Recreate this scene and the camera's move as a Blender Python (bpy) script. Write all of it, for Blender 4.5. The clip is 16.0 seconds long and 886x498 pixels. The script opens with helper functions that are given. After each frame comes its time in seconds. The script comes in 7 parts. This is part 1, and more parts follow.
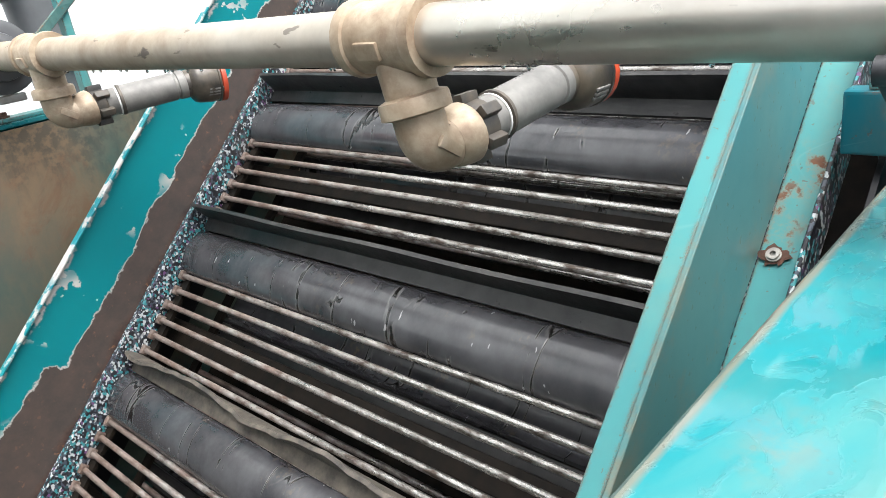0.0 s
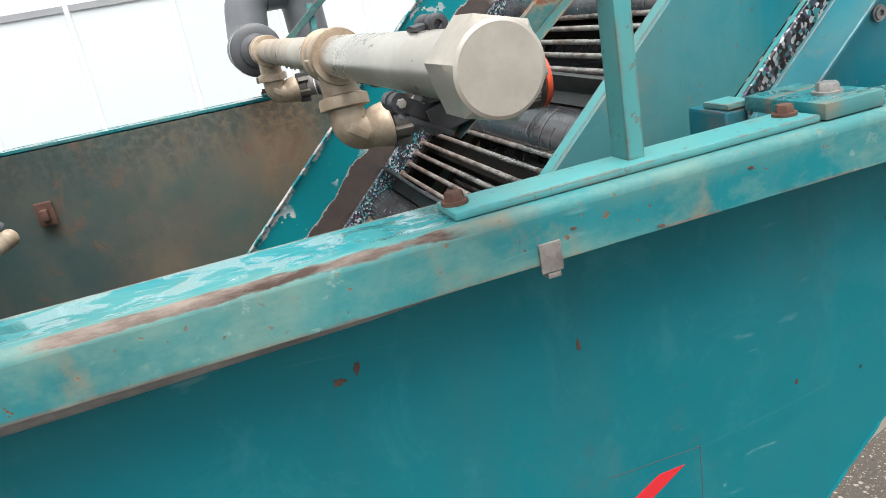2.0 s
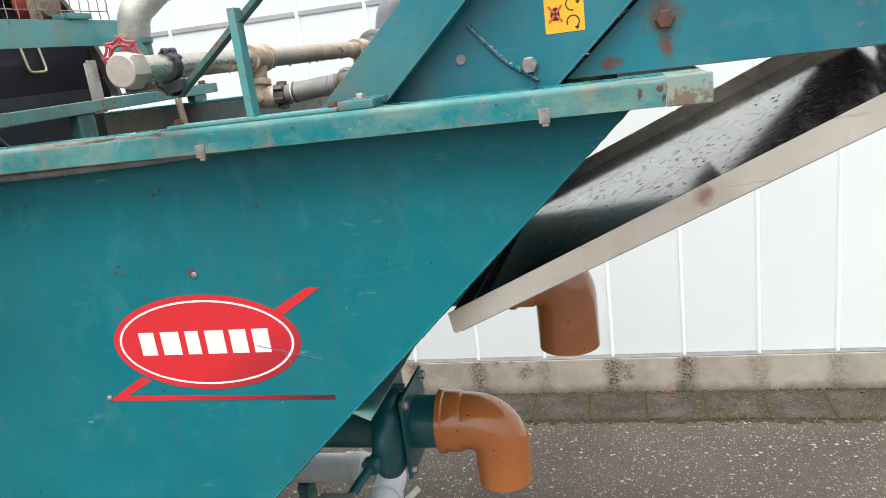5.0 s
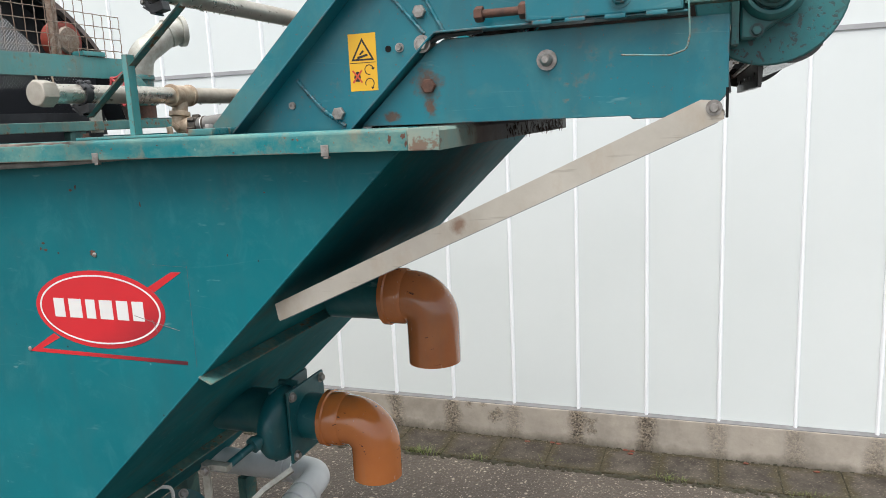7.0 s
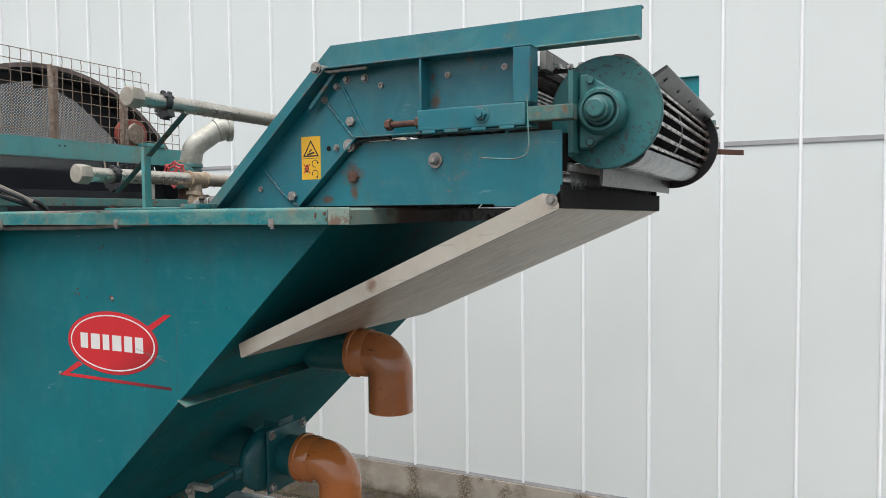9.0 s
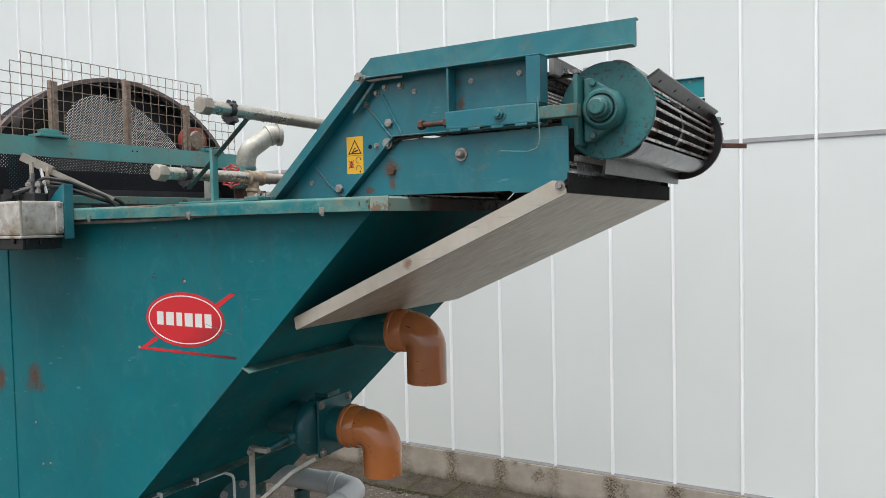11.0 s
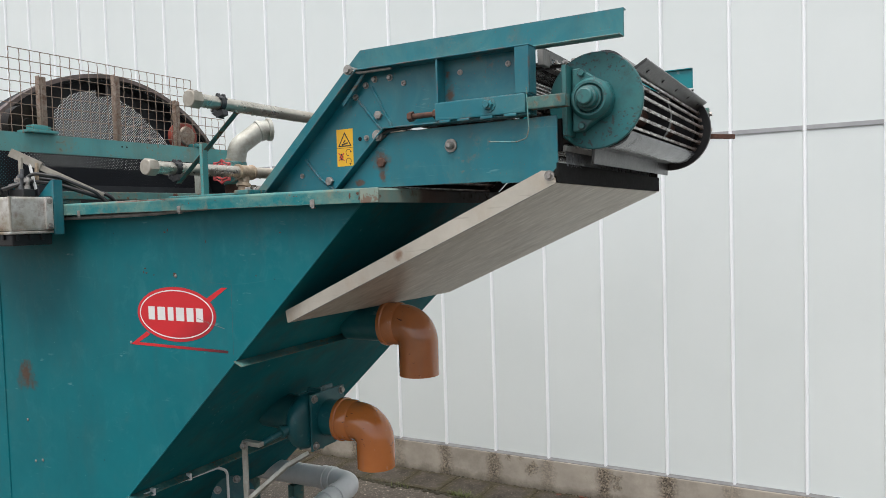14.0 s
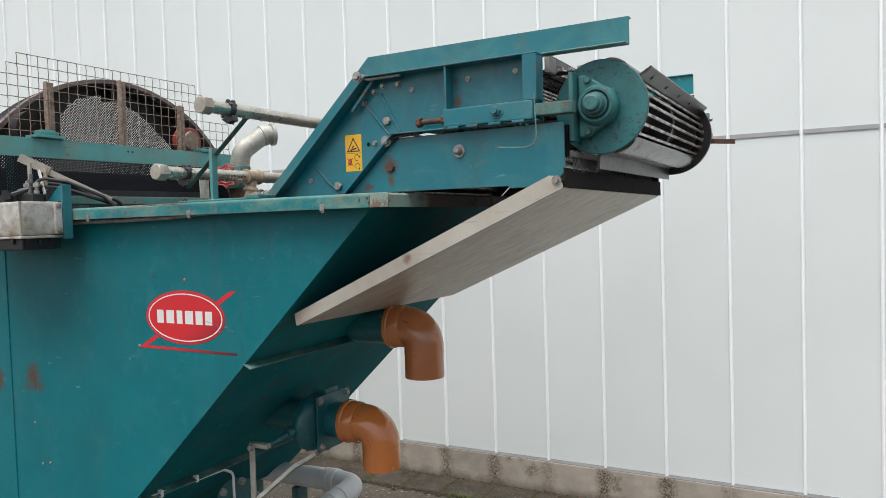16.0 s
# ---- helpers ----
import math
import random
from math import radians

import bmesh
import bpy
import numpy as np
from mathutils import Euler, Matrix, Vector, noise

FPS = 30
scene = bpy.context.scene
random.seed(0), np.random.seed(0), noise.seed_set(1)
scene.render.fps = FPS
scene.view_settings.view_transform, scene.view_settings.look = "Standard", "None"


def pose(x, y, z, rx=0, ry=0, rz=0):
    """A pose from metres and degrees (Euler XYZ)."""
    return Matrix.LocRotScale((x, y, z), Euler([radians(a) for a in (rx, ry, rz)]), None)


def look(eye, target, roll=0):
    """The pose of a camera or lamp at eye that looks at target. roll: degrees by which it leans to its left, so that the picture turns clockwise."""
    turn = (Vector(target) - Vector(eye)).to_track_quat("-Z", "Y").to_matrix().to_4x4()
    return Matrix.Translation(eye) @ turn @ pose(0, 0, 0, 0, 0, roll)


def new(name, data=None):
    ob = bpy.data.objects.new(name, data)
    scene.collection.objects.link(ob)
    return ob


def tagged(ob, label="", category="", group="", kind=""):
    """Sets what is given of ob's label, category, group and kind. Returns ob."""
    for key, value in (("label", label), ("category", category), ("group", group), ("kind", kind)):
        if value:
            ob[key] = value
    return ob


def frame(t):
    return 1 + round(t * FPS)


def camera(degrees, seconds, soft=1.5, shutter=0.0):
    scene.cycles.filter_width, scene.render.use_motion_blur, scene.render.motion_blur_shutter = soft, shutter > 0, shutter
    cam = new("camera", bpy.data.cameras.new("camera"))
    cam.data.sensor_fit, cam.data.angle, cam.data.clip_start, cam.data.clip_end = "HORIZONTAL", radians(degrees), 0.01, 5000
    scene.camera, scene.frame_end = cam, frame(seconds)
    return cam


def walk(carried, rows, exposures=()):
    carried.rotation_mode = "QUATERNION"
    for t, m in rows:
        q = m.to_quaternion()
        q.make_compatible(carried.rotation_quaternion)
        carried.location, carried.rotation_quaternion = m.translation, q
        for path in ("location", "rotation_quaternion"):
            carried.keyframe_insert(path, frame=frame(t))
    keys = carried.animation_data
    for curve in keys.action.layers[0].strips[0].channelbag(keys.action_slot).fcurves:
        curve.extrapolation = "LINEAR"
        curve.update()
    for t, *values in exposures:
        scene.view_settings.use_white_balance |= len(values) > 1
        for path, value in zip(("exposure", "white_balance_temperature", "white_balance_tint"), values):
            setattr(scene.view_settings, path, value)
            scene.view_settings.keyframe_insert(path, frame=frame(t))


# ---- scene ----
cam = camera(62.2, 16.0, 0.5)
METRES, EYE, TILT, LEAN, TURN = 3.3, 2.02, 0.0, 0.0, -44.6
ROWS = [
    (0.0, 0.0, 0.0, 0.0, -3.22, -21.99, 8.0),
    (0.5, 0.0267, -0.0212, -0.0011, 1.92, -21.37, 8.98),
    (1.0, 0.0588, -0.0374, 0.0001, 8.97, -20.43, 9.63),
    (1.5, 0.1018, -0.0303, -0.0011, 17.04, -19.66, 9.99),
    (2.0, 0.1376, -0.0395, -0.0034, 25.44, -19.05, 10.07),
    (2.5, 0.1939, -0.0608, -0.0089, 33.33, -18.62, 9.81),
    (3.0, 0.2498, -0.0629, -0.008, 40.4, -18.04, 9.34),
    (3.5, 0.3036, -0.0414, -0.0178, 46.33, -17.45, 8.86),
    (4.0, 0.355, -0.0277, -0.019, 50.94, -16.8, 8.4),
    (4.5, 0.4113, -0.0219, -0.0239, 54.27, -16.13, 7.9),
    (5.0, 0.4661, 0.0006, -0.0228, 56.66, -15.43, 7.12),
    (7.5, 0.6756, 0.1165, -0.0455, 65.7, -8.33, 1.51),
    (8.0, 0.7183, 0.1472, -0.0477, 67.76, -6.15, 0.58),
    (8.5, 0.7553, 0.1629, -0.0487, 69.53, -4.22, 0.28),
    (9.0, 0.7934, 0.1579, -0.052, 70.91, -2.8, 0.53),
    (11.5, 0.8875, 0.1413, -0.0713, 74.24, -2.44, 1.17),
    (12.0, 0.889, 0.143, -0.0726, 74.16, -2.91, 1.1),
    (12.5, 0.889, 0.1434, -0.0734, 73.97, -3.06, 1.27),
    (13.0, 0.8893, 0.1444, -0.0729, 73.88, -2.92, 1.49),
    (13.5, 0.8876, 0.1432, -0.0734, 73.7, -2.66, 1.63),
    (14.0, 0.8846, 0.1412, -0.074, 73.42, -2.52, 1.69),
    (14.5, 0.8843, 0.1353, -0.0739, 73.12, -2.4, 1.62),
    (15.0, 0.8862, 0.1296, -0.0737, 72.97, -2.37, 1.59),
    (15.5, 0.8904, 0.1273, -0.0732, 72.93, -2.32, 1.66),
    (16.0, 0.8919, 0.1264, -0.0727, 73.0, -2.29, 1.77),
]
EXPOSURES = [(0.0, 1.48), (0.6, 1.27), (1.2, 1.11), (2.0, 1.08), (3.0, 1.06), (4.3, 1.07), (5.2, 1.0), (7.4, 0.72), (8.3, 0.6), (9.0, 0.45), (16.0, 0.45)]
walk(cam, [(t, pose(0, 0, EYE, TILT, LEAN, TURN) @ pose(METRES * x, METRES * y, METRES * z, 90 + pitch, roll, yaw)) for t, x, y, z, yaw, pitch, roll in ROWS], EXPOSURES)

# ---------- light ----------
GROUND = -0.10
world = bpy.data.worlds.new("overcast")
scene.world = world
world.use_nodes = True
wn = world.node_tree.nodes
sky = wn.new("ShaderNodeTexSky")
sky.sky_type, sky.sun_disc = "NISHITA", False
sky.sun_elevation, sky.sun_rotation = radians(66), radians(205)
sky.dust_density, sky.air_density = 4.0, 1.0
veil = wn.new("ShaderNodeHueSaturation")
veil.inputs["Saturation"].default_value = 0.4
world.node_tree.links.new(sky.outputs[0], veil.inputs["Color"])
world.node_tree.links.new(veil.outputs[0], wn["Background"].inputs["Color"])
wn["Background"].inputs["Strength"].default_value = 0.145
sun_data = bpy.data.lights.new("sun", "SUN")
sun_data.energy, sun_data.angle, sun_data.color = 2.15, radians(50), (1.0, 0.985, 0.965)
sun = new("sun", sun_data)
sun.matrix_basis = look((2, -2.6, 9), (0.6, 0.7, 0))


# ---------- materials ----------
def material(name):
    m = bpy.data.materials.new(name)
    m.use_nodes = True
    nt = m.node_tree
    return m, nt.nodes, nt.links, nt.nodes["Principled BSDF"]


class Maker:
    """Small node builder for one material."""

    def __init__(self, name):
        self.m, self.n, self.l, self.b = material(name)
        self.co = self.n.new("ShaderNodeTexCoord").outputs["Object"]

    def coords(self, scale=(1, 1, 1), rotation=(0, 0, 0), spread=False):
        mp = self.n.new("ShaderNodeMapping")
        mp.inputs["Scale"].default_value = scale
        mp.inputs["Rotation"].default_value = rotation
        self.l.new(self.co, mp.inputs["Vector"])
        if spread:
            info = self.n.new("ShaderNodeObjectInfo")
            mul = self.math("MULTIPLY", info.outputs["Random"], 37.0)
            self.l.new(mul, mp.inputs["Location"])
        return mp.outputs[0]

    def noise(self, scale, detail=4.0, rough=0.55, vec=None, distort=0.0):
        t = self.n.new("ShaderNodeTexNoise")
        t.inputs["Scale"].default_value, t.inputs["Detail"].default_value = scale, detail
        t.inputs["Roughness"].default_value, t.inputs["Distortion"].default_value = rough, distort
        self.l.new(vec or self.co, t.inputs["Vector"])
        return t.outputs["Fac"]

    def voronoi(self, scale, out="Distance", vec=None, feature="F1"):
        t = self.n.new("ShaderNodeTexVoronoi")
        t.feature = feature
        t.inputs["Scale"].default_value = scale
        self.l.new(vec or self.co, t.inputs["Vector"])
        return t.outputs[out]

    def ramp(self, fac, lo, hi, invert=False):
        r = self.n.new("ShaderNodeMapRange")
        r.inputs["From Min"].default_value, r.inputs["From Max"].default_value = lo, hi
        if invert:
            r.inputs["To Min"].default_value, r.inputs["To Max"].default_value = 1.0, 0.0
        self.l.new(fac, r.inputs["Value"])
        return r.outputs[0]

    def math(self, op, a, b=None):
        t = self.n.new("ShaderNodeMath")
        t.operation = op
        for i, v in enumerate((a, b)):
            if v is None:
                continue
            if isinstance(v, (int, float)):
                t.inputs[i].default_value = v
            else:
                self.l.new(v, t.inputs[i])
        return t.outputs[0]

    def mix(self, fac, a, b):
        t = self.n.new("ShaderNodeMix")
        t.data_type = "RGBA"
        for s, v in ((0, fac), (6, a), (7, b)):
            if isinstance(v, tuple):
                t.inputs[s].default_value = (*v, 1)
            elif isinstance(v, (int, float)):
                t.inputs[s].default_value = v
            else:
                self.l.new(v, t.inputs[s])
        return t.outputs[2]

    def color(self, c):
        if isinstance(c, tuple):
            self.b.inputs["Base Color"].default_value = (*c, 1)
        else:
            self.l.new(c, self.b.inputs["Base Color"])

    def value(self, name, v):
        if isinstance(v, (int, float)):
            self.b.inputs[name].default_value = v
        else:
            self.l.new(v, self.b.inputs[name])

    def bump(self, h, strength=0.3, distance=0.002):
        t = self.n.new("ShaderNodeBump")
        t.inputs["Strength"].default_value, t.inputs["Distance"].default_value = strength, distance
        self.l.new(h, t.inputs["Height"])
        self.l.new(t.outputs[0], self.b.inputs["Normal"])

    def warped(self, vec, scale, amount):
        """Coordinates jogged by fine noise."""
        n = self.n.new("ShaderNodeTexNoise")
        n.inputs["Scale"].default_value, n.inputs["Detail"].default_value = scale, 3.0
        self.l.new(vec, n.inputs["Vector"])
        s = self.n.new("ShaderNodeVectorMath")
        s.operation = "SCALE"
        s.inputs["Scale"].default_value = amount
        self.l.new(n.outputs["Color"], s.inputs[0])
        t = self.n.new("ShaderNodeVectorMath")
        t.operation = "ADD"
        self.l.new(vec, t.inputs[0])
        self.l.new(s.outputs[0], t.inputs[1])
        return t.outputs[0]

    def edges(self, radius):
        """1 on sharp edges, 0 on flats."""
        bv = self.n.new("ShaderNodeBevel")
        bv.samples = 4
        bv.inputs["Radius"].default_value = radius
        geo = self.n.new("ShaderNodeNewGeometry")
        d = self.n.new("ShaderNodeVectorMath")
        d.operation = "DOT_PRODUCT"
        self.l.new(bv.outputs[0], d.inputs[0])
        self.l.new(geo.outputs["Normal"], d.inputs[1])
        return self.math("SUBTRACT", 1.0, d.outputs["Value"])


def paint(name, base=(0.006, 0.155, 0.185), deep=(0.004, 0.118, 0.15), fade=0.35, rust=0.5, rough=0.36, chips=True, wear=0.46, wet=0.0, grime=0.35, gloss=0.5, speck=0.5, patch=0.48, scratch=0.14, under=((0.06, 0.026, 0.018), (0.24, 0.1, 0.045)), corner=False, blooms=(), splash=False, nicks=False):
    """Old teal machine enamel: faded clouds, run-off grime, scuffs, rust freckles, chipped edges and wet film."""
    k = Maker(name)
    c = k.mix(k.ramp(k.noise(2.3, 5), 0.35, 0.7), base, deep)
    pale = k.math("MULTIPLY", k.ramp(k.noise(7.0, 7, 0.62, distort=0.6), 0.47, 0.7), fade)
    c = k.mix(pale, c, (0.13, 0.27, 0.235))
    ochre = k.math("MULTIPLY", k.ramp(k.noise(5.1, 9, 0.68, k.coords((1, 1, 0.5))), 0.54, 0.7), fade * 0.8)
    c = k.mix(ochre, c, (0.23, 0.17, 0.1))
    runs = k.math("MULTIPLY", k.ramp(k.noise(9, 7, 0.65, k.coords((1, 1, 0.16))), 0.5, 0.72), grime)
    c = k.mix(runs, c, (0.05, 0.075, 0.065))
    scuff = k.ramp(k.noise(55, 3, 0.5, k.coords((0.25, 1, 1), (0.2, 0.5, 0.1))), 0.66, 0.74)
    scuff = k.math("MULTIPLY", scuff, k.math("MULTIPLY", k.ramp(k.noise(6), 0.5, 0.66), 0.45))
    line = k.ramp(k.math("ABSOLUTE", k.math("SUBTRACT", k.noise(5, 1, 0.3, k.coords((0.3, 1, 2.4), (0.0, 0.6, 0.0))), 0.5)), 0.0, 0.005, True)
    line = k.math("MULTIPLY", line, k.math("MULTIPLY", k.ramp(k.noise(9, 2), 0.54, 0.62), scratch))
    c = k.mix(k.math("MAXIMUM", scuff, line), c, (0.25, 0.4, 0.39))
    spots = k.math("MULTIPLY", k.ramp(k.noise(48, 5, 0.62), 0.58, 0.64), k.ramp(k.noise(5.5, 3), patch, patch + 0.1))
    dots = k.math("MULTIPLY", k.ramp(k.noise(150, 2, 0.5), 0.68, 0.71), speck)
    spots = k.math("MAXIMUM", spots, dots)
    if corner:
        chips_mid = k.math("MULTIPLY", k.ramp(k.noise(75, 4, 0.55), 0.645, 0.66), k.ramp(k.noise(13, 2), 0.47, 0.53))
        spots = k.math("MAXIMUM", spots, chips_mid)
    if chips:
        worn = k.math("MULTIPLY", k.ramp(k.edges(0.005), 0.02, 0.14), k.ramp(k.noise(22, 6, 0.7), wear, wear + 0.12))
        spots = k.math("MAXIMUM", spots, worn)
    spots = k.math("MULTIPLY", spots, rust)
    if corner:
        xyz = k.n.new("ShaderNodeSeparateXYZ")
        k.l.new(k.co, xyz.inputs[0])
        x, y, z = xyz.outputs
        spots = k.math("MULTIPLY", spots, k.math("ADD", 0.12, k.math("MULTIPLY", k.ramp(y, 0.03, 0.037, True), 0.88)))
    halo = k.math("MULTIPLY", k.math("MULTIPLY", k.ramp(k.noise(48, 5, 0.62), 0.5, 0.6), k.ramp(k.noise(5.5, 3), patch - 0.02, patch + 0.1)), rust * 0.4)
    c = k.mix(halo, c, (0.3, 0.17, 0.08))
    brown = k.mix(k.noise(90, 3), *under)
    c = k.mix(spots, c, brown)
    if corner:
        # folded corner rubbed pale and ochre, one long scrape down to brown metal, rusty inner edge
        d = k.math("ADD", k.math("SUBTRACT", y, 0.027), k.math("SUBTRACT", 1.866, z))
        ragged = k.math("ADD", d, k.math("MULTIPLY", k.math("SUBTRACT", k.noise(16, 8, 0.65, k.coords((0.6, 1, 1))), 0.5), 0.03))
        c = k.mix(k.math("MULTIPLY", k.ramp(ragged, 0.006, 0.02, True), 0.32), c, (0.15, 0.25, 0.21))
        c = k.mix(k.math("MULTIPLY", k.ramp(ragged, 0.003, 0.012, True), k.math("MULTIPLY", k.ramp(k.noise(9, 6, 0.65), 0.52, 0.62), 0.7)), c, (0.22, 0.14, 0.08))
        # rubbed patches, chalky green and ochre, on the outer face
        outer_face = k.ramp(y, 0.03, 0.036, True)
        chalk = k.ramp(k.noise(11, 9, 0.7, k.coords((0.7, 1, 1.2))), 0.42, 0.66)
        c = k.mix(k.math("MULTIPLY", k.math("MULTIPLY", chalk, outer_face), 0.8), c, (0.185, 0.28, 0.225))
        stain = k.math("MULTIPLY", k.ramp(k.noise(19, 9, 0.72, k.coords((1, 1, 0.6))), 0.55, 0.69), 0.45)
        c = k.mix(k.math("MULTIPLY", stain, outer_face), c, (0.25, 0.165, 0.095))
        flecks = k.math("MULTIPLY", k.ramp(k.noise(95, 4, 0.6), 0.62, 0.66), k.ramp(k.noise(8, 3), 0.5, 0.58))
        c = k.mix(k.math("MULTIPLY", k.math("MULTIPLY", flecks, outer_face), 0.3), c, (0.3, 0.38, 0.34))
        ends = k.math("ADD", k.math("ABSOLUTE", k.math("SUBTRACT", x, 0.235)), k.math("MULTIPLY", k.noise(30, 4), 0.04))
        close = k.math("ADD", d, k.math("MULTIPLY", k.math("SUBTRACT", k.noise(34, 6, 0.65, k.coords((0.5, 1, 1))), 0.5), 0.008))
        bare = k.math("MULTIPLY", k.ramp(ends, 0.14, 0.165, True), k.ramp(close, 0.0062, 0.0072, True))
        metal_c = k.mix(k.ramp(k.noise(50, 6, 0.7, k.coords((0.25, 1, 1))), 0.4, 0.72), (0.055, 0.038, 0.031), (0.26, 0.22, 0.19))
        c = k.mix(bare, c, metal_c)
        spots = k.math("MAXIMUM", spots, bare)
        rusty = k.ramp(k.math("ADD", k.math("ABSOLUTE", k.math("SUBTRACT", y, 0.095)), k.math("MULTIPLY", k.noise(25, 5), 0.004)), 0.004, 0.0065, True)
        c = k.mix(k.math("MULTIPLY", rusty, 0.55), c, (0.22, 0.13, 0.07))
    if nicks:
        # hazy rubs and pin-head chips, pale and dark
        haze = k.math("MULTIPLY", k.ramp(k.noise(13, 9, 0.72, k.coords((1, 1, 0.7)), 0.5), 0.54, 0.76), 0.2)
        c = k.mix(haze, c, (0.1, 0.3, 0.31))
        for seed, tone in ((0.0, (0.02, 0.03, 0.03)), (3.7, (0.08, 0.24, 0.25))):
            at = k.n.new("ShaderNodeVectorMath")
            at.operation = "ADD"
            at.inputs[1].default_value = (seed, seed, seed)
            k.l.new(k.co, at.inputs[0])
            pick = k.n.new("ShaderNodeSeparateColor")
            k.l.new(k.voronoi(19, "Color", at.outputs[0]), pick.inputs[0])
            dot = k.math("MULTIPLY", k.ramp(k.voronoi(19, "Distance", at.outputs[0]), 0.04, 0.06, True), k.ramp(pick.outputs[0], 0.62, 0.64))
            c = k.mix(k.math("MULTIPLY", dot, 0.8), c, tone)
    if splash:
        # brown silt stain on the lower end, plus a pale tint that paints in brightness
        low = k.n.new("ShaderNodeSeparateXYZ")
        k.l.new(k.co, low.inputs[0])
        reach = k.math("ADD", low.outputs[0], k.math("MULTIPLY", k.math("SUBTRACT", k.noise(6, 6, 0.65), 0.5), 0.5))
        zone = k.ramp(reach, 0.5, 0.8, True)
        c = k.mix(k.math("MULTIPLY", zone, 0.45), c, (0.16, 0.3, 0.27))
        c = k.mix(k.math("MULTIPLY", zone, k.math("MULTIPLY", k.ramp(k.noise(11, 7, 0.66), 0.5, 0.62), 0.5)), c, (0.21, 0.19, 0.13))
    for bx, bz, br, tall in blooms:
        # rust run out from a bolt or a chip
        d = k.n.new("ShaderNodeVectorMath")
        d.operation = "DISTANCE"
        flat = k.n.new("ShaderNodeVectorMath")
        flat.operation = "MULTIPLY"
        flat.inputs[1].default_value = (1, 0, 1 / tall)
        k.l.new(k.co, flat.inputs[0])
        k.l.new(flat.outputs[0], d.inputs[0])
        d.inputs[1].default_value = (bx, 0, bz / tall)
        f = k.math("ADD", d.outputs["Value"], k.math("MULTIPLY", k.math("SUBTRACT", k.noise(1.1 / br, 8, 0.72), 0.5), br * 2.4))
        c = k.mix(k.math("MULTIPLY", k.ramp(f, br * 0.3, br * 0.75, True), 0.9), c, k.mix(k.noise(60, 5, 0.7), (0.045, 0.02, 0.013), (0.15, 0.075, 0.04)))
    k.color(c)
    r = k.math("ADD", k.math("MULTIPLY", k.noise(14, 5), 0.26), rough - 0.1)
    r = k.math("ADD", r, k.math("MULTIPLY", spots, 0.35))
    height = k.math("SUBTRACT", k.math("MULTIPLY", k.noise(38, 4), 0.35), spots)
    if wet:
        film = k.math("MULTIPLY", k.ramp(k.noise(46, 6, 0.6, k.coords((0.55, 1, 1)), 0.8), 0.47, 0.52), wet)
        if corner:
            film = k.math("MULTIPLY", film, k.ramp(k.math("ADD", y, k.math("MULTIPLY", k.noise(30, 4), 0.012)), 0.043, 0.05))
        r = k.math("MULTIPLY", k.math("ADD", r, 0.14), k.math("SUBTRACT", 1.0, k.math("MULTIPLY", film, 0.86)))
        height = k.math("ADD", height, k.math("MULTIPLY", film, 0.5))
        gloss = k.math("ADD", gloss * 0.4, k.math("MULTIPLY", film, 0.5))
        k.value("Coat Weight", k.math("MULTIPLY", film, 0.6))
        k.value("Coat Roughness", 0.05)
        k.value("Coat IOR", 1.6)
    k.value("Roughness", r)
    k.value("Specular IOR Level", gloss)
    k.bump(height, 0.28, 0.0012)
    return k.m


def metal(name, a, b, rough=0.4, metallic=0.85, scale=20.0, rust=0.0, spread=False):
    k = Maker(name)
    v = k.coords(spread=spread)
    c = k.mix(k.ramp(k.noise(scale, 6, 0.62, v), 0.35, 0.68), a, b)
    if rust:
        f = k.math("MULTIPLY", k.ramp(k.noise(scale * 1.6, 6, 0.7, v), 0.5, 0.63), rust)
        c = k.mix(f, c, (0.13, 0.055, 0.03))
        k.value("Metallic", k.math("MULTIPLY", k.math("SUBTRACT", 1.0, f), metallic))
    else:
        k.value("Metallic", metallic)
    k.color(c)
    k.value("Roughness", k.math("ADD", k.math("MULTIPLY", k.noise(scale * 2.2, 4, 0.6, v), 0.4), rough - 0.18))
    k.bump(k.noise(scale * 5, 3, 0.6, v), 0.2, 0.0008)
    return k.m


def plain(name, a, b, rough=0.5, scale=12.0, bump=0.15, fine=60.0, spread=False, coat=0.0):
    k = Maker(name)
    v = k.coords(spread=spread)
    k.color(k.mix(k.ramp(k.noise(scale, 6, 0.6, v), 0.32, 0.7), a, b))
    k.value("Roughness", k.math("ADD", k.math("MULTIPLY", k.noise(scale * 3, 4, 0.6, v), 0.25), rough - 0.12))
    k.value("Coat Weight", coat)
    k.bump(k.noise(fine, 4, 0.6, v), bump, 0.001)
    return k.m


TEAL = paint("teal_enamel", base=(0.005, 0.148, 0.188), deep=(0.004, 0.112, 0.15), fade=0.26, rust=0.9, rough=0.32, patch=0.6)
TEAL_LOWER = paint("teal_lower_channel", base=(0.005, 0.148, 0.188), deep=(0.004, 0.112, 0.15), fade=0.26, rust=0.9, rough=0.32, patch=0.62, blooms=((1.41, 2.125, 0.02, 2.2), (1.404, 2.18, 0.01, 2.0)))
TEAL_BEAM = paint("teal_beam_plate", base=(0.005, 0.148, 0.188), deep=(0.004, 0.112, 0.15), fade=0.28, rust=0.9, rough=0.34, patch=0.58, blooms=((1.18, 1.947, 0.042, 1.2), (1.186, 1.9, 0.018, 1.5), (1.1, 1.885, 0.03, 0.5)))
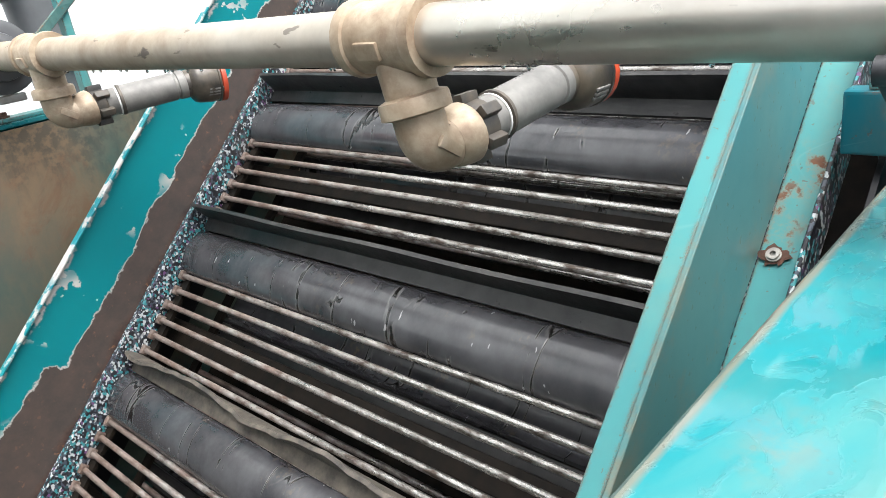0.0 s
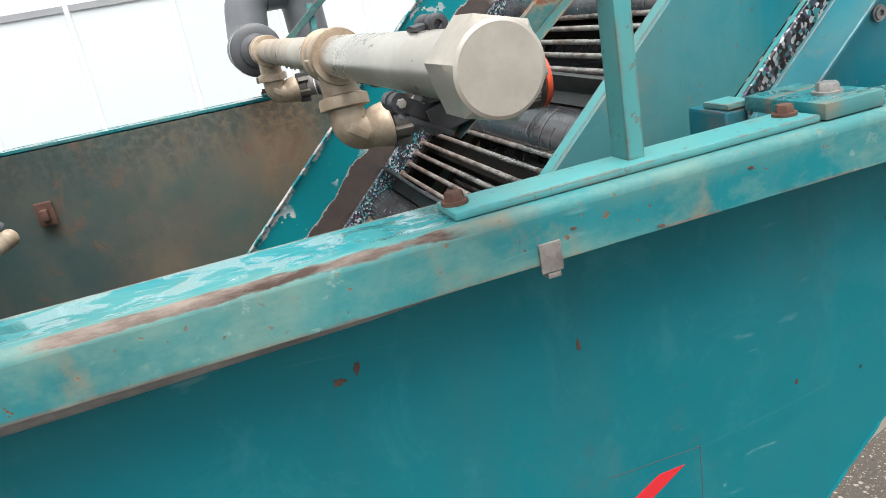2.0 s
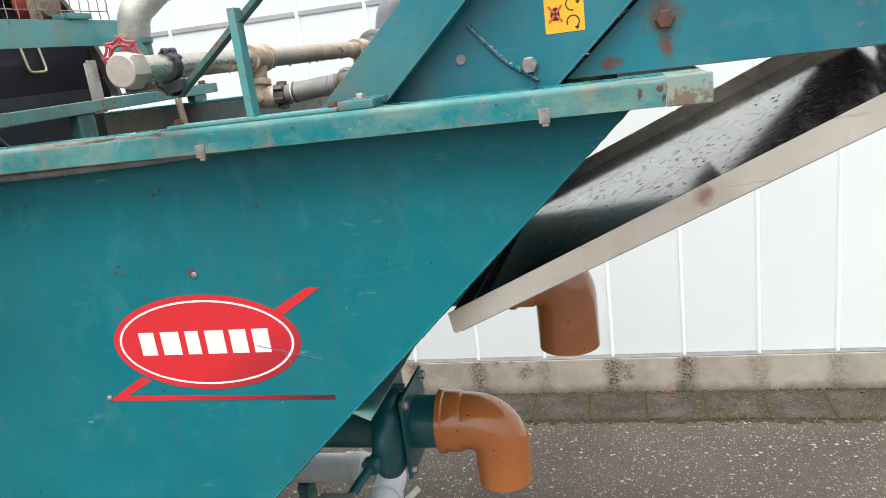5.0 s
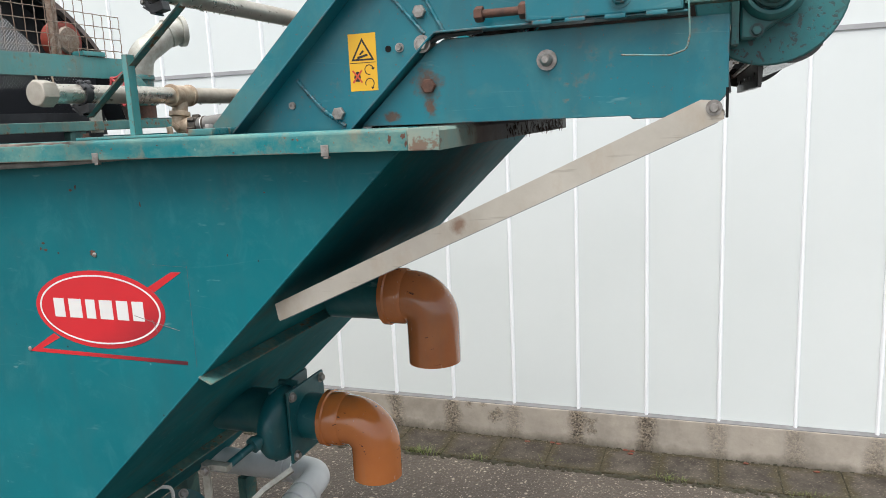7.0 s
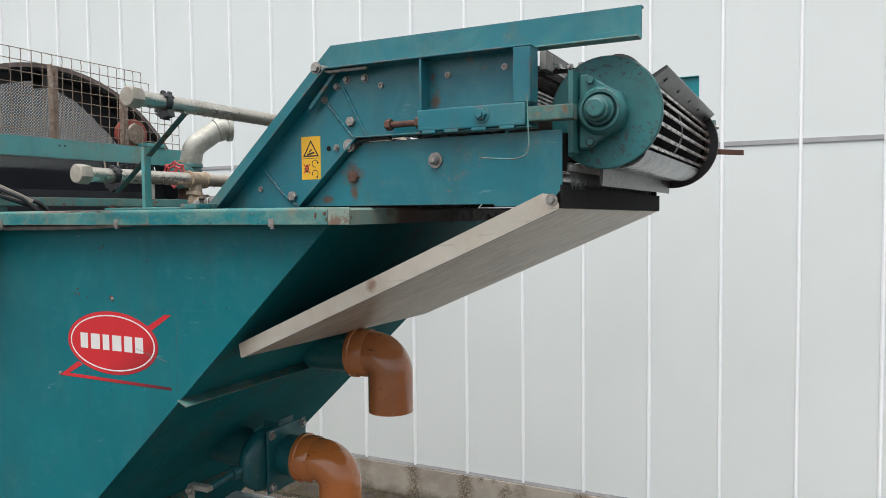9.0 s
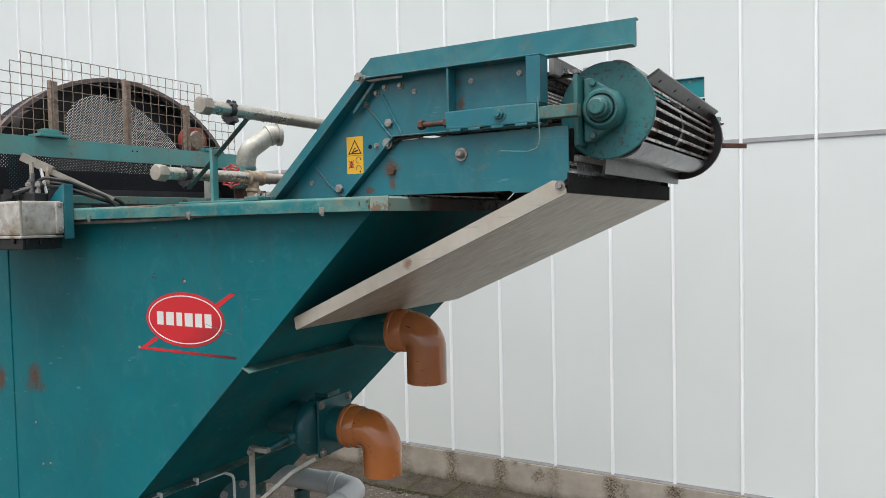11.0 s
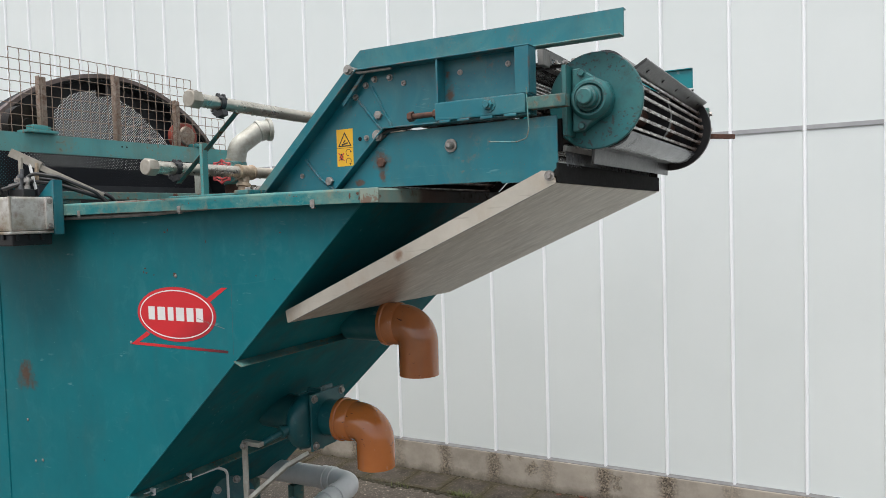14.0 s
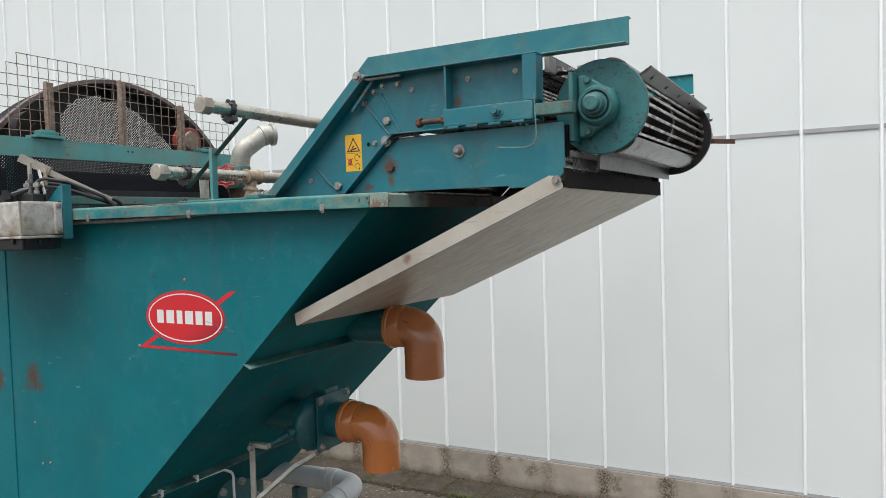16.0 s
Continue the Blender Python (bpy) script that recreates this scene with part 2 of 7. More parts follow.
TEAL_SIDE = paint("teal_tank_side", base=(0.001, 0.146, 0.172), deep=(0.001, 0.118, 0.142), fade=0.05, rust=0.045, rough=0.42, chips=False, grime=0.2, gloss=0.26, speck=0.5, patch=0.56, scratch=0.06, nicks=True, blooms=((-0.588, 1.165, 0.085, 1.0), (-0.84, 1.15, 0.07, 1.0)))
TEAL_RIM = paint("teal_rim", base=(0.008, 0.175, 0.195), deep=(0.006, 0.14, 0.16), fade=0.5, rust=1.0, rough=0.42, wear=0.42, wet=1.0, patch=0.58, corner=True, speck=1.0)
TEAL_WEB = paint("teal_channel_web", base=(0.006, 0.165, 0.2), deep=(0.006, 0.132, 0.165), fade=0.32, rust=0.9, rough=0.36, patch=0.64, splash=True)
TEAL_FADED = paint("teal_faded", base=(0.05, 0.285, 0.3), deep=(0.07, 0.26, 0.25), fade=0.55, rust=1.0, rough=0.42, wear=0.4, grime=0.2, patch=0.56)


def end_rim_material():
    """Rim across the tank's end: chalky faded paint at the corner, then rust, then black wet silt."""
    k = Maker("rim_faded_to_silt")
    xyz = k.n.new("ShaderNodeSeparateXYZ")
    k.l.new(k.co, xyz.inputs[0])
    y = k.math("ADD", xyz.outputs[1], k.math("MULTIPLY", k.math("SUBTRACT", k.noise(14, 7, 0.68), 0.5), 0.16))
    c = k.mix(k.ramp(k.noise(9, 7, 0.66), 0.4, 0.62), (0.16, 0.27, 0.24), (0.24, 0.27, 0.215))
    c = k.mix(k.math("MULTIPLY", k.ramp(k.noise(26, 6, 0.66), 0.58, 0.63), 0.8), c, (0.15, 0.07, 0.04))
    c = k.mix(k.ramp(y, 0.19, 0.27), c, k.mix(k.noise(30, 5, 0.65), (0.05, 0.028, 0.02), (0.1, 0.055, 0.035)))
    c = k.mix(k.ramp(y, 0.3, 0.5), c, (0.022, 0.017, 0.014))
    k.color(c)
    k.value("Roughness", k.math("ADD", k.math("MULTIPLY", k.noise(20, 5), 0.3), 0.4))
    k.bump(k.noise(60, 5, 0.66), 0.3, 0.0012)
    return k.m


END_RIM = end_rim_material()
TEAL_VALVE = paint("teal_valve_casting", base=(0.006, 0.1, 0.115), deep=(0.004, 0.075, 0.09), fade=0.25, rust=0.3, rough=0.3, patch=0.7, speck=0.2)
TEAL_MUDDY = paint("teal_muddy", base=(0.04, 0.2, 0.2), deep=(0.07, 0.21, 0.2), fade=0.95, rust=0.9, rough=0.5, wear=0.36, grime=0.6, patch=0.5)
# tank-side teal darkened, so the underside's shade is put into the paint
TEAL_SHADED = paint("teal_end_shaded", base=(0.001, 0.135, 0.155), deep=(0.001, 0.1, 0.12), fade=0.05, rust=0.1, rough=0.6, chips=False, grime=0.6, gloss=0.12, patch=0.56, scratch=0.04)
TEAL_CHALK = paint("teal_chalky", base=(0.075, 0.31, 0.315), deep=(0.1, 0.31, 0.3), fade=0.75, rust=0.8, rough=0.4, wear=0.42, grime=0.3, patch=0.58, gloss=0.6)
TEAL_OLD = paint("teal_dirty", base=(0.02, 0.12, 0.12), deep=(0.03, 0.09, 0.085), fade=0.8, rust=1.0, rough=0.5)


def scuffed_material():
    """Teal disc scuffed to dark primer in small torn patches, worn round its edge."""
    k = Maker("teal_scuffed_disc")
    c = k.mix(k.ramp(k.noise(6, 6, 0.6), 0.35, 0.65), (0.012, 0.135, 0.145), (0.035, 0.145, 0.14))
    c = k.mix(k.math("MULTIPLY", k.ramp(k.noise(11, 7, 0.7), 0.5, 0.7), 0.6), c, (0.03, 0.05, 0.045))
    torn = k.math("MULTIPLY", k.ramp(k.noise(75, 6, 0.66, distort=0.4), 0.55, 0.58), k.ramp(k.noise(9, 4), 0.44, 0.54))
    worn = k.math("MULTIPLY", k.ramp(k.edges(0.006), 0.02, 0.12), k.ramp(k.noise(25, 5), 0.36, 0.46))
    torn = k.math("MAXIMUM", torn, worn)
    k.color(k.mix(torn, c, k.mix(k.noise(70, 3), (0.014, 0.045, 0.048), (0.05, 0.072, 0.072))))
    k.value("Roughness", k.math("ADD", k.math("MULTIPLY", k.noise(20, 5), 0.3), 0.3))
    k.bump(k.math("SUBTRACT", k.math("MULTIPLY", k.noise(50, 5), 0.5), torn), 0.4, 0.0012)
    return k.m


TEAL_SCUFF = scuffed_material()


def pipe_material():
    """Plated pipe: bare and bright at the near end, beige silt with brown runs and drip marks further in."""
    k = Maker("stained_pipe_metal")
    ring = k.coords((1, 0.35, 1))
    y = k.n.new("ShaderNodeSeparateXYZ")
    k.l.new(k.co, y.inputs[0])
    reach = k.math("ADD", y.outputs[1], k.math("MULTIPLY", k.math("SUBTRACT", k.noise(8, 6, 0.62), 0.5), 0.5))
    silt = k.math("MULTIPLY", k.ramp(reach, 0.28, 0.75), 0.92)
    blotch = k.ramp(k.noise(13, 7, 0.66, ring), 0.5, 0.7)
    silt = k.math("MAXIMUM", silt, k.math("MULTIPLY", blotch, 0.3))
    c = k.mix(k.ramp(k.noise(13, 6, 0.62), 0.35, 0.68), (0.66, 0.63, 0.57), (0.5, 0.465, 0.41))
    dust = k.mix(k.ramp(k.noise(18, 7, 0.68), 0.34, 0.66), (0.41, 0.345, 0.26), (0.22, 0.165, 0.11))
    c = k.mix(silt, c, dust)
    mark = k.math("MULTIPLY", k.ramp(k.noise(70, 3, 0.6, ring), 0.67, 0.7), 0.6)
    tar = k.math("MULTIPLY", k.ramp(k.noise(24, 5, 0.6, ring), 0.68, 0.7), 0.85)
    c = k.mix(k.math("MAXIMUM", mark, tar), c, (0.06, 0.045, 0.036))
    k.color(c)
    k.value("Metallic", k.math("MULTIPLY", k.math("SUBTRACT", 1.0, silt), 0.9))
    k.value("Roughness", k.math("ADD", k.math("MULTIPLY", silt, 0.28), k.math("ADD", k.math("MULTIPLY", k.noise(45, 4), 0.16), 0.2)))
    k.bump(k.noise(60, 5, 0.65), 0.12, 0.001)
    return k.m


STEEL = pipe_material()
FITTING = metal("stained_cast_fitting", (0.52, 0.43, 0.32), (0.26, 0.19, 0.125), 0.48, 0.3, 26, rust=0.3)
CAP = metal("pale_cap_metal", (0.41, 0.383, 0.33), (0.28, 0.255, 0.21), 0.42, 0.35, 22)
CLAMP = plain("dusty_black_clamp", (0.013, 0.014, 0.016), (0.05, 0.052, 0.056), 0.45, 45, 0.3)
DULL_ZINC = metal("weathered_zinc", (0.44, 0.445, 0.4), (0.27, 0.26, 0.22), 0.5, 0.3, 20, rust=0.12)
POST = metal("rust_streaked_post", (0.2, 0.13, 0.09), (0.36, 0.31, 0.26), 0.6, 0.1, 34, rust=0.6)
HOOP = plain("dusty_brown_steel", (0.17, 0.135, 0.125), (0.08, 0.058, 0.05), 0.6, 14, 0.3)
ZINC = metal("galvanised", (0.5, 0.5, 0.48), (0.34, 0.33, 0.31), 0.42, 0.7, 18)
BOLT = metal("zinc_bolt", (0.4, 0.385, 0.36), (0.22, 0.205, 0.19), 0.45, 0.7, 60, rust=0.25)
RUST = plain("rusty_iron", (0.12, 0.055, 0.036), (0.055, 0.028, 0.02), 0.8, 60, 0.5, 200)


def rod_material():
    """Belt rod: polished and pitted towards the near side, rusted pinkish brown towards the far side."""
    k = Maker("worn_rod")
    v = k.coords(spread=True)
    xyz = k.n.new("ShaderNodeSeparateXYZ")
    k.l.new(k.co, xyz.inputs[0])
    pit = k.ramp(k.noise(70, 6, 0.7, k.coords((1, 0.35, 1), spread=True)), 0.42, 0.62)
    c = k.mix(pit, (0.62, 0.6, 0.57), (0.115, 0.092, 0.078))
    old = k.math("ADD", k.ramp(xyz.outputs[1], 0.45, 1.25), k.math("MULTIPLY", k.math("SUBTRACT", k.noise(16, 5, 0.6, v), 0.5), 1.6))
    old = k.ramp(old, 0.2, 0.75)
    c = k.mix(k.math("MULTIPLY", old, 0.85), c, k.mix(k.noise(60, 4, 0.6, v), (0.034, 0.022, 0.017), (0.17, 0.11, 0.085)))
    k.color(c)
    k.value("Metallic", k.math("MULTIPLY", k.math("SUBTRACT", 1.0, old), 0.9))
    k.value("Roughness", k.math("ADD", k.math("MULTIPLY", old, 0.25), k.math("ADD", k.math("MULTIPLY", pit, 0.25), 0.2)))
    k.bump(k.noise(140, 4, 0.6, v), 0.4, 0.0012)
    return k.m


ROD = rod_material()
# near-black; shade inside the conveyor is put into this colour
DARK_STEEL = plain("near_black_steel", (0.007, 0.0065, 0.006), (0.022, 0.017, 0.013), 0.5, 40, 0.5, 120)
# near-black steel that also carries the shade inside drum and tube
NIGHT = plain("dark_drum_steel", (0.007, 0.009, 0.012), (0.018, 0.02, 0.025), 0.6, 14, 0.2)
MATTE = plain("matt_black_rubber", (0.008, 0.008, 0.008), (0.014, 0.014, 0.014), 0.85, 30, 0.2)
DARK_STEEL.node_tree.nodes["Principled BSDF"].inputs["Specular IOR Level"].default_value = 0.15
MATTE.node_tree.nodes["Principled BSDF"].inputs["Specular IOR Level"].default_value = 0.15
FLIGHT = plain("worn_grey_rubber", (0.012, 0.012, 0.013), (0.045, 0.044, 0.042), 0.32, 26, 0.4, 140, spread=True)
TORN = plain("silted_torn_rubber", (0.03, 0.028, 0.026), (0.16, 0.14, 0.115), 0.45, 36, 0.5, 140)
DIRT = plain("brown_silt", (0.06, 0.035, 0.022), (0.025, 0.016, 0.012), 0.75, 40, 0.6, 160)
GREY_PVC = plain("grey_plastic_pipe", (0.17, 0.18, 0.19), (0.1, 0.105, 0.11), 0.42, 9)
LIGHT_PVC = plain("light_grey_pipe", (0.74, 0.75, 0.75), (0.6, 0.61, 0.61), 0.45, 9)
DARK_HOSE = plain("dark_grey_hose", (0.09, 0.095, 0.1), (0.06, 0.062, 0.066), 0.45, 30, 0.2, 90)
HOSE = plain("dusty_grey_hose", (0.23, 0.225, 0.21), (0.12, 0.118, 0.112), 0.5, 34, 0.35, 110)
HEAD = plain("silted_spray_head", (0.028, 0.028, 0.027), (0.12, 0.098, 0.07), 0.32, 34, 0.35, 110)
NUT = plain("silted_black_plastic", (0.03, 0.03, 0.029), (0.1, 0.082, 0.062), 0.5, 42, 0.3)
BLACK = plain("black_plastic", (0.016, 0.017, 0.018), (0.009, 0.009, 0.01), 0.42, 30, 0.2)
RED = plain("red_plastic", (0.64, 0.09, 0.035), (0.38, 0.055, 0.028), 0.4, 34)
WHEEL_RED = plain("faded_red_paint", (0.5, 0.06, 0.06), (0.32, 0.05, 0.05), 0.5, 40, 0.3)
OLD_RED = plain("dull_red_rubber", (0.3, 0.05, 0.03), (0.17, 0.035, 0.025), 0.55, 18, 0.3)
DECAL_WHITE = plain("white_decal", (0.72, 0.72, 0.7), (0.66, 0.66, 0.64), 0.38, 8, 0.03)
YELLOW = plain("yellow_sticker", (0.75, 0.42, 0.02), (0.7, 0.38, 0.02), 0.4, 20, 0.03)
PANEL = plain("white_wall_panel", (0.675, 0.715, 0.705), (0.635, 0.678, 0.668), 0.45, 1.2, 0.03, 6, spread=True)
RIB = plain("white_wall_rib", (0.9, 0.92, 0.93), (0.86, 0.88, 0.89), 0.4, 2.0, 0.03, 10)
SEAM = plain("grey_flashing", (0.36, 0.365, 0.37), (0.28, 0.285, 0.29), 0.5, 6, 0.05)


def orange_material(name, a, b):
    """Orange sewer plastic: slight bleaching, grey dust runs and dark scuffs under a gloss."""
    k = Maker(name)
    c = k.mix(k.ramp(k.noise(4, 5), 0.35, 0.65), a, b)
    c = k.mix(k.math("MULTIPLY", k.ramp(k.noise(14, 7, 0.66, k.coords((1, 1, 0.3))), 0.5, 0.7), 0.3), c, (0.28, 0.15, 0.08))
    scuff = k.math("MULTIPLY", k.ramp(k.noise(38, 4, 0.6, k.coords((1, 1, 2.2))), 0.66, 0.69), k.ramp(k.noise(6, 2), 0.5, 0.58))
    c = k.mix(scuff, c, (0.07, 0.035, 0.025))
    pale = k.math("MULTIPLY", k.ramp(k.noise(60, 3, 0.5, k.coords((2.5, 1, 0.5))), 0.7, 0.73), 0.5)
    k.color(k.mix(pale, c, (0.55, 0.36, 0.24)))
    k.value("Roughness", k.math("ADD", k.math("MULTIPLY", k.noise(16, 6, 0.65), 0.2), 0.1))
    k.value("Coat Weight", 0.6)
    k.bump(k.noise(24, 4), 0.06, 0.001)
    return k.m


ORANGE = orange_material("orange_pipe", (0.57, 0.185, 0.042), (0.47, 0.145, 0.034))
OLD_ORANGE = orange_material("aged_orange_pipe", (0.52, 0.185, 0.058), (0.38, 0.125, 0.04))


def decal_material():
    """Red sticker print that runs to a dark red towards its lower outer end."""
    k = Maker("red_decal")
    d = k.n.new("ShaderNodeVectorMath")
    d.operation = "DOT_PRODUCT"
    d.inputs[1].default_value = (0.6, 0, -1)
    k.l.new(k.co, d.inputs[0])
    f = k.math("MULTIPLY", k.ramp(k.math("ADD", d.outputs["Value"], k.math("MULTIPLY", k.noise(20, 4), 0.04)), -1.2, -1.0), 0.92)
    c = k.mix(k.noise(8, 5), (0.6, 0.022, 0.03), (0.52, 0.018, 0.026))
    k.color(k.mix(f, c, (0.035, 0.012, 0.02)))
    k.value("Roughness", k.math("ADD", k.math("MULTIPLY", k.noise(30, 4), 0.15), 0.28))
    return k.m


DECAL_RED = decal_material()


def rubber_material():
    """Wet black rubber with cross cracks, rubbed grey on top."""
    k = Maker("wet_black_rubber")
    v = k.coords(spread=True)
    c = k.mix(k.ramp(k.noise(9, 6, 0.65, v), 0.36, 0.66), (0.026, 0.027, 0.031), (0.075, 0.076, 0.082))
    gap = k.voronoi(11, "Distance", k.warped(k.coords((0.3, 1, 0.3), spread=True), 40, 0.02), "DISTANCE_TO_EDGE")
    here = k.ramp(k.noise(13, 3, 0.5, v), 0.5, 0.55)
    pale = k.math("MULTIPLY", k.ramp(gap, 0.012, 0.03, True), k.math("MULTIPLY", here, 0.3))
    c = k.mix(pale, c, (0.2, 0.195, 0.19))
    crack = k.math("MULTIPLY", k.ramp(gap, 0.006, 0.016, True), here)
    c = k.mix(crack, c, (0.004, 0.004, 0.004))
    split = k.math("ABSOLUTE", k.math("SUBTRACT", k.noise(9, 1, 0.3, k.warped(k.coords((0.1, 1, 0.1), spread=True), 60, 0.012)), 0.5))
    torn = k.ramp(k.noise(21, 3, 0.6, v), 0.48, 0.52)
    c = k.mix(k.math("MULTIPLY", k.ramp(split, 0.006, 0.012, True), k.math("MULTIPLY", torn, 0.25)), c, (0.3, 0.3, 0.29))
    split = k.math("MULTIPLY", k.ramp(split, 0.003, 0.006, True), torn)
    c = k.mix(split, c, (0.004, 0.004, 0.004))
    crack = k.math("MAXIMUM", crack, split)
    silt = k.math("MULTIPLY", k.ramp(k.noise(7, 7, 0.7, v), 0.55, 0.72), k.ramp(k.noise(130, 2, 0.5, v), 0.5, 0.6))
    c = k.mix(k.math("MULTIPLY", silt, 0.6), c, (0.17, 0.125, 0.075))
    nick = k.ramp(k.noise(90, 2, 0.5, k.coords((0.35, 1, 1), spread=True)), 0.73, 0.75)
    c = k.mix(k.math("MULTIPLY", nick, 0.7), c, (0.4, 0.4, 0.4))
    k.color(c)
    k.value("Roughness", k.math("ADD", k.math("MULTIPLY", k.noise(22, 5, 0.6, v), 0.24), 0.1))
    k.value("Specular IOR Level", 0.85)
    k.bump(k.math("SUBTRACT", k.math("MULTIPLY", k.noise(70, 4, 0.6, v), 0.15), crack), 0.45, 0.002)
    return k.m


def speckle_material():
    k = Maker("speckled_recycled_plastic")
    cell = k.voronoi(300, "Color", k.coords((1, 1, 0.8)))
    pick = k.n.new("ShaderNodeSeparateColor")
    k.l.new(cell, pick.inputs[0])
    c = k.mix(k.ramp(pick.outputs[0], 0.62, 0.68), (0.01, 0.011, 0.015), (0.06, 0.075, 0.1))
    c = k.mix(k.ramp(pick.outputs[1], 0.8, 0.84), c, (0.05, 0.26, 0.28))
    c = k.mix(k.ramp(pick.outputs[2], 0.8, 0.84), c, (0.5, 0.53, 0.54))
    c = k.mix(k.ramp(pick.outputs[0], 0.965, 0.975), c, (0.14, 0.06, 0.16))
    c = k.mix(k.math("MULTIPLY", k.ramp(k.noise(9, 6, 0.65), 0.5, 0.7), 0.6), c, (0.035, 0.028, 0.022))
    k.color(c)
    k.value("Roughness", 0.45)
    k.bump(k.noise(120, 3), 0.3, 0.001)
    return k.m


def worn_web_material():
    """Inner conveyor cheek: enamel rubbed down to rust below a ragged line, white primer along it."""
    k = Maker("enamel_worn_to_rust")
    off = k.n.new("ShaderNodeVectorMath")
    off.operation = "DOT_PRODUCT"
    off.inputs[1].default_value = (-math.sin(SLOPE), 0, math.cos(SLOPE))
    k.l.new(k.co, off.inputs[0])
    h = k.math("SUBTRACT", off.outputs["Value"], -0.68 * math.sin(SLOPE) + 1.874 * math.cos(SLOPE))
    h = k.math("ADD", h, k.math("MULTIPLY", k.math("SUBTRACT", k.noise(13, 8, 0.66), 0.5), 0.05))
    low = k.n.new("ShaderNodeVectorMath")
    low.operation = "DOT_PRODUCT"
    low.inputs[1].default_value = (math.cos(SLOPE), 0, math.sin(SLOPE))
    k.l.new(k.co, low.inputs[0])
    a = k.math("SUBTRACT", low.outputs["Value"], 0.68 * math.cos(SLOPE) + 1.874 * math.sin(SLOPE))
    a = k.math("ADD", a, k.math("MULTIPLY", k.noise(9, 5), 0.12))
    # low down the rust climbs in a step and then tapers the enamel away
    taper = k.math("ADD", k.math("MULTIPLY", k.ramp(a, -0.5, -0.47, True), 0.025), k.math("MULTIPLY", k.ramp(a, -0.85, -0.47, True), 0.055))
    h2 = k.math("SUBTRACT", h, taper)
    bare = k.ramp(h2, -0.031, -0.029, True)
    bare = k.math("MULTIPLY", bare, k.ramp(a, 0.3, 0.34, True))
    primer = k.ramp(h2, -0.0285, -0.0275, True)
    primer = k.math("MULTIPLY", primer, k.ramp(a, 0.3, 0.34, True))
    flake_n = k.noise(26, 5, 0.55)
    flake_at = k.ramp(k.math("ADD", k.noise(5, 2), k.math("MULTIPLY", k.ramp(a, -0.6, -0.1, True), 0.1)), 0.5, 0.56)
    flake = k.math("MULTIPLY", k.ramp(flake_n, 0.59, 0.6), flake_at)
    primer = k.math("MAXIMUM", primer, flake)
    top = k.ramp(h, 0.052, 0.056)
    primer = k.math("MAXIMUM", primer, k.math("MULTIPLY", top, k.ramp(k.noise(30, 5, 0.6), 0.47, 0.52)))
    teal = k.mix(k.noise(5, 4), (0.002, 0.18, 0.21), (0.002, 0.225, 0.25))
    rust = k.mix(k.ramp(k.noise(28, 7, 0.7), 0.35, 0.7), (0.026, 0.016, 0.014), (0.1, 0.055, 0.04))
    rust = k.mix(k.math("MULTIPLY", k.ramp(k.noise(90, 4, 0.6), 0.6, 0.66), k.ramp(k.noise(10, 4), 0.45, 0.6)), rust, (0.26, 0.115, 0.05))
    rust = k.mix(k.math("MULTIPLY", k.ramp(h, -0.075, -0.085, True), 0.6), rust, (0.07, 0.062, 0.056))
    c = k.mix(primer, teal, (0.5, 0.5, 0.47))
    k.color(k.mix(bare, c, rust))
    k.value("Roughness", k.math("ADD", k.math("MULTIPLY", bare, 0.35), 0.3))
    k.bump(k.math("ADD", k.math("MULTIPLY", k.noise(80, 5), 0.4), k.math("SUBTRACT", 1.0, bare)), 0.35, 0.0012)
    return k.m


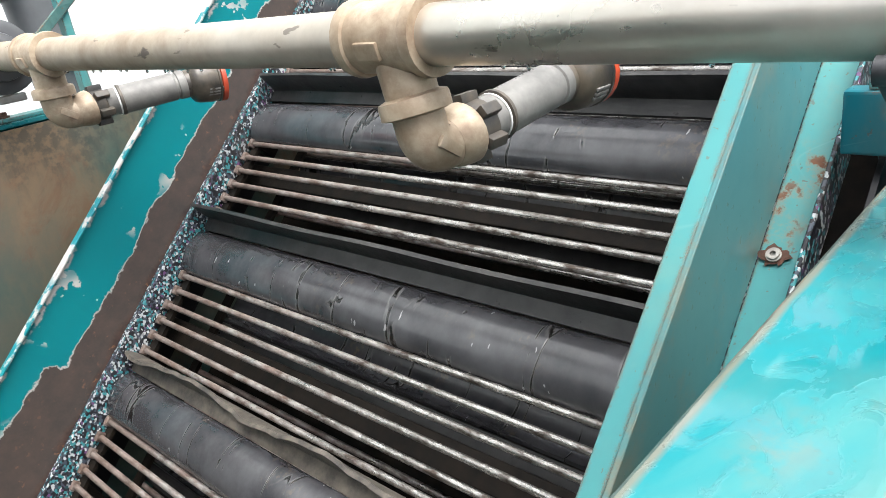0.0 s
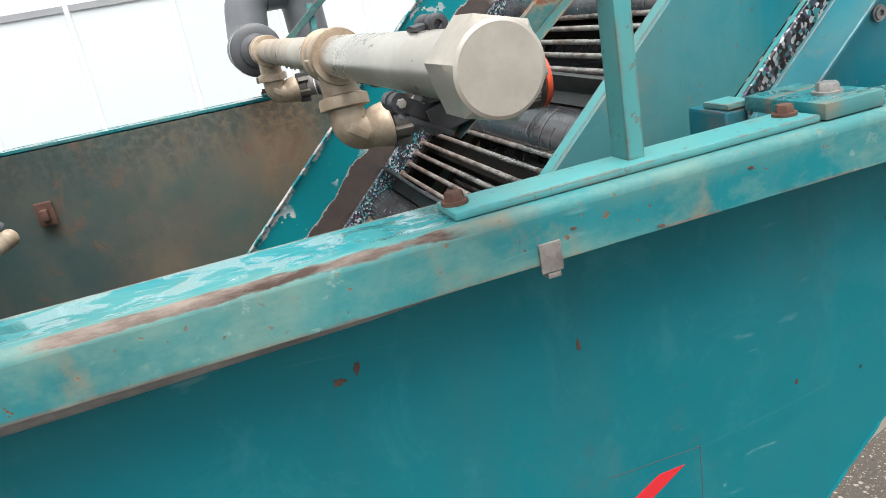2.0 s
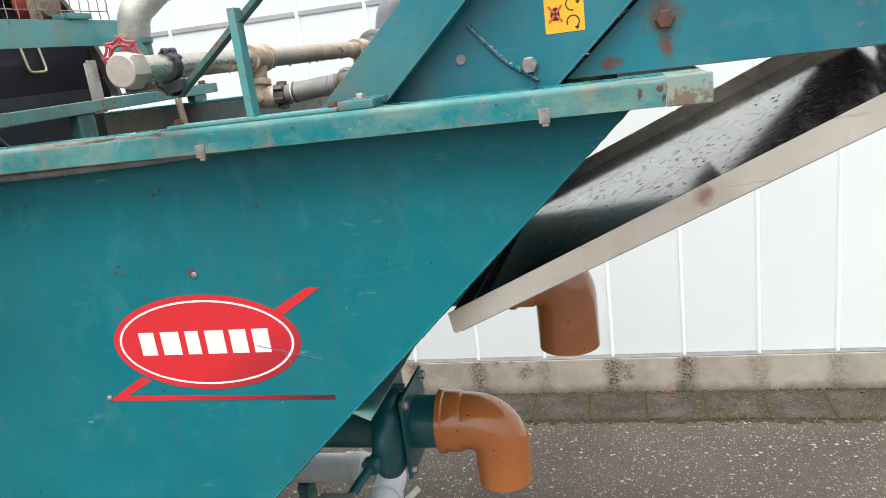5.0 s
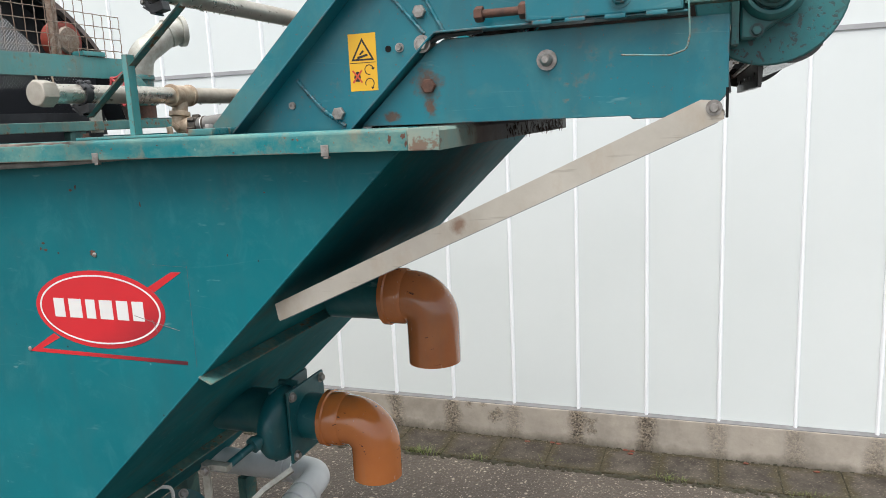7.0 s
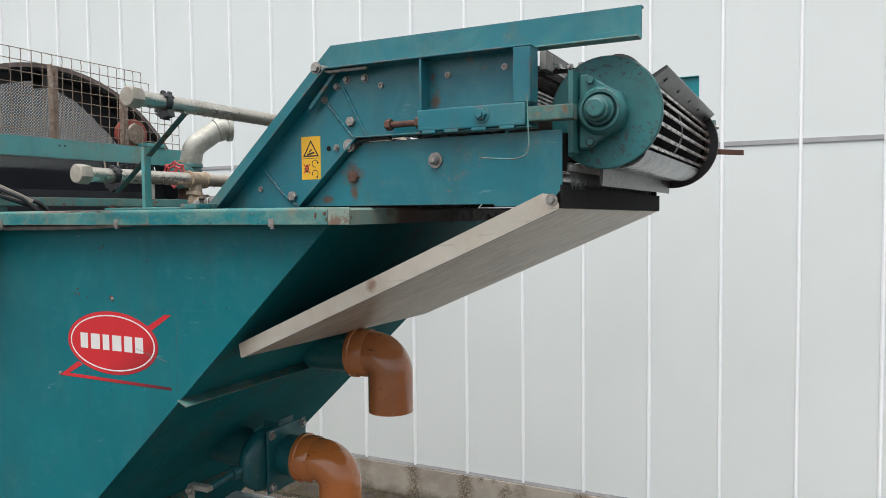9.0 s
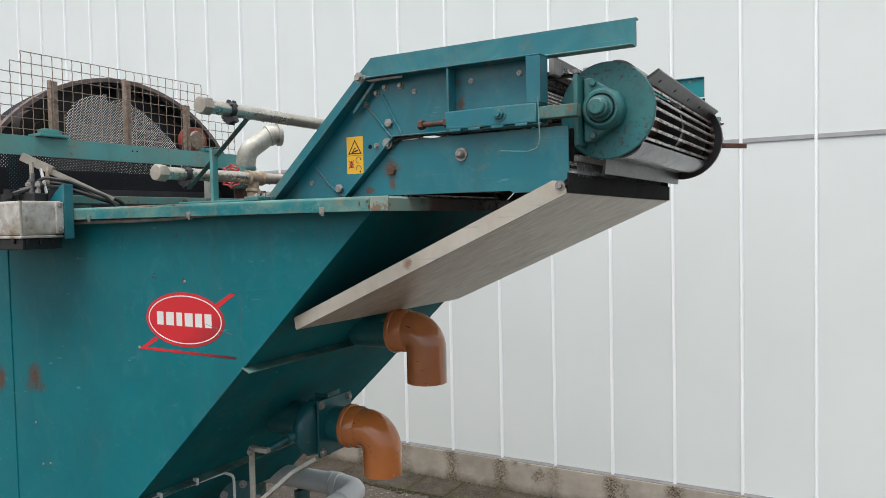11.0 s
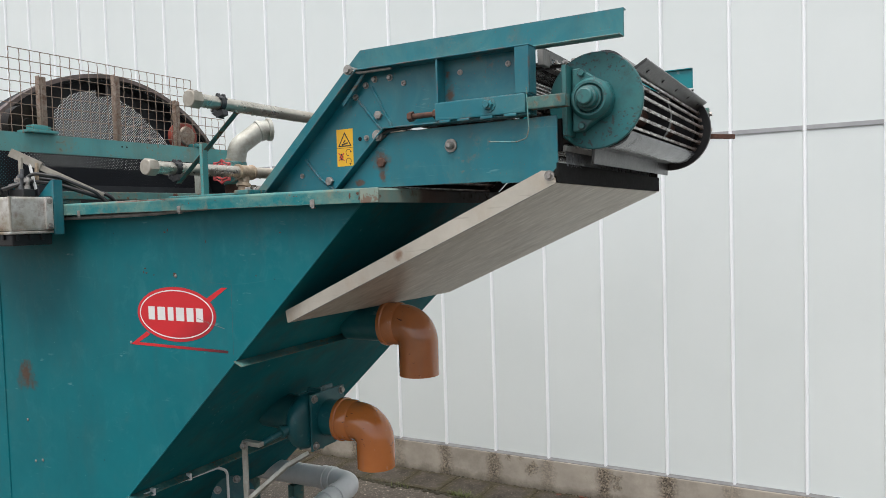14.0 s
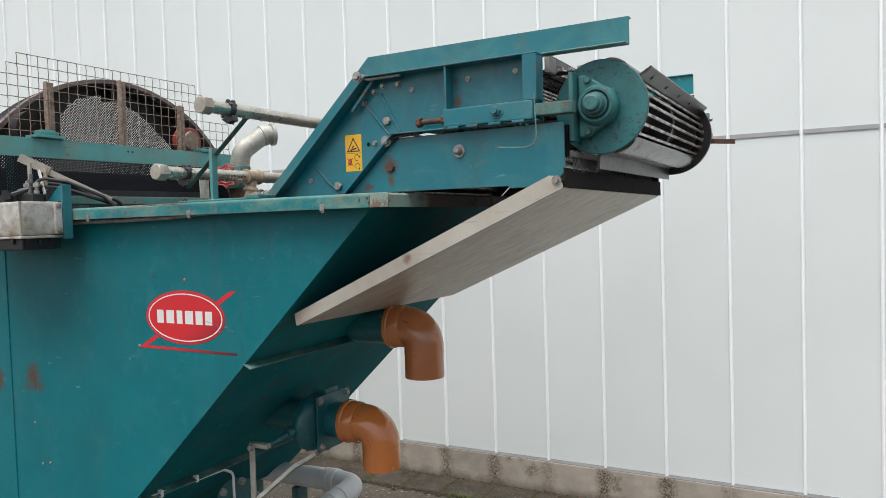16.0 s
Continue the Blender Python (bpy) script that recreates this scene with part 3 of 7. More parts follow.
def stained_inner_material():
    """Tank's inner wall: dull teal under ochre silt clouds, rust bloom and dark drips from the rim."""
    k = Maker("stained_tank_inside")
    c = k.mix(k.ramp(k.noise(2.6, 7, 0.62), 0.36, 0.62), (0.026, 0.11, 0.103), (0.15, 0.125, 0.088))
    ochre = k.ramp(k.noise(3.6, 9, 0.66, k.coords((1, 1, 0.55), (0, 0.5, 0.7)), 0.4), 0.47, 0.62)
    at = k.n.new("ShaderNodeSeparateXYZ")
    k.l.new(k.co, at.inputs[0])
    # darker slate away from the conveyor puts the tank's shade into the paint
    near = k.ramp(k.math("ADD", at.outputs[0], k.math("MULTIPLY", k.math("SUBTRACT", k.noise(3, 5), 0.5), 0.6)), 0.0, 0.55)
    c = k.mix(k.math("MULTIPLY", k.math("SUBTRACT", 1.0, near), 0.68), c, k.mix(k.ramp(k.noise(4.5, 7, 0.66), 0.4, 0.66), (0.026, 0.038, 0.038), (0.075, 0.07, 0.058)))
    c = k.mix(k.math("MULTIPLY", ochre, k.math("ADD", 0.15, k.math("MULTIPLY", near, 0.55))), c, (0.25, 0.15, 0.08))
    rust = k.ramp(k.noise(9, 8, 0.7, distort=0.6), 0.56, 0.64)
    c = k.mix(k.math("MULTIPLY", rust, 0.4), c, (0.15, 0.07, 0.038))
    xyz = k.n.new("ShaderNodeSeparateXYZ")
    k.l.new(k.co, xyz.inputs[0])
    reach = k.math("ADD", xyz.outputs[2], k.math("MULTIPLY", k.noise(24, 6, 0.7, k.coords((1, 1, 0.12))), 0.35))
    drip = k.math("MULTIPLY", k.ramp(reach, 1.93, 2.02), k.ramp(k.noise(60, 4, 0.6), 0.4, 0.55))
    c = k.mix(k.math("MULTIPLY", drip, 0.55), c, (0.02, 0.04, 0.04))
    k.color(c)
    k.value("Roughness", k.math("ADD", k.math("MULTIPLY", k.noise(20, 5), 0.3), 0.4))
    k.bump(k.math("ADD", k.noise(45, 5, 0.65), rust), 0.3, 0.0015)
    return k.m


def asphalt_material():
    """Wet dark binder with pale and dark chippings of two sizes."""
    k = Maker("wet_asphalt")
    c = k.mix(k.ramp(k.noise(1.1, 5), 0.35, 0.68), (0.062, 0.052, 0.043), (0.09, 0.076, 0.062))
    bumps = None
    for scale, share in ((40.0, 0.78), (62.0, 0.6), (110.0, 0.55)):
        warped = k.n.new("ShaderNodeVectorMath")
        warped.operation = "ADD"
        k.l.new(k.co, warped.inputs[0])
        n = k.n.new("ShaderNodeTexNoise")
        n.inputs["Scale"].default_value = scale * 0.7
        k.l.new(k.co, n.inputs["Vector"])
        sc = k.n.new("ShaderNodeVectorMath")
        sc.operation = "SCALE"
        sc.inputs["Scale"].default_value = 0.35 / scale
        k.l.new(n.outputs["Color"], sc.inputs[0])
        k.l.new(sc.outputs[0], warped.inputs[1])
        sep = k.n.new("ShaderNodeSeparateColor")
        k.l.new(k.voronoi(scale, "Color", warped.outputs[0]), sep.inputs[0])
        d = k.voronoi(scale, "Distance", warped.outputs[0])
        edge = k.math("MULTIPLY", sep.outputs[2], 0.2)
        chip = k.math("MULTIPLY", k.ramp(sep.outputs[0], share, share + 0.03), k.ramp(k.math("ADD", d, edge), 0.28, 0.46, True))
        c = k.mix(chip, c, k.mix(sep.outputs[1], (0.036, 0.03, 0.025), (0.4, 0.345, 0.285)))
        h = k.ramp(d, 0.0, 0.55, True)
        bumps = h if bumps is None else k.math("ADD", bumps, h)
    k.color(c)
    k.value("Specular IOR Level", 0.24)
    k.value("Roughness", k.math("ADD", k.math("MULTIPLY", k.noise(2.4, 5), 0.4), 0.34))
    k.bump(bumps, 0.6, 0.004)
    return k.m


def perforated_material(name, curved, hole=0.2, tone=(0.007, 0.008, 0.011), worn=(0.013, 0.014, 0.018)):
    """Dark sheet punched with a regular grid of round holes; curved wraps the grid round the drum."""
    k = Maker(name)
    xyz = k.n.new("ShaderNodeSeparateXYZ")
    k.l.new(k.co, xyz.inputs[0])
    grid = k.n.new("ShaderNodeCombineXYZ")
    if curved:
        turn = k.math("ARCTAN2", k.math("SUBTRACT", xyz.outputs[2], DZ), k.math("SUBTRACT", xyz.outputs[1], DY))
        k.l.new(xyz.outputs[0], grid.inputs[0])
        k.l.new(k.math("MULTIPLY", turn, DR), grid.inputs[1])
    else:
        k.l.new(xyz.outputs[1], grid.inputs[0])
        k.l.new(xyz.outputs[2], grid.inputs[1])
    spin = k.n.new("ShaderNodeMapping")
    spin.inputs["Rotation"].default_value = (0, 0, radians(45))
    k.l.new(grid.outputs[0], spin.inputs["Vector"])
    cell = k.n.new("ShaderNodeTexVoronoi")
    cell.voronoi_dimensions = "2D"
    cell.inputs["Scale"].default_value, cell.inputs["Randomness"].default_value = 105.0, 0.0
    k.l.new(spin.outputs[0], cell.inputs["Vector"])
    k.value("Alpha", k.ramp(cell.outputs["Distance"], hole, hole + 0.04))
    k.color(k.mix(k.noise(10, 5), tone, worn))
    k.value("Specular IOR Level", 0.2)
    k.value("Roughness", 0.6)
    return k.m


def stainless_material():
    """Dirty stainless sheet with long rub marks down the slope and glints put into its colour."""
    k = Maker("rubbed_stainless")
    v = k.coords((1.6, 5, 1.6), (0, radians(23), 0.35))
    c = k.mix(k.ramp(k.noise(7, 7, 0.66, v), 0.36, 0.66), (0.56, 0.525, 0.455), (0.4, 0.37, 0.315))
    c = k.mix(k.math("MULTIPLY", k.ramp(k.noise(30, 4, 0.6, v), 0.6, 0.7), 0.7), c, (0.68, 0.66, 0.62))
    c = k.mix(k.math("MULTIPLY", k.ramp(k.noise(4, 6, 0.6), 0.52, 0.72), 0.5), c, (0.25, 0.19, 0.13))
    # pale streaks paint the sheet's glints into the base colour
    glint = k.math("MULTIPLY", k.ramp(k.noise(16, 3, 0.5, k.coords((1.0, 5, 1.0), (0, radians(23), 0.5))), 0.6, 0.66), 0.5)
    c = k.mix(glint, c, (0.74, 0.71, 0.65))
    k.color(c)
    k.value("Metallic", 0.55)
    k.value("Roughness", k.math("ADD", k.math("MULTIPLY", k.noise(25, 4, 0.6, v), 0.3), 0.32))
    k.bump(k.noise(60, 4, 0.6, v), 0.15, 0.001)
    return k.m


def chute_inside_material():
    """Wet dark steel sheet, brushed down the slope, with matt lumps of dried silt."""
    k = Maker("wet_dark_steel_lining")
    lump = k.ramp(k.noise(70, 6, 0.62), 0.605, 0.63)
    c = k.mix(k.ramp(k.noise(6, 6), 0.4, 0.7), (0.26, 0.25, 0.238), (0.39, 0.377, 0.355))
    k.value("Metallic", k.math("MULTIPLY", k.math("SUBTRACT", 1.0, lump), 0.9))
    k.color(k.mix(lump, c, (0.008, 0.008, 0.008)))
    k.value("Roughness", k.math("ADD", k.math("MULTIPLY", k.noise(14, 6, 0.65, k.coords((0.6, 3, 0.6))), 0.1), k.math("ADD", k.math("MULTIPLY", lump, 0.5), 0.045)))
    k.value("Specular IOR Level", k.math("SUBTRACT", 0.6, k.math("MULTIPLY", lump, 0.5)))
    k.bump(lump, 0.12, 0.0015)
    return k.m


def lip_material():
    """Dull stainless edge with ochre clouds, fine scratches and one rusty run."""
    k = Maker("stained_lip_steel")
    c = k.mix(k.ramp(k.noise(6, 6, 0.62), 0.35, 0.68), (0.56, 0.53, 0.465), (0.45, 0.42, 0.36))
    c = k.mix(k.math("MULTIPLY", k.ramp(k.noise(9, 8, 0.7, k.coords((1, 1, 0.5))), 0.5, 0.68), 0.4), c, (0.42, 0.31, 0.2))
    rub = k.ramp(k.noise(60, 3, 0.5, k.coords((0.15, 1, 1.5), (0, radians(23), 0))), 0.64, 0.7)
    c = k.mix(k.math("MULTIPLY", rub, 0.4), c, (0.3, 0.27, 0.22))
    far_off = k.n.new("ShaderNodeVectorMath")
    far_off.operation = "DISTANCE"
    far_off.inputs[1].default_value = (1.234, 0.131, 1.665)
    k.l.new(k.co, far_off.inputs[0])
    run = k.math("ADD", far_off.outputs["Value"], k.math("MULTIPLY", k.math("SUBTRACT", k.noise(45, 6, 0.7), 0.5), 0.03))
    c = k.mix(k.math("MULTIPLY", k.ramp(run, 0.006, 0.022, True), 0.75), c, (0.22, 0.11, 0.06))
    k.color(c)
    k.value("Metallic", 0.45)
    k.value("Roughness", k.math("ADD", k.math("MULTIPLY", k.noise(16, 5), 0.3), 0.26))
    k.bump(k.noise(50, 4), 0.15, 0.0008)
    return k.m


SLOPE = radians(43.2)
STAINLESS = stainless_material()
LIP = lip_material()
ALU = metal("scuffed_aluminium", (0.6, 0.6, 0.57), (0.3, 0.265, 0.2), 0.48, 0.4, 11, rust=0.5)
FLASH = plain("grey_drip_edge", (0.18, 0.18, 0.18), (0.11, 0.11, 0.11), 0.5, 9, 0.1)
RUBBER = rubber_material()
WATER = plain("clear_drop", (0.8, 0.82, 0.82), (0.75, 0.78, 0.78), 0.15, 20, 0.0)
WATER.node_tree.nodes["Principled BSDF"].inputs["Transmission Weight"].default_value = 1.0
SPECKLE = speckle_material()
WORN_WEB = worn_web_material()
INNER = stained_inner_material()
def plinth_material():
    """Concrete with pebbles washed bare below each rib."""
    k = Maker("weathered_concrete")
    c = k.mix(k.ramp(k.noise(4, 7, 0.65), 0.32, 0.7), (0.43, 0.385, 0.325), (0.3, 0.268, 0.224))
    x = k.n.new("ShaderNodeSeparateXYZ")
    k.l.new(k.co, x.inputs[0])
    f = k.math("FRACT", k.math("DIVIDE", k.math("SUBTRACT", x.outputs[0], RIB_AT - RIB_STEP / 2), RIB_STEP))
    near = k.math("ABSOLUTE", k.math("SUBTRACT", f, 0.5))
    near = k.math("ADD", near, k.math("MULTIPLY", k.math("SUBTRACT", k.noise(7, 6, 0.7), 0.5), 0.35))
    bare = k.math("MULTIPLY", k.ramp(near, 0.05, 0.17, True), k.math("ADD", 0.45, k.math("MULTIPLY", k.ramp(k.noise(1.15, 3), 0.42, 0.55), 0.55)))
    bare = k.math("MAXIMUM", bare, k.math("MULTIPLY", k.ramp(k.noise(5, 5, 0.7), 0.6, 0.68), 0.8))
    sep = k.n.new("ShaderNodeSeparateColor")
    k.l.new(k.voronoi(110, "Color"), sep.inputs[0])
    d = k.voronoi(110, "Distance")
    pebble = k.mix(sep.outputs[0], (0.035, 0.028, 0.022), (0.34, 0.28, 0.21))
    c = k.mix(k.math("MULTIPLY", bare, 0.95), c, pebble)
    c = k.mix(k.math("MULTIPLY", k.ramp(k.noise(2.2, 7, 0.7), 0.5, 0.72), 0.5), c, (0.14, 0.122, 0.1))
    low = k.ramp(k.math("ADD", x.outputs[2], k.math("MULTIPLY", k.noise(9, 7, 0.7), 0.12)), -0.03, 0.03, True)
    c = k.mix(k.math("MULTIPLY", low, 0.7), c, (0.07, 0.06, 0.045))
    k.color(c)
    k.value("Roughness", 0.85)
    k.value("Specular IOR Level", 0.2)
    k.bump(k.math("ADD", k.math("MULTIPLY", bare, k.ramp(d, 0.0, 0.5, True)), k.math("MULTIPLY", k.noise(50, 5), 0.4)), 0.5, 0.005)
    return k.m


RIB_STEP, RIB_AT = 0.392, 2.197
PLINTH = plinth_material()


def paver_material():
    """Old grey paver: brown dirt, black algae and moss creeping in from the joints."""
    k = Maker("mossy_paver")
    v = k.coords(spread=True)
    c = k.mix(k.ramp(k.noise(7, 8, 0.68, v), 0.34, 0.66), (0.08, 0.069, 0.056), (0.028, 0.024, 0.02))
    xyz = k.n.new("ShaderNodeSeparateXYZ")
    k.l.new(k.co, xyz.inputs[0])
    edge = k.math("MAXIMUM", k.math("ABSOLUTE", xyz.outputs[0]), k.math("ABSOLUTE", xyz.outputs[1]))
    edge = k.math("ADD", edge, k.math("MULTIPLY", k.math("SUBTRACT", k.noise(18, 7, 0.7, v), 0.5), 0.16))
    c = k.mix(k.math("MULTIPLY", k.ramp(edge, 0.1, 0.14), 0.85), c, k.mix(k.noise(40, 4, 0.6, v), (0.035, 0.034, 0.014), (0.06, 0.046, 0.028)))
    grit = k.ramp(k.noise(85, 3, 0.6, v), 0.6, 0.66)
    c = k.mix(k.math("MULTIPLY", grit, 0.6), c, (0.22, 0.19, 0.15))
    k.color(c)
    k.value("Roughness", k.math("ADD", k.math("MULTIPLY", k.noise(9, 5, 0.6, v), 0.35), 0.55))
    k.value("Specular IOR Level", 0.15)
    k.bump(k.math("ADD", k.noise(50, 6, 0.7, v), k.ramp(edge, 0.11, 0.16)), 0.6, 0.004)
    return k.m


PAVER = paver_material()
MOSS = plain("brown_moss", (0.026, 0.027, 0.013), (0.042, 0.034, 0.022), 0.9, 30, 0.6, 160)
ASPHALT = asphalt_material()
DY, DZ, DR = 0.635, 1.71, 0.78  # drum centre and radius
PERFORATED = perforated_material("perforated_drum", True)
PERFORATED_FLAT = perforated_material("perforated_sheet", False)
SCREEN = perforated_material("drum_screen", False, 0.27, (0.02, 0.02, 0.022), (0.05, 0.046, 0.042))
LINING = chute_inside_material()
GRASS = plain("grass_green", (0.07, 0.12, 0.02), (0.16, 0.17, 0.05), 0.6, 40)
LEAF = plain("dead_leaf", (0.17, 0.04, 0.02), (0.07, 0.024, 0.014), 0.7, 60)


# ---------- mesh helpers ----------
def box(x0, x1, y0, y1, z0, z1, bevel=0.0015):
    bm = bmesh.new()
    bmesh.ops.create_cube(bm, size=1, matrix=Matrix.Translation(((x0 + x1) / 2, (y0 + y1) / 2, (z0 + z1) / 2)) @ Matrix.Diagonal((abs(x1 - x0), abs(y1 - y0), abs(z1 - z0), 1)))
    if bevel:
        bmesh.ops.bevel(bm, geom=bm.edges, offset=bevel, segments=2, affect="EDGES", profile=0.6)
    return bm


def solid(rings, closed=False):
    """Skin through rings of equal count; caps at the ends unless closed."""
    bm = bmesh.new()
    vs = [[bm.verts.new(p) for p in r] for r in rings]
    n = len(rings[0])
    for a, b in zip(vs, vs[1:] + ([vs[0]] if closed else [])):
        for i in range(n):
            bm.faces.new((a[i], a[(i + 1) % n], b[(i + 1) % n], b[i]))
    if not closed:
        bm.faces.new(vs[0][::-1])
        bm.faces.new(vs[-1])
    bmesh.ops.recalc_face_normals(bm, faces=bm.faces)
    return bm


def prism(points, a, b, axis="y", bevel=0.001):
    """A flat outline pushed from a to b: points are (x, z) for axis y, (y, z) for axis x, (x, y) for axis z."""
    put = {"y": lambda p, c: (p[0], c, p[1]), "x": lambda p, c: (c, p[0], p[1]), "z": lambda p, c: (p[0], p[1], c)}[axis]
    bm = solid([[put(p, a) for p in points], [put(p, b) for p in points]])
    if bevel:
        bmesh.ops.bevel(bm, geom=bm.edges, offset=bevel, segments=1, affect="EDGES")
    return bm


def round_path(points, radius, steps=6):
    """Rounds the inner corners of a polyline."""
    pts = [Vector(p) for p in points]
    out = [pts[0]]
    for p, q, r in zip(pts, pts[1:], pts[2:]):
        u, v = (p - q).normalized(), (r - q).normalized()
        half = u.angle(v) / 2
        cut = min(radius / math.tan(half), (p - q).length * 0.49, (r - q).length * 0.49)
        rad = cut * math.tan(half)
        mid = q + (u + v).normalized() * rad / math.sin(half)
        a, b = q + u * cut - mid, q + v * cut - mid
        for i in range(steps + 1):
            w = a.angle(b)
            f = i / steps
            out.append(mid + (a * math.sin((1 - f) * w) + b * math.sin(f * w)) / math.sin(w))
    return out + [pts[-1]]


def tube(points, r, sides=14, radii=None):
    pts = [Vector(p) for p in points]
    rings = []
    side = None
    for i, p in enumerate(pts):
        t = (pts[min(i + 1, len(pts) - 1)] - pts[max(i - 1, 0)]).normalized()
        if side is None:
            side = t.orthogonal().normalized()
        side = (side - t * side.dot(t)).normalized()
        up = t.cross(side)
        rr = radii[i] if radii else r
        rings.append([p + (side * math.cos(2 * math.pi * k / sides) + up * math.sin(2 * math.pi * k / sides)) * rr for k in range(sides)])
    return solid(rings)


def lathe(profile, origin, axis, sides=24, start=0.0):
    """Turned solid: profile of (distance along axis, radius)."""
    ax = Vector(axis).normalized()
    s = ax.orthogonal().normalized()
    u = ax.cross(s)
    o = Vector(origin)
    return solid([[o + ax * h + (s * math.cos(start + 2 * math.pi * k / sides) + u * math.sin(start + 2 * math.pi * k / sides)) * max(r, 1e-4) for k in range(sides)] for h, r in profile])


def ring_pipe(points, r, wall, sides=28):
    """Open pipe along a path, with inner and outer skin."""
    pts = [Vector(p) for p in points]
    bm = bmesh.new()
    skins = []
    for rr in (r, r - wall):
        side, rings = None, []
        for i, p in enumerate(pts):
            t = (pts[min(i + 1, len(pts) - 1)] - pts[max(i - 1, 0)]).normalized()
            if side is None:
                side = t.orthogonal().normalized()
            side = (side - t * side.dot(t)).normalized()
            up = t.cross(side)
            rings.append([bm.verts.new(p + (side * math.cos(2 * math.pi * k / sides) + up * math.sin(2 * math.pi * k / sides)) * rr) for k in range(sides)])
        skins.append(rings)
        for a, b in zip(rings, rings[1:]):
            for i in range(sides):
                bm.faces.new((a[i], a[(i + 1) % sides], b[(i + 1) % sides], b[i]))
    for e in (0, -1):
        a, b = skins[0][e], skins[1][e]
        for i in range(sides):
            bm.faces.new((a[i], a[(i + 1) % sides], b[(i + 1) % sides], b[i]))
    bmesh.ops.recalc_face_normals(bm, faces=bm.faces)
    return bm


def join(*bms):
    out = bmesh.new()
    for b in bms:
        me = bpy.data.meshes.new("tmp")
        b.to_mesh(me)
        b.free()
        out.from_mesh(me)
        bpy.data.meshes.remove(me)
    return out


def turned(bm, m):
    bmesh.ops.transform(bm, matrix=m, verts=bm.verts)
    return bm


def finish(bm, name, mat, smooth=38):
    me = bpy.data.meshes.new(name)
    bm.normal_update()
    if smooth:
        limit = radians(smooth)
        area = {f: f.calc_area() for f in bm.faces}
        for f in bm.faces:
            # a flat plate with thin bevels stays flat; curved skins are smoothed
            f.smooth = any(area[g] > area[f] * 0.2 and f.normal.angle(g.normal, 0) < limit for e in f.edges for g in e.link_faces if g is not f)
        for e in bm.edges:
            if len(e.link_faces) == 2 and e.link_faces[0].normal.angle(e.link_faces[1].normal, 0) > limit:
                e.smooth = False
    bm.to_mesh(me)
    bm.free()
    me.materials.append(mat)
    return me


def thing(name, label, category, base=(0, 0, 0), group="", kind=""):
    ob = new(name)
    ob.empty_display_size = 0.05
    ob.matrix_basis = Matrix.Translation(base)
    return tagged(ob, label, category, group, kind)


def placed(ob):
    """World pose of an object from its own pose and its parents'."""
    if not ob.parent:
        return ob.matrix_basis.copy()
    return placed(ob.parent) @ ob.matrix_parent_inverse @ ob.matrix_basis


def hang(ob, parent):
    ob.parent = parent
    ob.matrix_parent_inverse = placed(parent).inverted()
    return ob


def part(name, bm, mat, parent, label="", smooth=38):
    ob = new(name, finish(bm, name, mat, smooth))
    hang(ob, parent)
    return tagged(ob, label)


def single(name, bm, mat, label, category, group="", kind="", smooth=38):
    return tagged(new(name, finish(bm, name, mat, smooth)), label, category, group, kind)


def piece(name, mesh, m, parent, label=""):
    """One of many alike pieces that share a mesh."""
    ob = new(name, mesh)
    ob.matrix_basis = m
    hang(ob, parent)
    return tagged(ob, label)


def hex_bolt(at, axis, size=0.024, high=0.010, washer=True, turn=0.3):
    """Hexagon head with washer; size across the flats."""
    r = size / math.sqrt(3)
    head = lathe([(0.0, r), (high * 0.8, r), (high, r * 0.86)], at, axis, 6, turn)
    if washer:
        head = join(head, lathe([(-0.0005, r * 1.35), (0.0022, r * 1.35)], at, axis, 18))
    return head


def socket_bolt(at, axis, r=0.010):
    """Countersunk screw with a ring washer and a socket."""
    return join(lathe([(0, r * 1.25), (0.003, r * 1.25), (0.003, r), (0.005, r * 0.95), (0.005, r * 0.5), (0.002, r * 0.45)], at, axis, 18))


def incl(off, s):
    """Point (x, z) on the incline: off is square to it, s along it from the rim."""
    return (0.68 - off * math.sin(SLOPE) + s * math.cos(SLOPE), 1.874 + off * math.cos(SLOPE) + s * math.sin(SLOPE))


def incl_to_z(off, z):
    """Point of an incline line at height z."""
    base = incl(off, 0)
    return (base[0] + (z - base[1]) / math.tan(SLOPE), z)


MID = 0.70  # the tank's centre line
CMID = 0.722  # the conveyor's centre line


def far(y):
    """The place across the tank from y."""
    return 2 * MID - y


def cfar(y):
    """The place across the conveyor from y."""
    return 2 * CMID - y


# ---------- ground and building ----------
ground_bm = bmesh.new()
bmesh.ops.create_grid(ground_bm, x_segments=2, y_segments=2, size=400, matrix=Matrix.Translation((0, 0, GROUND)))
ground = single("ground", ground_bm, ASPHALT, "wet dark asphalt yard with pale aggregate", "asphalt", kind="structure", smooth=0)

WALL_Y = 2.9
wall_north = thing("wall_north", "white metal-clad building wall with vertical ribs", "wall", (0, WALL_Y, GROUND), kind="structure")
part("core", box(-24, 9, WALL_Y + 0.012, WALL_Y + 0.2, GROUND, 7.0, 0), PANEL, wall_north)
single("plinth", box(-24, 9, WALL_Y - 0.035, WALL_Y + 0.011, GROUND, 0.118, 0.006), PLINTH, "weathered concrete plinth below the white wall", "plinth", kind="structure")
part("flashing", prism([(WALL_Y - 0.03, 0.1185), (WALL_Y - 0.03, 0.122), (WALL_Y + 0.01, 0.134), (WALL_Y + 0.01, 0.13)], -24, 9, "x", 0), FLASH, wall_north, "grey drip flashing")
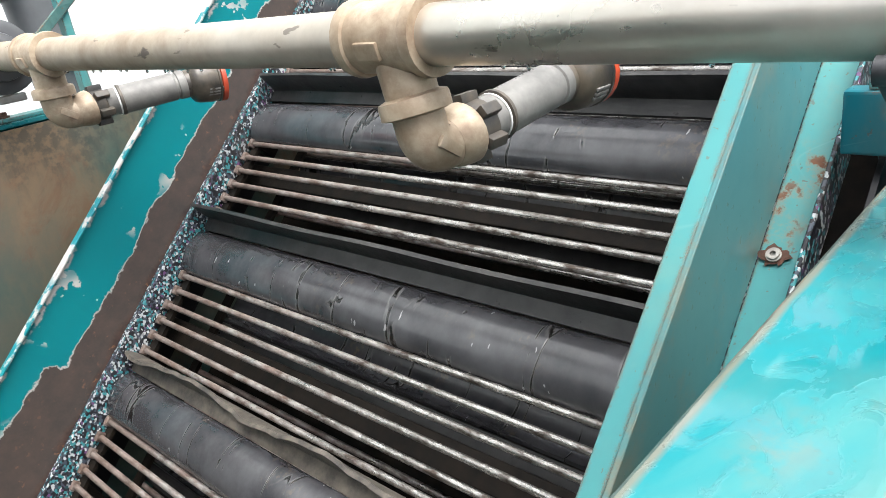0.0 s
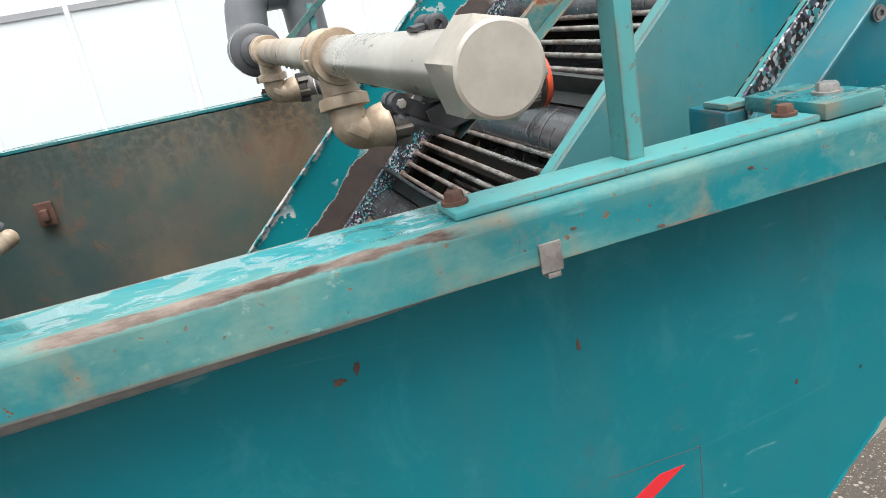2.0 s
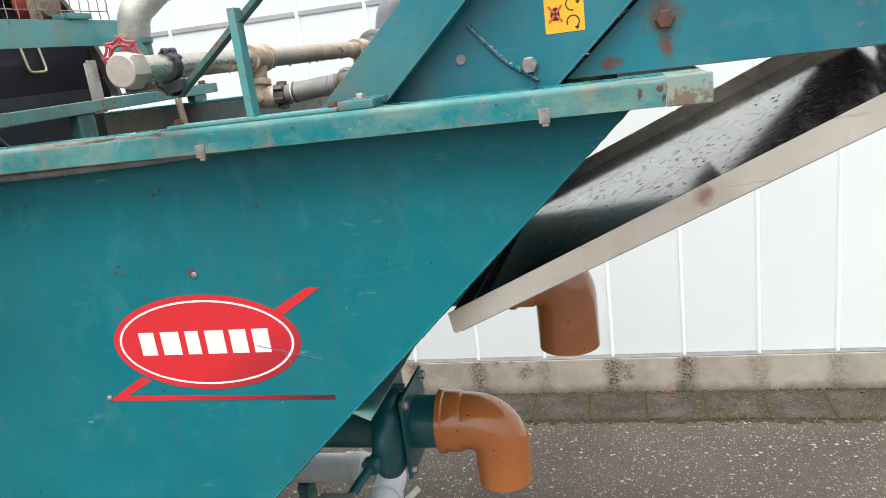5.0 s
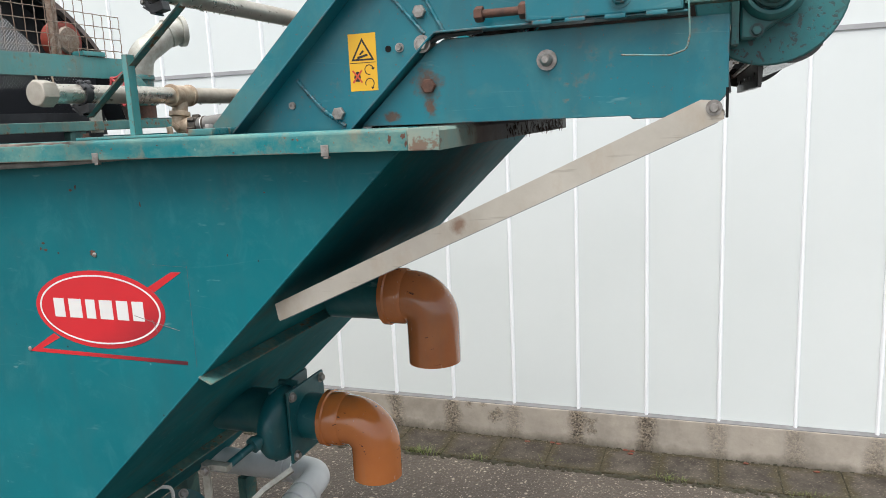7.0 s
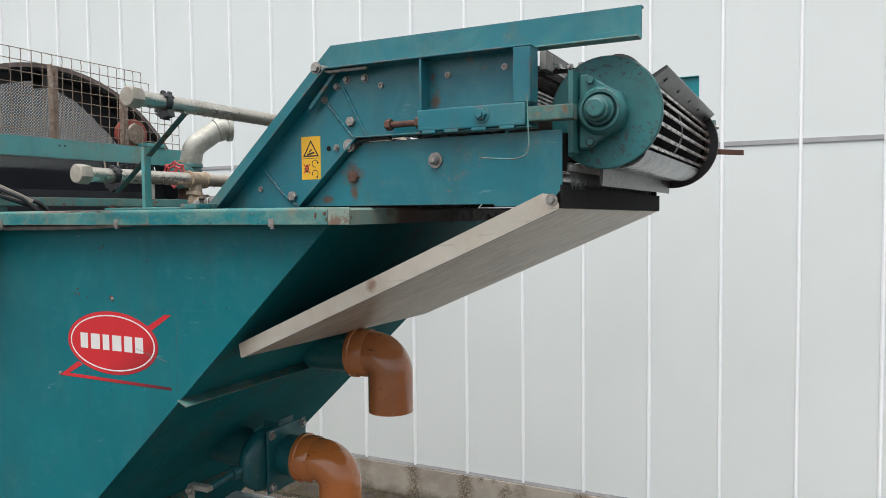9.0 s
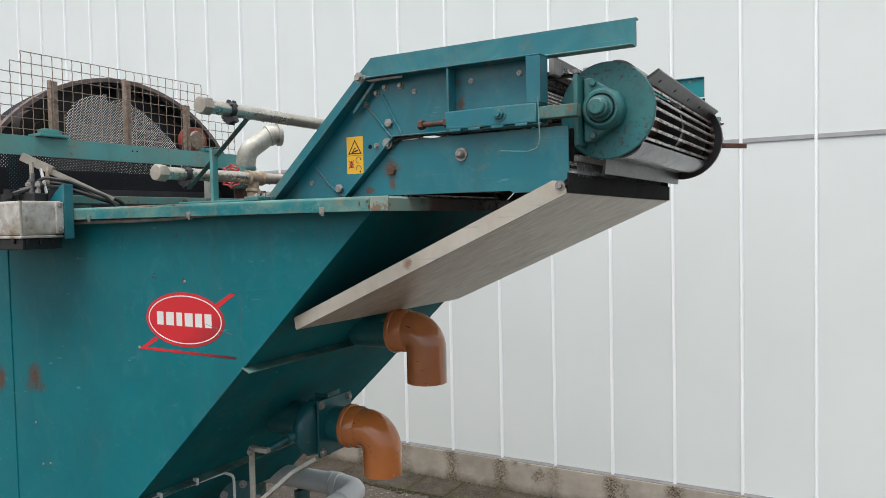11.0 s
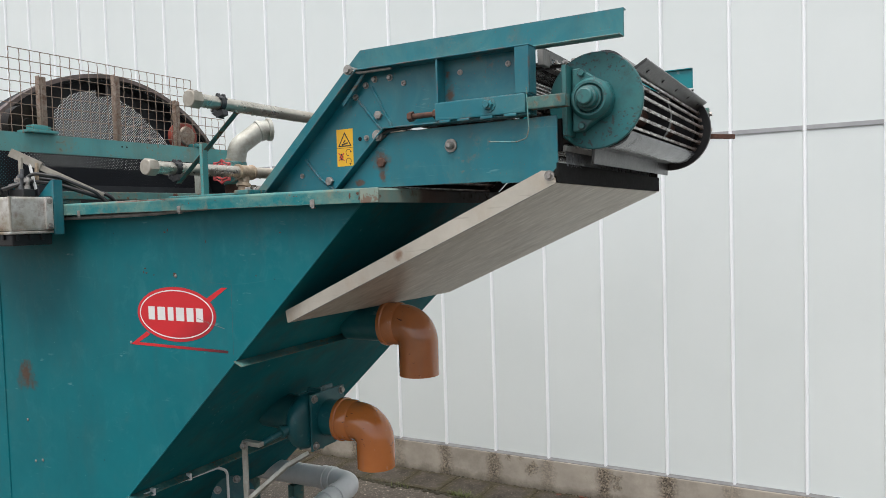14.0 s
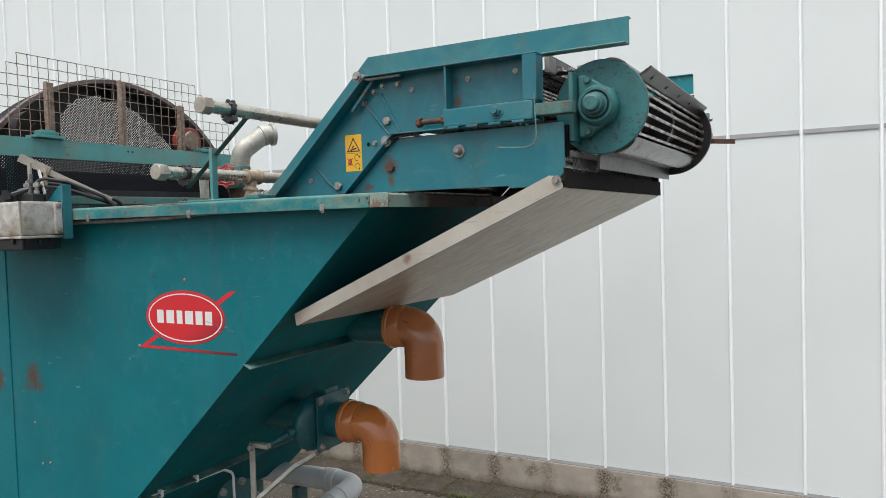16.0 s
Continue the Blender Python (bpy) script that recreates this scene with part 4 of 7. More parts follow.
part("seam_strip", box(-24, 9, WALL_Y - 0.006, WALL_Y + 0.011, 2.203, 2.228, 0.001), SEAM, wall_north, "grey horizontal joint strip")

# ---------- wash tank ----------
NEAR, FAR_Y = 0.095, far(0.096)
TOP = 1.866
tank = thing("wash_tank", "large teal steel wash tank with sloping end", "wash tank", (-0.8, MID, 0.45))


def side_outline():
    return [(-3.0, 0.45), (-0.303, 0.45), (1.142, 1.835), (1.142, 1.857), (-3.0, 1.857)]


part("side_wall", prism(side_outline(), NEAR, NEAR + 0.003, bevel=0), TEAL_SIDE, tank, "flat teal side sheet with scuffs")
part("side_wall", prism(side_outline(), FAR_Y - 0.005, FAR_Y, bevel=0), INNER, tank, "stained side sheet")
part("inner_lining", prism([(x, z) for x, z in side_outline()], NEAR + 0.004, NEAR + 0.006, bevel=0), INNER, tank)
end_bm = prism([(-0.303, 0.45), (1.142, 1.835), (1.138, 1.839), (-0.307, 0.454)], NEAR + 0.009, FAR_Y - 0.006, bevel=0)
# added sheet that keeps the gaps under the belt as dark as shade
part("end_lining", prism([(-0.311, 0.462), (1.115, 1.828), (1.113, 1.83), (-0.313, 0.464)], NEAR + 0.012, FAR_Y - 0.009, bevel=0), DARK_STEEL, tank, "near-black sheet on the inner face")
# end plate wears the darkened teal, shade painted in
part("end_wall", end_bm, TEAL_SHADED, tank, "teal sloping end plate")
part("floor_plate", box(-3.0, -0.305, NEAR, FAR_Y, 0.446, 0.45, 0), TEAL_OLD, tank)
part("back_wall", box(-3.004, -3.0, NEAR, FAR_Y, 0.446, 1.86, 0), TEAL_OLD, tank)


def rim_profile(sign, y0):
    """Folded lip: flat top with a rounded outer corner and a turned-down face."""
    pts = []
    for i in range(7):
        a = radians(90 * i / 6)
        pts.append((0.027 + 0.009 - 0.009 * math.sin(a), TOP - 0.009 + 0.009 * math.cos(a)))
    outer = [(0.0945, TOP), *pts, (0.027, 1.823)]
    inner = [(0.032, 1.823), (0.032, TOP - 0.006), (0.0945, TOP - 0.006)]
    return [(y0 + sign * y, z) for y, z in outer + inner]


part("rim", prism(rim_profile(1, 0), -2.9, 1.174, "x", 0), TEAL_RIM, tank, "faded teal folded rim with rusty edge")
part("rim", prism(rim_profile(-1, 2 * MID), -2.9, 1.174, "x", 0), TEAL_RIM, tank, "faded teal folded rim")
part("end_rim", prism([(1.11, TOP - 0.002), (1.232, TOP - 0.002), (1.238, TOP - 0.008), (1.238, 1.822), (1.233, 1.822), (1.233, TOP - 0.009), (1.11, TOP - 0.008)], 0.0285, 2 * MID - 0.0285, "y", 0), END_RIM, tank, "end rim faded at the corner and black with silt beyond")
for y in (0.0265, 2 * MID - 0.0315):
    part("corner_plate", box(1.1745, 1.238, y, y + 0.006, 1.822, TOP - 0.001, 0.0025), END_RIM, tank)
for x in (-0.1, 0.43, 1.0):
    clip = part("clip", box(x - 0.0085, x + 0.0085, 0.0248, 0.0265, 1.8165, 1.8385, 0.0008), BOLT, tank, "grey spring clip on the rim")
    part("clip_foot", box(x - 0.004, x + 0.0065, 0.0255, 0.036, 1.8115, 1.816, 0.0012), BOLT, clip)
part("cable", tube([(-0.7, 0.056, 1.815), (-0.2, 0.056, 1.813), (0.1, 0.055, 1.814), (0.3, 0.053, 1.818), (0.5, 0.05, 1.828), (1.12, 0.05, 1.838)], 0.0085, 12), HOSE, tank, "grey cable under the rim")


def fringe():
    """Short dark fibres and dried weed hanging over the end rim."""
    r = random.Random(9)
    bm = bmesh.new()
    for _ in range(260):
        y = 0.5 + 0.8 * r.random() ** 0.7
        top, h, a = r.uniform(1.826, 1.86), r.uniform(0.004, 0.014), r.uniform(-0.004, 0.004)
        w = r.uniform(0.0004, 0.0009)
        bm.faces.new([bm.verts.new(p) for p in ((1.2385, y - w, top), (1.2385, y + w, top), (1.24, y + a + w * 0.4, top - h), (1.24, y + a - w * 0.4, top - h))])
        bm.faces.new([bm.verts.new(p) for p in ((1.2384, y, top), (1.2400, y, top), (1.2405, y + a, top - h), (1.2395, y + a, top - h))])
    return bm


tagged(part("weed_fringe", fringe(), DIRT, tank, "dark dried weed clinging to the end rim", 0), kind="stuff")
# stiffeners across the sloping end
for x, z, tag in ((0.592, 1.310, "angle stiffener"), (0.012, 0.754, "angle stiffener")):
    part("stiffener", prism([(x, z), (x + 0.004, z - 0.004), (x + 0.034, z - 0.018), (x + 0.033, z - 0.0145)], NEAR - 0.011, FAR_Y - 0.01, "y", 0.0005), TEAL_OLD, tank, "pale-edged angle iron across the end plate")
part("weld_seam", tube([(-0.748, NEAR - 0.001, z) for z in np.linspace(0.5, 1.82, 40)], 0.004, 8), TEAL_SIDE, tank)
part("edge_weld", tube([(-0.303 + 1.44 * i / 240, NEAR + 0.0015 + 0.0006 * math.sin(i * 1.7), 0.45 + 1.38 * i / 240 + 0.0007 * math.sin(i * 2.9)) for i in range(241)], 0.0026, 6, [0.0022 + 0.0012 * (0.5 + 0.5 * math.sin(i * 1.3) * math.sin(i * 0.37)) for i in range(241)]), TEAL_SIDE, tank, "weld along the sloping edge")
for x, z in ((0.323, 1.594), (0.07, 1.343), (-0.51, 0.82), (-0.6, 0.98), (-0.56, 0.81)):
    part("rivet", lathe([(0, 0.006), (0.002, 0.006), (0.004, 0.003)], (x, NEAR, z), (0, -1, 0), 12), BOLT, tank)


def blot(x, z, w, h, seed, y=NEAR):
    rnd = random.Random(seed)
    pts = []
    lumps = [(n, rnd.uniform(0.05, 0.2), rnd.uniform(0, 6.28)) for n in (2, 3, 5, 7)]
    for i in range(24):
        a = 2 * math.pi * i / 24
        k = 0.85 + sum(s * math.sin(n * a + p) for n, s, p in lumps)
        pts.append((x + w * k * math.cos(a), z + h * k * math.sin(a)))
    return prism(pts, y - 0.0007, y, bevel=0)


for i, (x, z, w, h) in enumerate(((0.318, 1.598, 0.012, 0.007), (0.275, 1.75, 0.006, 0.003), (0.29, 1.757, 0.003, 0.005), (0.475, 1.715, 0.002, 0.006), (0.165, 1.62, 0.006, 0.003), (0.17, 1.603, 0.007, 0.003), (0.155, 1.606, 0.004, 0.004), (0.21, 1.596, 0.003, 0.003), (0.7, 1.6, 0.002, 0.003), (0.81, 1.74, 0.003, 0.002))):
    part("rust_patch", blot(x, z, w, h, i), RUST, tank, "rust showing through the paint")
for i, (x, z, w, h) in enumerate(((1.138, 1.845, 0.004, 0.008), (1.166, 1.85, 0.005, 0.006), (1.171, 1.836, 0.003, 0.006), (0.93, 1.851, 0.003, 0.0015), (0.79, 1.829, 0.003, 0.0015), (0.6, 1.85, 0.003, 0.0012), (0.52, 1.826, 0.003, 0.0012), (0.45, 1.843, 0.0025, 0.001))):
    part("rust_patch", blot(x, z, w, h, 40 + i, 0.027), RUST, tank, "rust showing through the paint")
for x in (-0.45, -2.6):
    for y in (0.2, 2 * MID - 0.2):
        part("leg", box(x - 0.04, x + 0.04, y - 0.04, y + 0.04, GROUND, 0.446, 0.003), TEAL_OLD, tank)

# oval maker's decal, without its lettering
decal = thing("logo_decal", "red oval sticker with white ring and lightning tail", "sticker", (0.312, NEAR, 1.36))


def oval(cx, cz, rx, rz, y0, y1, n=72, hole=None):
    out = [(cx + rx * math.cos(2 * math.pi * i / n), cz + rz * math.sin(2 * math.pi * i / n)) for i in range(n)]
    if not hole:
        return prism(out, y0, y1, bevel=0)
    inn = [(cx + hole[0] * math.cos(2 * math.pi * i / n), cz + hole[1] * math.sin(2 * math.pi * i / n)) for i in range(n)]
    rings = [[(p[0], y0, p[1]), (p[0], y1, p[1]), (q[0], y1, q[1]), (q[0], y0, q[1])] for p, q in zip(out, inn)]
    return solid(rings, True)


OX, OZ = 0.312, 1.457
part("oval", oval(OX, OZ, 0.199, 0.098, NEAR - 0.0006, NEAR), DECAL_RED, decal, "red oval")
part("ring", oval(OX, OZ, 0.186, 0.087, NEAR - 0.001, NEAR - 0.0006, 72, (0.181, 0.083)), DECAL_WHITE, decal, "thin white ring")
part("tail", prism([(0.068, 1.337), (0.157, 1.389), (0.176, 1.379), (0.112, 1.347), (0.56, 1.342), (0.56, 1.333)], NEAR - 0.0006, NEAR, bevel=0), DECAL_RED, decal)
part("slash", prism([(0.468, 1.518), (0.486, 1.507), (0.568, 1.557), (0.54, 1.557)], NEAR - 0.0006, NEAR, bevel=0), DECAL_RED, decal)
for x0, w in ((0.168, 0.042), (0.215, 0.05), (0.270, 0.036), (0.311, 0.05), (0.364, 0.043), (0.411, 0.042)):
    part("bar", prism([(x0 + w * 0.1, OZ - 0.023), (x0 + w * 0.9, OZ - 0.023), (x0 + w * 0.9, OZ + 0.025), (x0 + w * 0.1, OZ + 0.025)], NEAR - 0.001, NEAR - 0.0006, bevel=0), DECAL_WHITE, decal, "white bar")

for pts in ([(0.585, 1.43), (0.5857, 1.43), (0.5867, 1.573), (0.586, 1.573)], [(0.49, 1.5735), (0.587, 1.5695), (0.587, 1.5701), (0.49, 1.5741)], [(0.584, 1.33), (0.5847, 1.33), (0.5857, 1.429), (0.585, 1.429)]):
    part("film_edge", prism(pts, NEAR - 0.0004, NEAR, bevel=0), DARK_HOSE, decal, "edge of the clear carrier film")
for pts in ([(0.494, 1.4285), (0.548, 1.4165), (0.548, 1.4175), (0.494, 1.43)], [(0.42, 1.447), (0.494, 1.4285), (0.494, 1.4295), (0.42, 1.4485)], [(0.47, 1.44), (0.483, 1.41), (0.4845, 1.41), (0.472, 1.44)]):
    part("scratch", prism(pts, NEAR - 0.0014, NEAR - 0.001, bevel=0), HOSE, decal, "scratch across the sticker")

# ---------- inclined rod conveyor ----------
conv = thing("elevator_conveyor", "teal inclined rod-belt elevator rising out of the tank", "conveyor", (0.7, MID, 1.2))
W1, W2 = 0.228, 0.155  # near cheeks: upper channel and lower channel
SCREW = (0.617, 0.214, 1.7325)


def band(off, s0, z, x1, lo=0.0, thick=0.004, down=True):
    """Outline of a folded flange strip that climbs the incline and then runs level to x1."""
    d = -thick if down else thick
    return [incl(off, s0), incl_to_z(off, z), (x1, z), (x1, z + d), incl_to_z(off + d, z + d), incl(off + d, s0)]


def cheek(mirror):
    def Y(a, b):
        return (min(cfar(b), 1.292), min(cfar(a), 1.298)) if mirror else (a, b)

    inner = WORN_WEB if mirror else TEAL_WEB
    s0 = -0.95
    foot = -0.14 if mirror else -0.062
    # far channel lengthened out of view, to block the wall's reflection in the tray
    u_end = 1.79 if mirror else 1.672
    u1 = [incl(0.065, s0), incl_to_z(0.065, 2.311), (1.893, 2.311), (1.893, 2.237), incl_to_z(foot, 2.237), incl(foot, s0)]
    part("upper_channel", prism(u1, *Y(W1, W1 + 0.005), bevel=0.0008), inner, conv, "teal side channel" if not mirror else "teal side channel worn to rust")
    part("top_flange", prism(band(0.065, s0, 2.3115, 1.8935), *Y(W1 + 0.0052, W1 + (0.015 if mirror else 0.024))), WORN_WEB if mirror else TEAL_FADED, conv, "chipped teal top flange" if mirror else "")
    if not mirror:
        part("lower_flange", prism(band(-0.062, s0, 2.237, 1.893), *Y(W1 - 0.04, W1 - 0.0002)), TEAL_FADED, conv)
    u2 = [incl(-0.04, -0.03), incl_to_z(-0.04, 2.225), (u_end, 2.225), (u_end, 2.04), incl_to_z(-0.24, 2.04), incl(-0.24, -0.03)]
    # far channel is near-black instead of teal, its shade put into the colour
    part("lower_channel", prism(u2, *Y(W2, W2 + 0.005), bevel=0.0008), DARK_STEEL if mirror else TEAL_LOWER, conv, "near-black inner side channel" if mirror else "teal lower side channel")
    part("edge_flange", prism(band(-0.04, -0.03, 2.2255, 1.672), *Y(W2 - 0.046, W2 - 0.0002)), TEAL, conv)
    part("edge_flange", prism(band(-0.24, -0.03, 2.04, 1.672, down=False), *Y(W2 - 0.046, W2 - 0.0002)), TEAL, conv)
    lo = [incl(-0.085, -0.95), incl_to_z(-0.085, 2.21), incl_to_z(-0.135, 2.16), incl(-0.135, -0.95)]
    part("guide_strip", prism(lo, *Y(W1 + 0.0055, W1 + 0.02), bevel=0.001), SPECKLE, conv, "speckled recycled-plastic guide strip")
    lo = [incl(-0.08, -0.95), incl(-0.037, -0.95), incl_to_z(-0.037, 2.215), incl_to_z(-0.08, 2.18)]
    part("wear_strip", prism(lo, *Y(0.183, 0.1875), bevel=0.001), SPECKLE, conv, "speckled plastic wear strip")
    part("seal_sheet", prism([incl(-0.24, -0.95), incl(-0.05, -0.95), incl(-0.05, -0.035), incl(-0.24, -0.035)], *Y(0.148, 0.153), bevel=0), BLACK, conv)
    # lower beam with its slanting foot
    beam = [(1.03, 1.869), (1.075, 1.869), (1.57, 1.868), (1.575, 1.862), (1.70, 1.862), (1.737, 1.90), (1.737, 2.034), (1.218, 2.03), (1.183, 2.009)]
    # far beam plate takes the same painted shade
    part("beam_plate", prism(beam, *Y(0.134, 0.140), bevel=0.001), DARK_STEEL if mirror else TEAL_BEAM, conv, "dark lower beam plate" if mirror else "teal lower beam plate with rust stain")


cheek(False)
cheek(True)


def near_bolt(x, z, y=W2, size=0.024, mat=BOLT, label=""):
    part("bolt", hex_bolt((x, y, z), (0, -1, 0), size, washer=size < 0.014), mat, conv, label)


for x, z in ((1.121, 2.182), (1.153, 2.197), (1.082, 2.15), (1.208, 2.196)):
    near_bolt(x, z, size=0.013)
near_bolt(1.164, 2.088, size=0.024)
near_bolt(0.972, 1.898, size=0.025)
near_bolt(1.184, 1.943, y=0.134, size=0.026, mat=RUST, label="rusty bolt head")
for x, z in ((1.256, 2.174), (1.445, 2.183), (1.593, 2.189), (0.861, 1.92)):
    part("screw", socket_bolt((x, W2, z), (0, -1, 0), 0.0065), BOLT, conv)
# black disc stands in for the shade of an open hole
part("hole_disc", lathe([(0, 0.0065), (0.0015, 0.0065), (0.0016, 0.005)], (1.092, W2, 2.022), (0, -1, 0), 18), MATTE, conv, "black disc in place of an open bolt hole")
part("bolt", hex_bolt((1.117, W2, 2.023), (0, -1, 0), 0.012, 0.008), BOLT, conv)
part("screw", socket_bolt((*SCREW,), (-math.sin(SLOPE), 0, math.cos(SLOPE)), 0.0055), BOLT, conv)
screw_m = Matrix.Translation(SCREW) @ Matrix.Rotation(-SLOPE, 4, "Y")
part("stain", turned(prism([(0.0095 * (1 + 0.2 * math.sin(i * 0.9) + 0.12 * math.sin(i * 2.1)) * math.cos(i * math.pi / 18), 0.0125 * (1 + 0.2 * math.sin(i * 0.7 + 1) + 0.12 * math.sin(i * 1.7)) * math.sin(i * math.pi / 18)) for i in range(36)], 0.0003, 0.001, "z", 0), screw_m), RUST, conv, "rust bloom round the screw")
part("tie_bolt", join(lathe([(0, 0.019), (0.004, 0.019), (0.004, 0.012), (0.016, 0.011), (0.022, 0.006)], (1.42, 0.134, 1.977), (0, -1, 0), 24)), BOLT, conv)
part("pivot_bolt", join(hex_bolt((1.179, 0.12, 2.023), (0, -1, 0), 0.022), lathe([(0, 0.014), (0.035, 0.014)], (1.179, 0.155, 2.023), (0, -1, 0), 20)), BOLT, conv)
part("pivot_bolt", join(hex_bolt((1.087, 0.11, 2.226), (0, -1, 0), 0.02), lathe([(0, 0.012), (0.045, 0.012)], (1.087, 0.155, 2.226), (0, -1, 0), 20)), BOLT, conv)
# slanted guard bars at the knee
part("knee_bar", tube([(1.085, 0.12, 2.228), (1.12, 0.12, 2.215), (1.235, 0.122, 2.216)], 0.0045, 8), BOLT, conv)
part("knee_bar", prism([(1.045, 2.13), (1.052, 2.122), (1.135, 2.212), (1.126, 2.216)], 0.13, 0.138), TEAL, conv)
part("knee_bar", tube([(1.179, 0.124, 2.023), (1.22, 0.124, 2.036), (1.3, 0.124, 2.04)], 0.006, 8), BLACK, conv)
# welds of the two bent joints
for a, b in (((0.877, 1.972), (0.934, 1.908)), ((0.934, 1.908), (0.986, 1.872)), ((1.092, 2.138), (1.172, 2.045)), ((1.142, 2.175), (1.214, 2.043))):
    pts = [(a[0] + (b[0] - a[0]) * i / 24, W2 - 0.001, a[1] + (b[1] - a[1]) * i / 24 + 0.0012 * math.sin(i * 2.2)) for i in range(25)]
    part("weld_bead", tube(pts, 0.0048, 8, [0.0044 + 0.0012 * math.sin(i * 1.9) * math.sin(i * 0.7) for i in range(25)]), TEAL, conv)
# upright ribs and take-up slide
part("upright", box(1.388, 1.394, 0.112, 0.1545, 2.098, 2.2205, 0.0008), TEAL, conv)
part("upright", box(1.631, 1.671, 0.108, 0.113, 2.098, 2.2205, 0.0008), TEAL, conv)
part("upright", box(1.667, 1.672, 0.1132, 0.1545, 2.098, 2.2205, 0.0008), TEAL, conv)
slide = part("takeup_slide", box(1.388, 1.662, 0.100, 0.152, 2.0445, 2.096, 0.004), TEAL, conv, "teal belt-tension slide block")
part("lock_nut", join(hex_bolt((1.556, 0.100, 2.074), (0, -1, 0), 0.026, 0.012), lathe([(0.012, 0.008), (0.02, 0.008)], (1.556, 0.1, 2.074), (0, -1, 0), 14)), TEAL, slide)
part("tension_bolt", join(lathe([(0, 0.008), (0.09, 0.008)], (1.30, 0.127, 2.069), (1, 0, 0), 12), hex_bolt((1.302, 0.127, 2.069), (-1, 0, 0), 0.026, 0.016, False), hex_bolt((1.386, 0.127, 2.069), (-1, 0, 0), 0.028, 0.014, False)), RUST, slide, "rusty tension bolt")
for x in (1.4, 1.46, 1.53, 1.6):
    part("weld_tab", box(x, x + 0.036, 0.099, 0.11, 2.038, 2.0455, 0.0015), TEAL, slide)
part("slide_bar", box(1.663, 1.77, 0.11, 0.145, 2.053, 2.086, 0.003), TEAL_OLD, slide, "rust-streaked slide bar")
part("wire", tube(round_path([(1.668, 0.097, 2.11), (1.673, 0.095, 2.0), (1.668, 0.093, 1.976), (1.64, 0.092, 1.968), (1.56, 0.09, 1.974)], 0.012, 5), 0.0018, 6), TEAL_FADED, conv, "loose bent wire splashed with teal paint")
# wooden-looking block and crumpled end at the rail
part("stop_block", box(1.676, 1.692, 0.16, 0.215, 2.175, 2.218, 0.003), HOSE, conv)

# head shaft, end discs and bearings
HX, HZ, HR = 1.808, 2.078, 0.131


def head_end(mirror):
    y = cfar(0.25) if mirror else 0.25
    d = 1 if mirror else -1
    RR, deep = (HR + 0.019, 0.012) if mirror else (HR, 0.0)
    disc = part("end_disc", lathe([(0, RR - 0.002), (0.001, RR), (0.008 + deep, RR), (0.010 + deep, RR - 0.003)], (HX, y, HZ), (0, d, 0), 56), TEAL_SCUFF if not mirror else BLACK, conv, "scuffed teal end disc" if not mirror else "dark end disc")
    yb = y + d * (0.012 + deep)
    body = [(HX - 0.052, HZ + 0.085), (HX - 0.03, HZ + 0.085), (HX + 0.01, HZ + 0.058), (HX + 0.045, HZ + 0.04), (HX + 0.058, HZ), (HX + 0.045, HZ - 0.04), (HX + 0.01, HZ - 0.058), (HX - 0.03, HZ - 0.085), (HX - 0.052, HZ - 0.085)]
    bearing = part("bearing", prism(body, min(yb, yb + d * 0.035), max(yb, yb + d * 0.035), bevel=0.004), TEAL_SCUFF, conv, "flange bearing caked with teal paint")
    part("bearing_ring", lathe([(0, 0.056), (0.012, 0.052), (0.018, 0.046), (0.018, 0.04), (0.008, 0.036)], (HX, yb + d * 0.035, HZ), (0, d, 0), 32), TEAL_SCUFF, bearing)
    part("shaft_end", lathe([(0, 0.034), (0.02, 0.034), (0.021, 0.028), (0.045, 0.028), (0.047, 0.022), (0.058, 0.021), (0.06, 0.018)], (HX, yb + d * 0.036, HZ), (0, d, 0), 28), TEAL_SCUFF, bearing)
    plate = [(HX - 0.055, HZ + 0.092), (HX - 0.055, HZ - 0.095), (HX - 0.068, HZ - 0.095), (HX - 0.068, HZ + 0.092)]
    part("bearing_plate", prism(plate, min(yb, yb + d * 0.07), max(yb, yb + d * 0.07), bevel=0.001), TEAL_SCUFF, bearing)
    for dz in (0.07, -0.07):
        part("bearing_bolt", hex_bolt((HX - 0.024, yb + d * 0.034, HZ + dz), (0, d, 0), 0.016), TEAL_SCUFF, bearing)
        part("bearing_bolt", hex_bolt((HX - 0.068, yb + d * 0.03, HZ + dz), (-1, 0, 0), 0.018), BOLT, bearing)


head_end(False)
head_end(True)
part("head_shaft", lathe([(0, 0.03), (2 * CMID - 0.5, 0.03)], (HX, 0.25, HZ), (0, 1, 0), 20), RUST, conv)
for y in (0.30, CMID, cfar(0.30)):
    part("drive_wheel", lathe([(0, 0.1), (0.03, 0.1)], (HX, y, HZ), (0, 1, 0), 32), BLACK, conv)
far_mount = part("far_mount", join(box(HX + 0.075, HX + 0.135, cfar(0.19), cfar(0.17), HZ - 0.03, HZ + 0.085, 0.004), box(HX - 0.02, HX + 0.075, cfar(0.185), cfar(0.175), HZ - 0.02, HZ + 0.03, 0.002)), TEAL_OLD, conv, "teal drive mount at the far end of the shaft")
for dz in (0.0, 0.06):
    part("bolt", hex_bolt((HX + 0.135, cfar(0.18), HZ + dz), (1, 0, 0), 0.014), BOLT, far_mount)
tab = [(HX + 0.11, HZ - 0.012), (HX + 0.225, HZ - 0.022), (HX + 0.225, HZ - 0.04), (HX + 0.11, HZ - 0.031)]
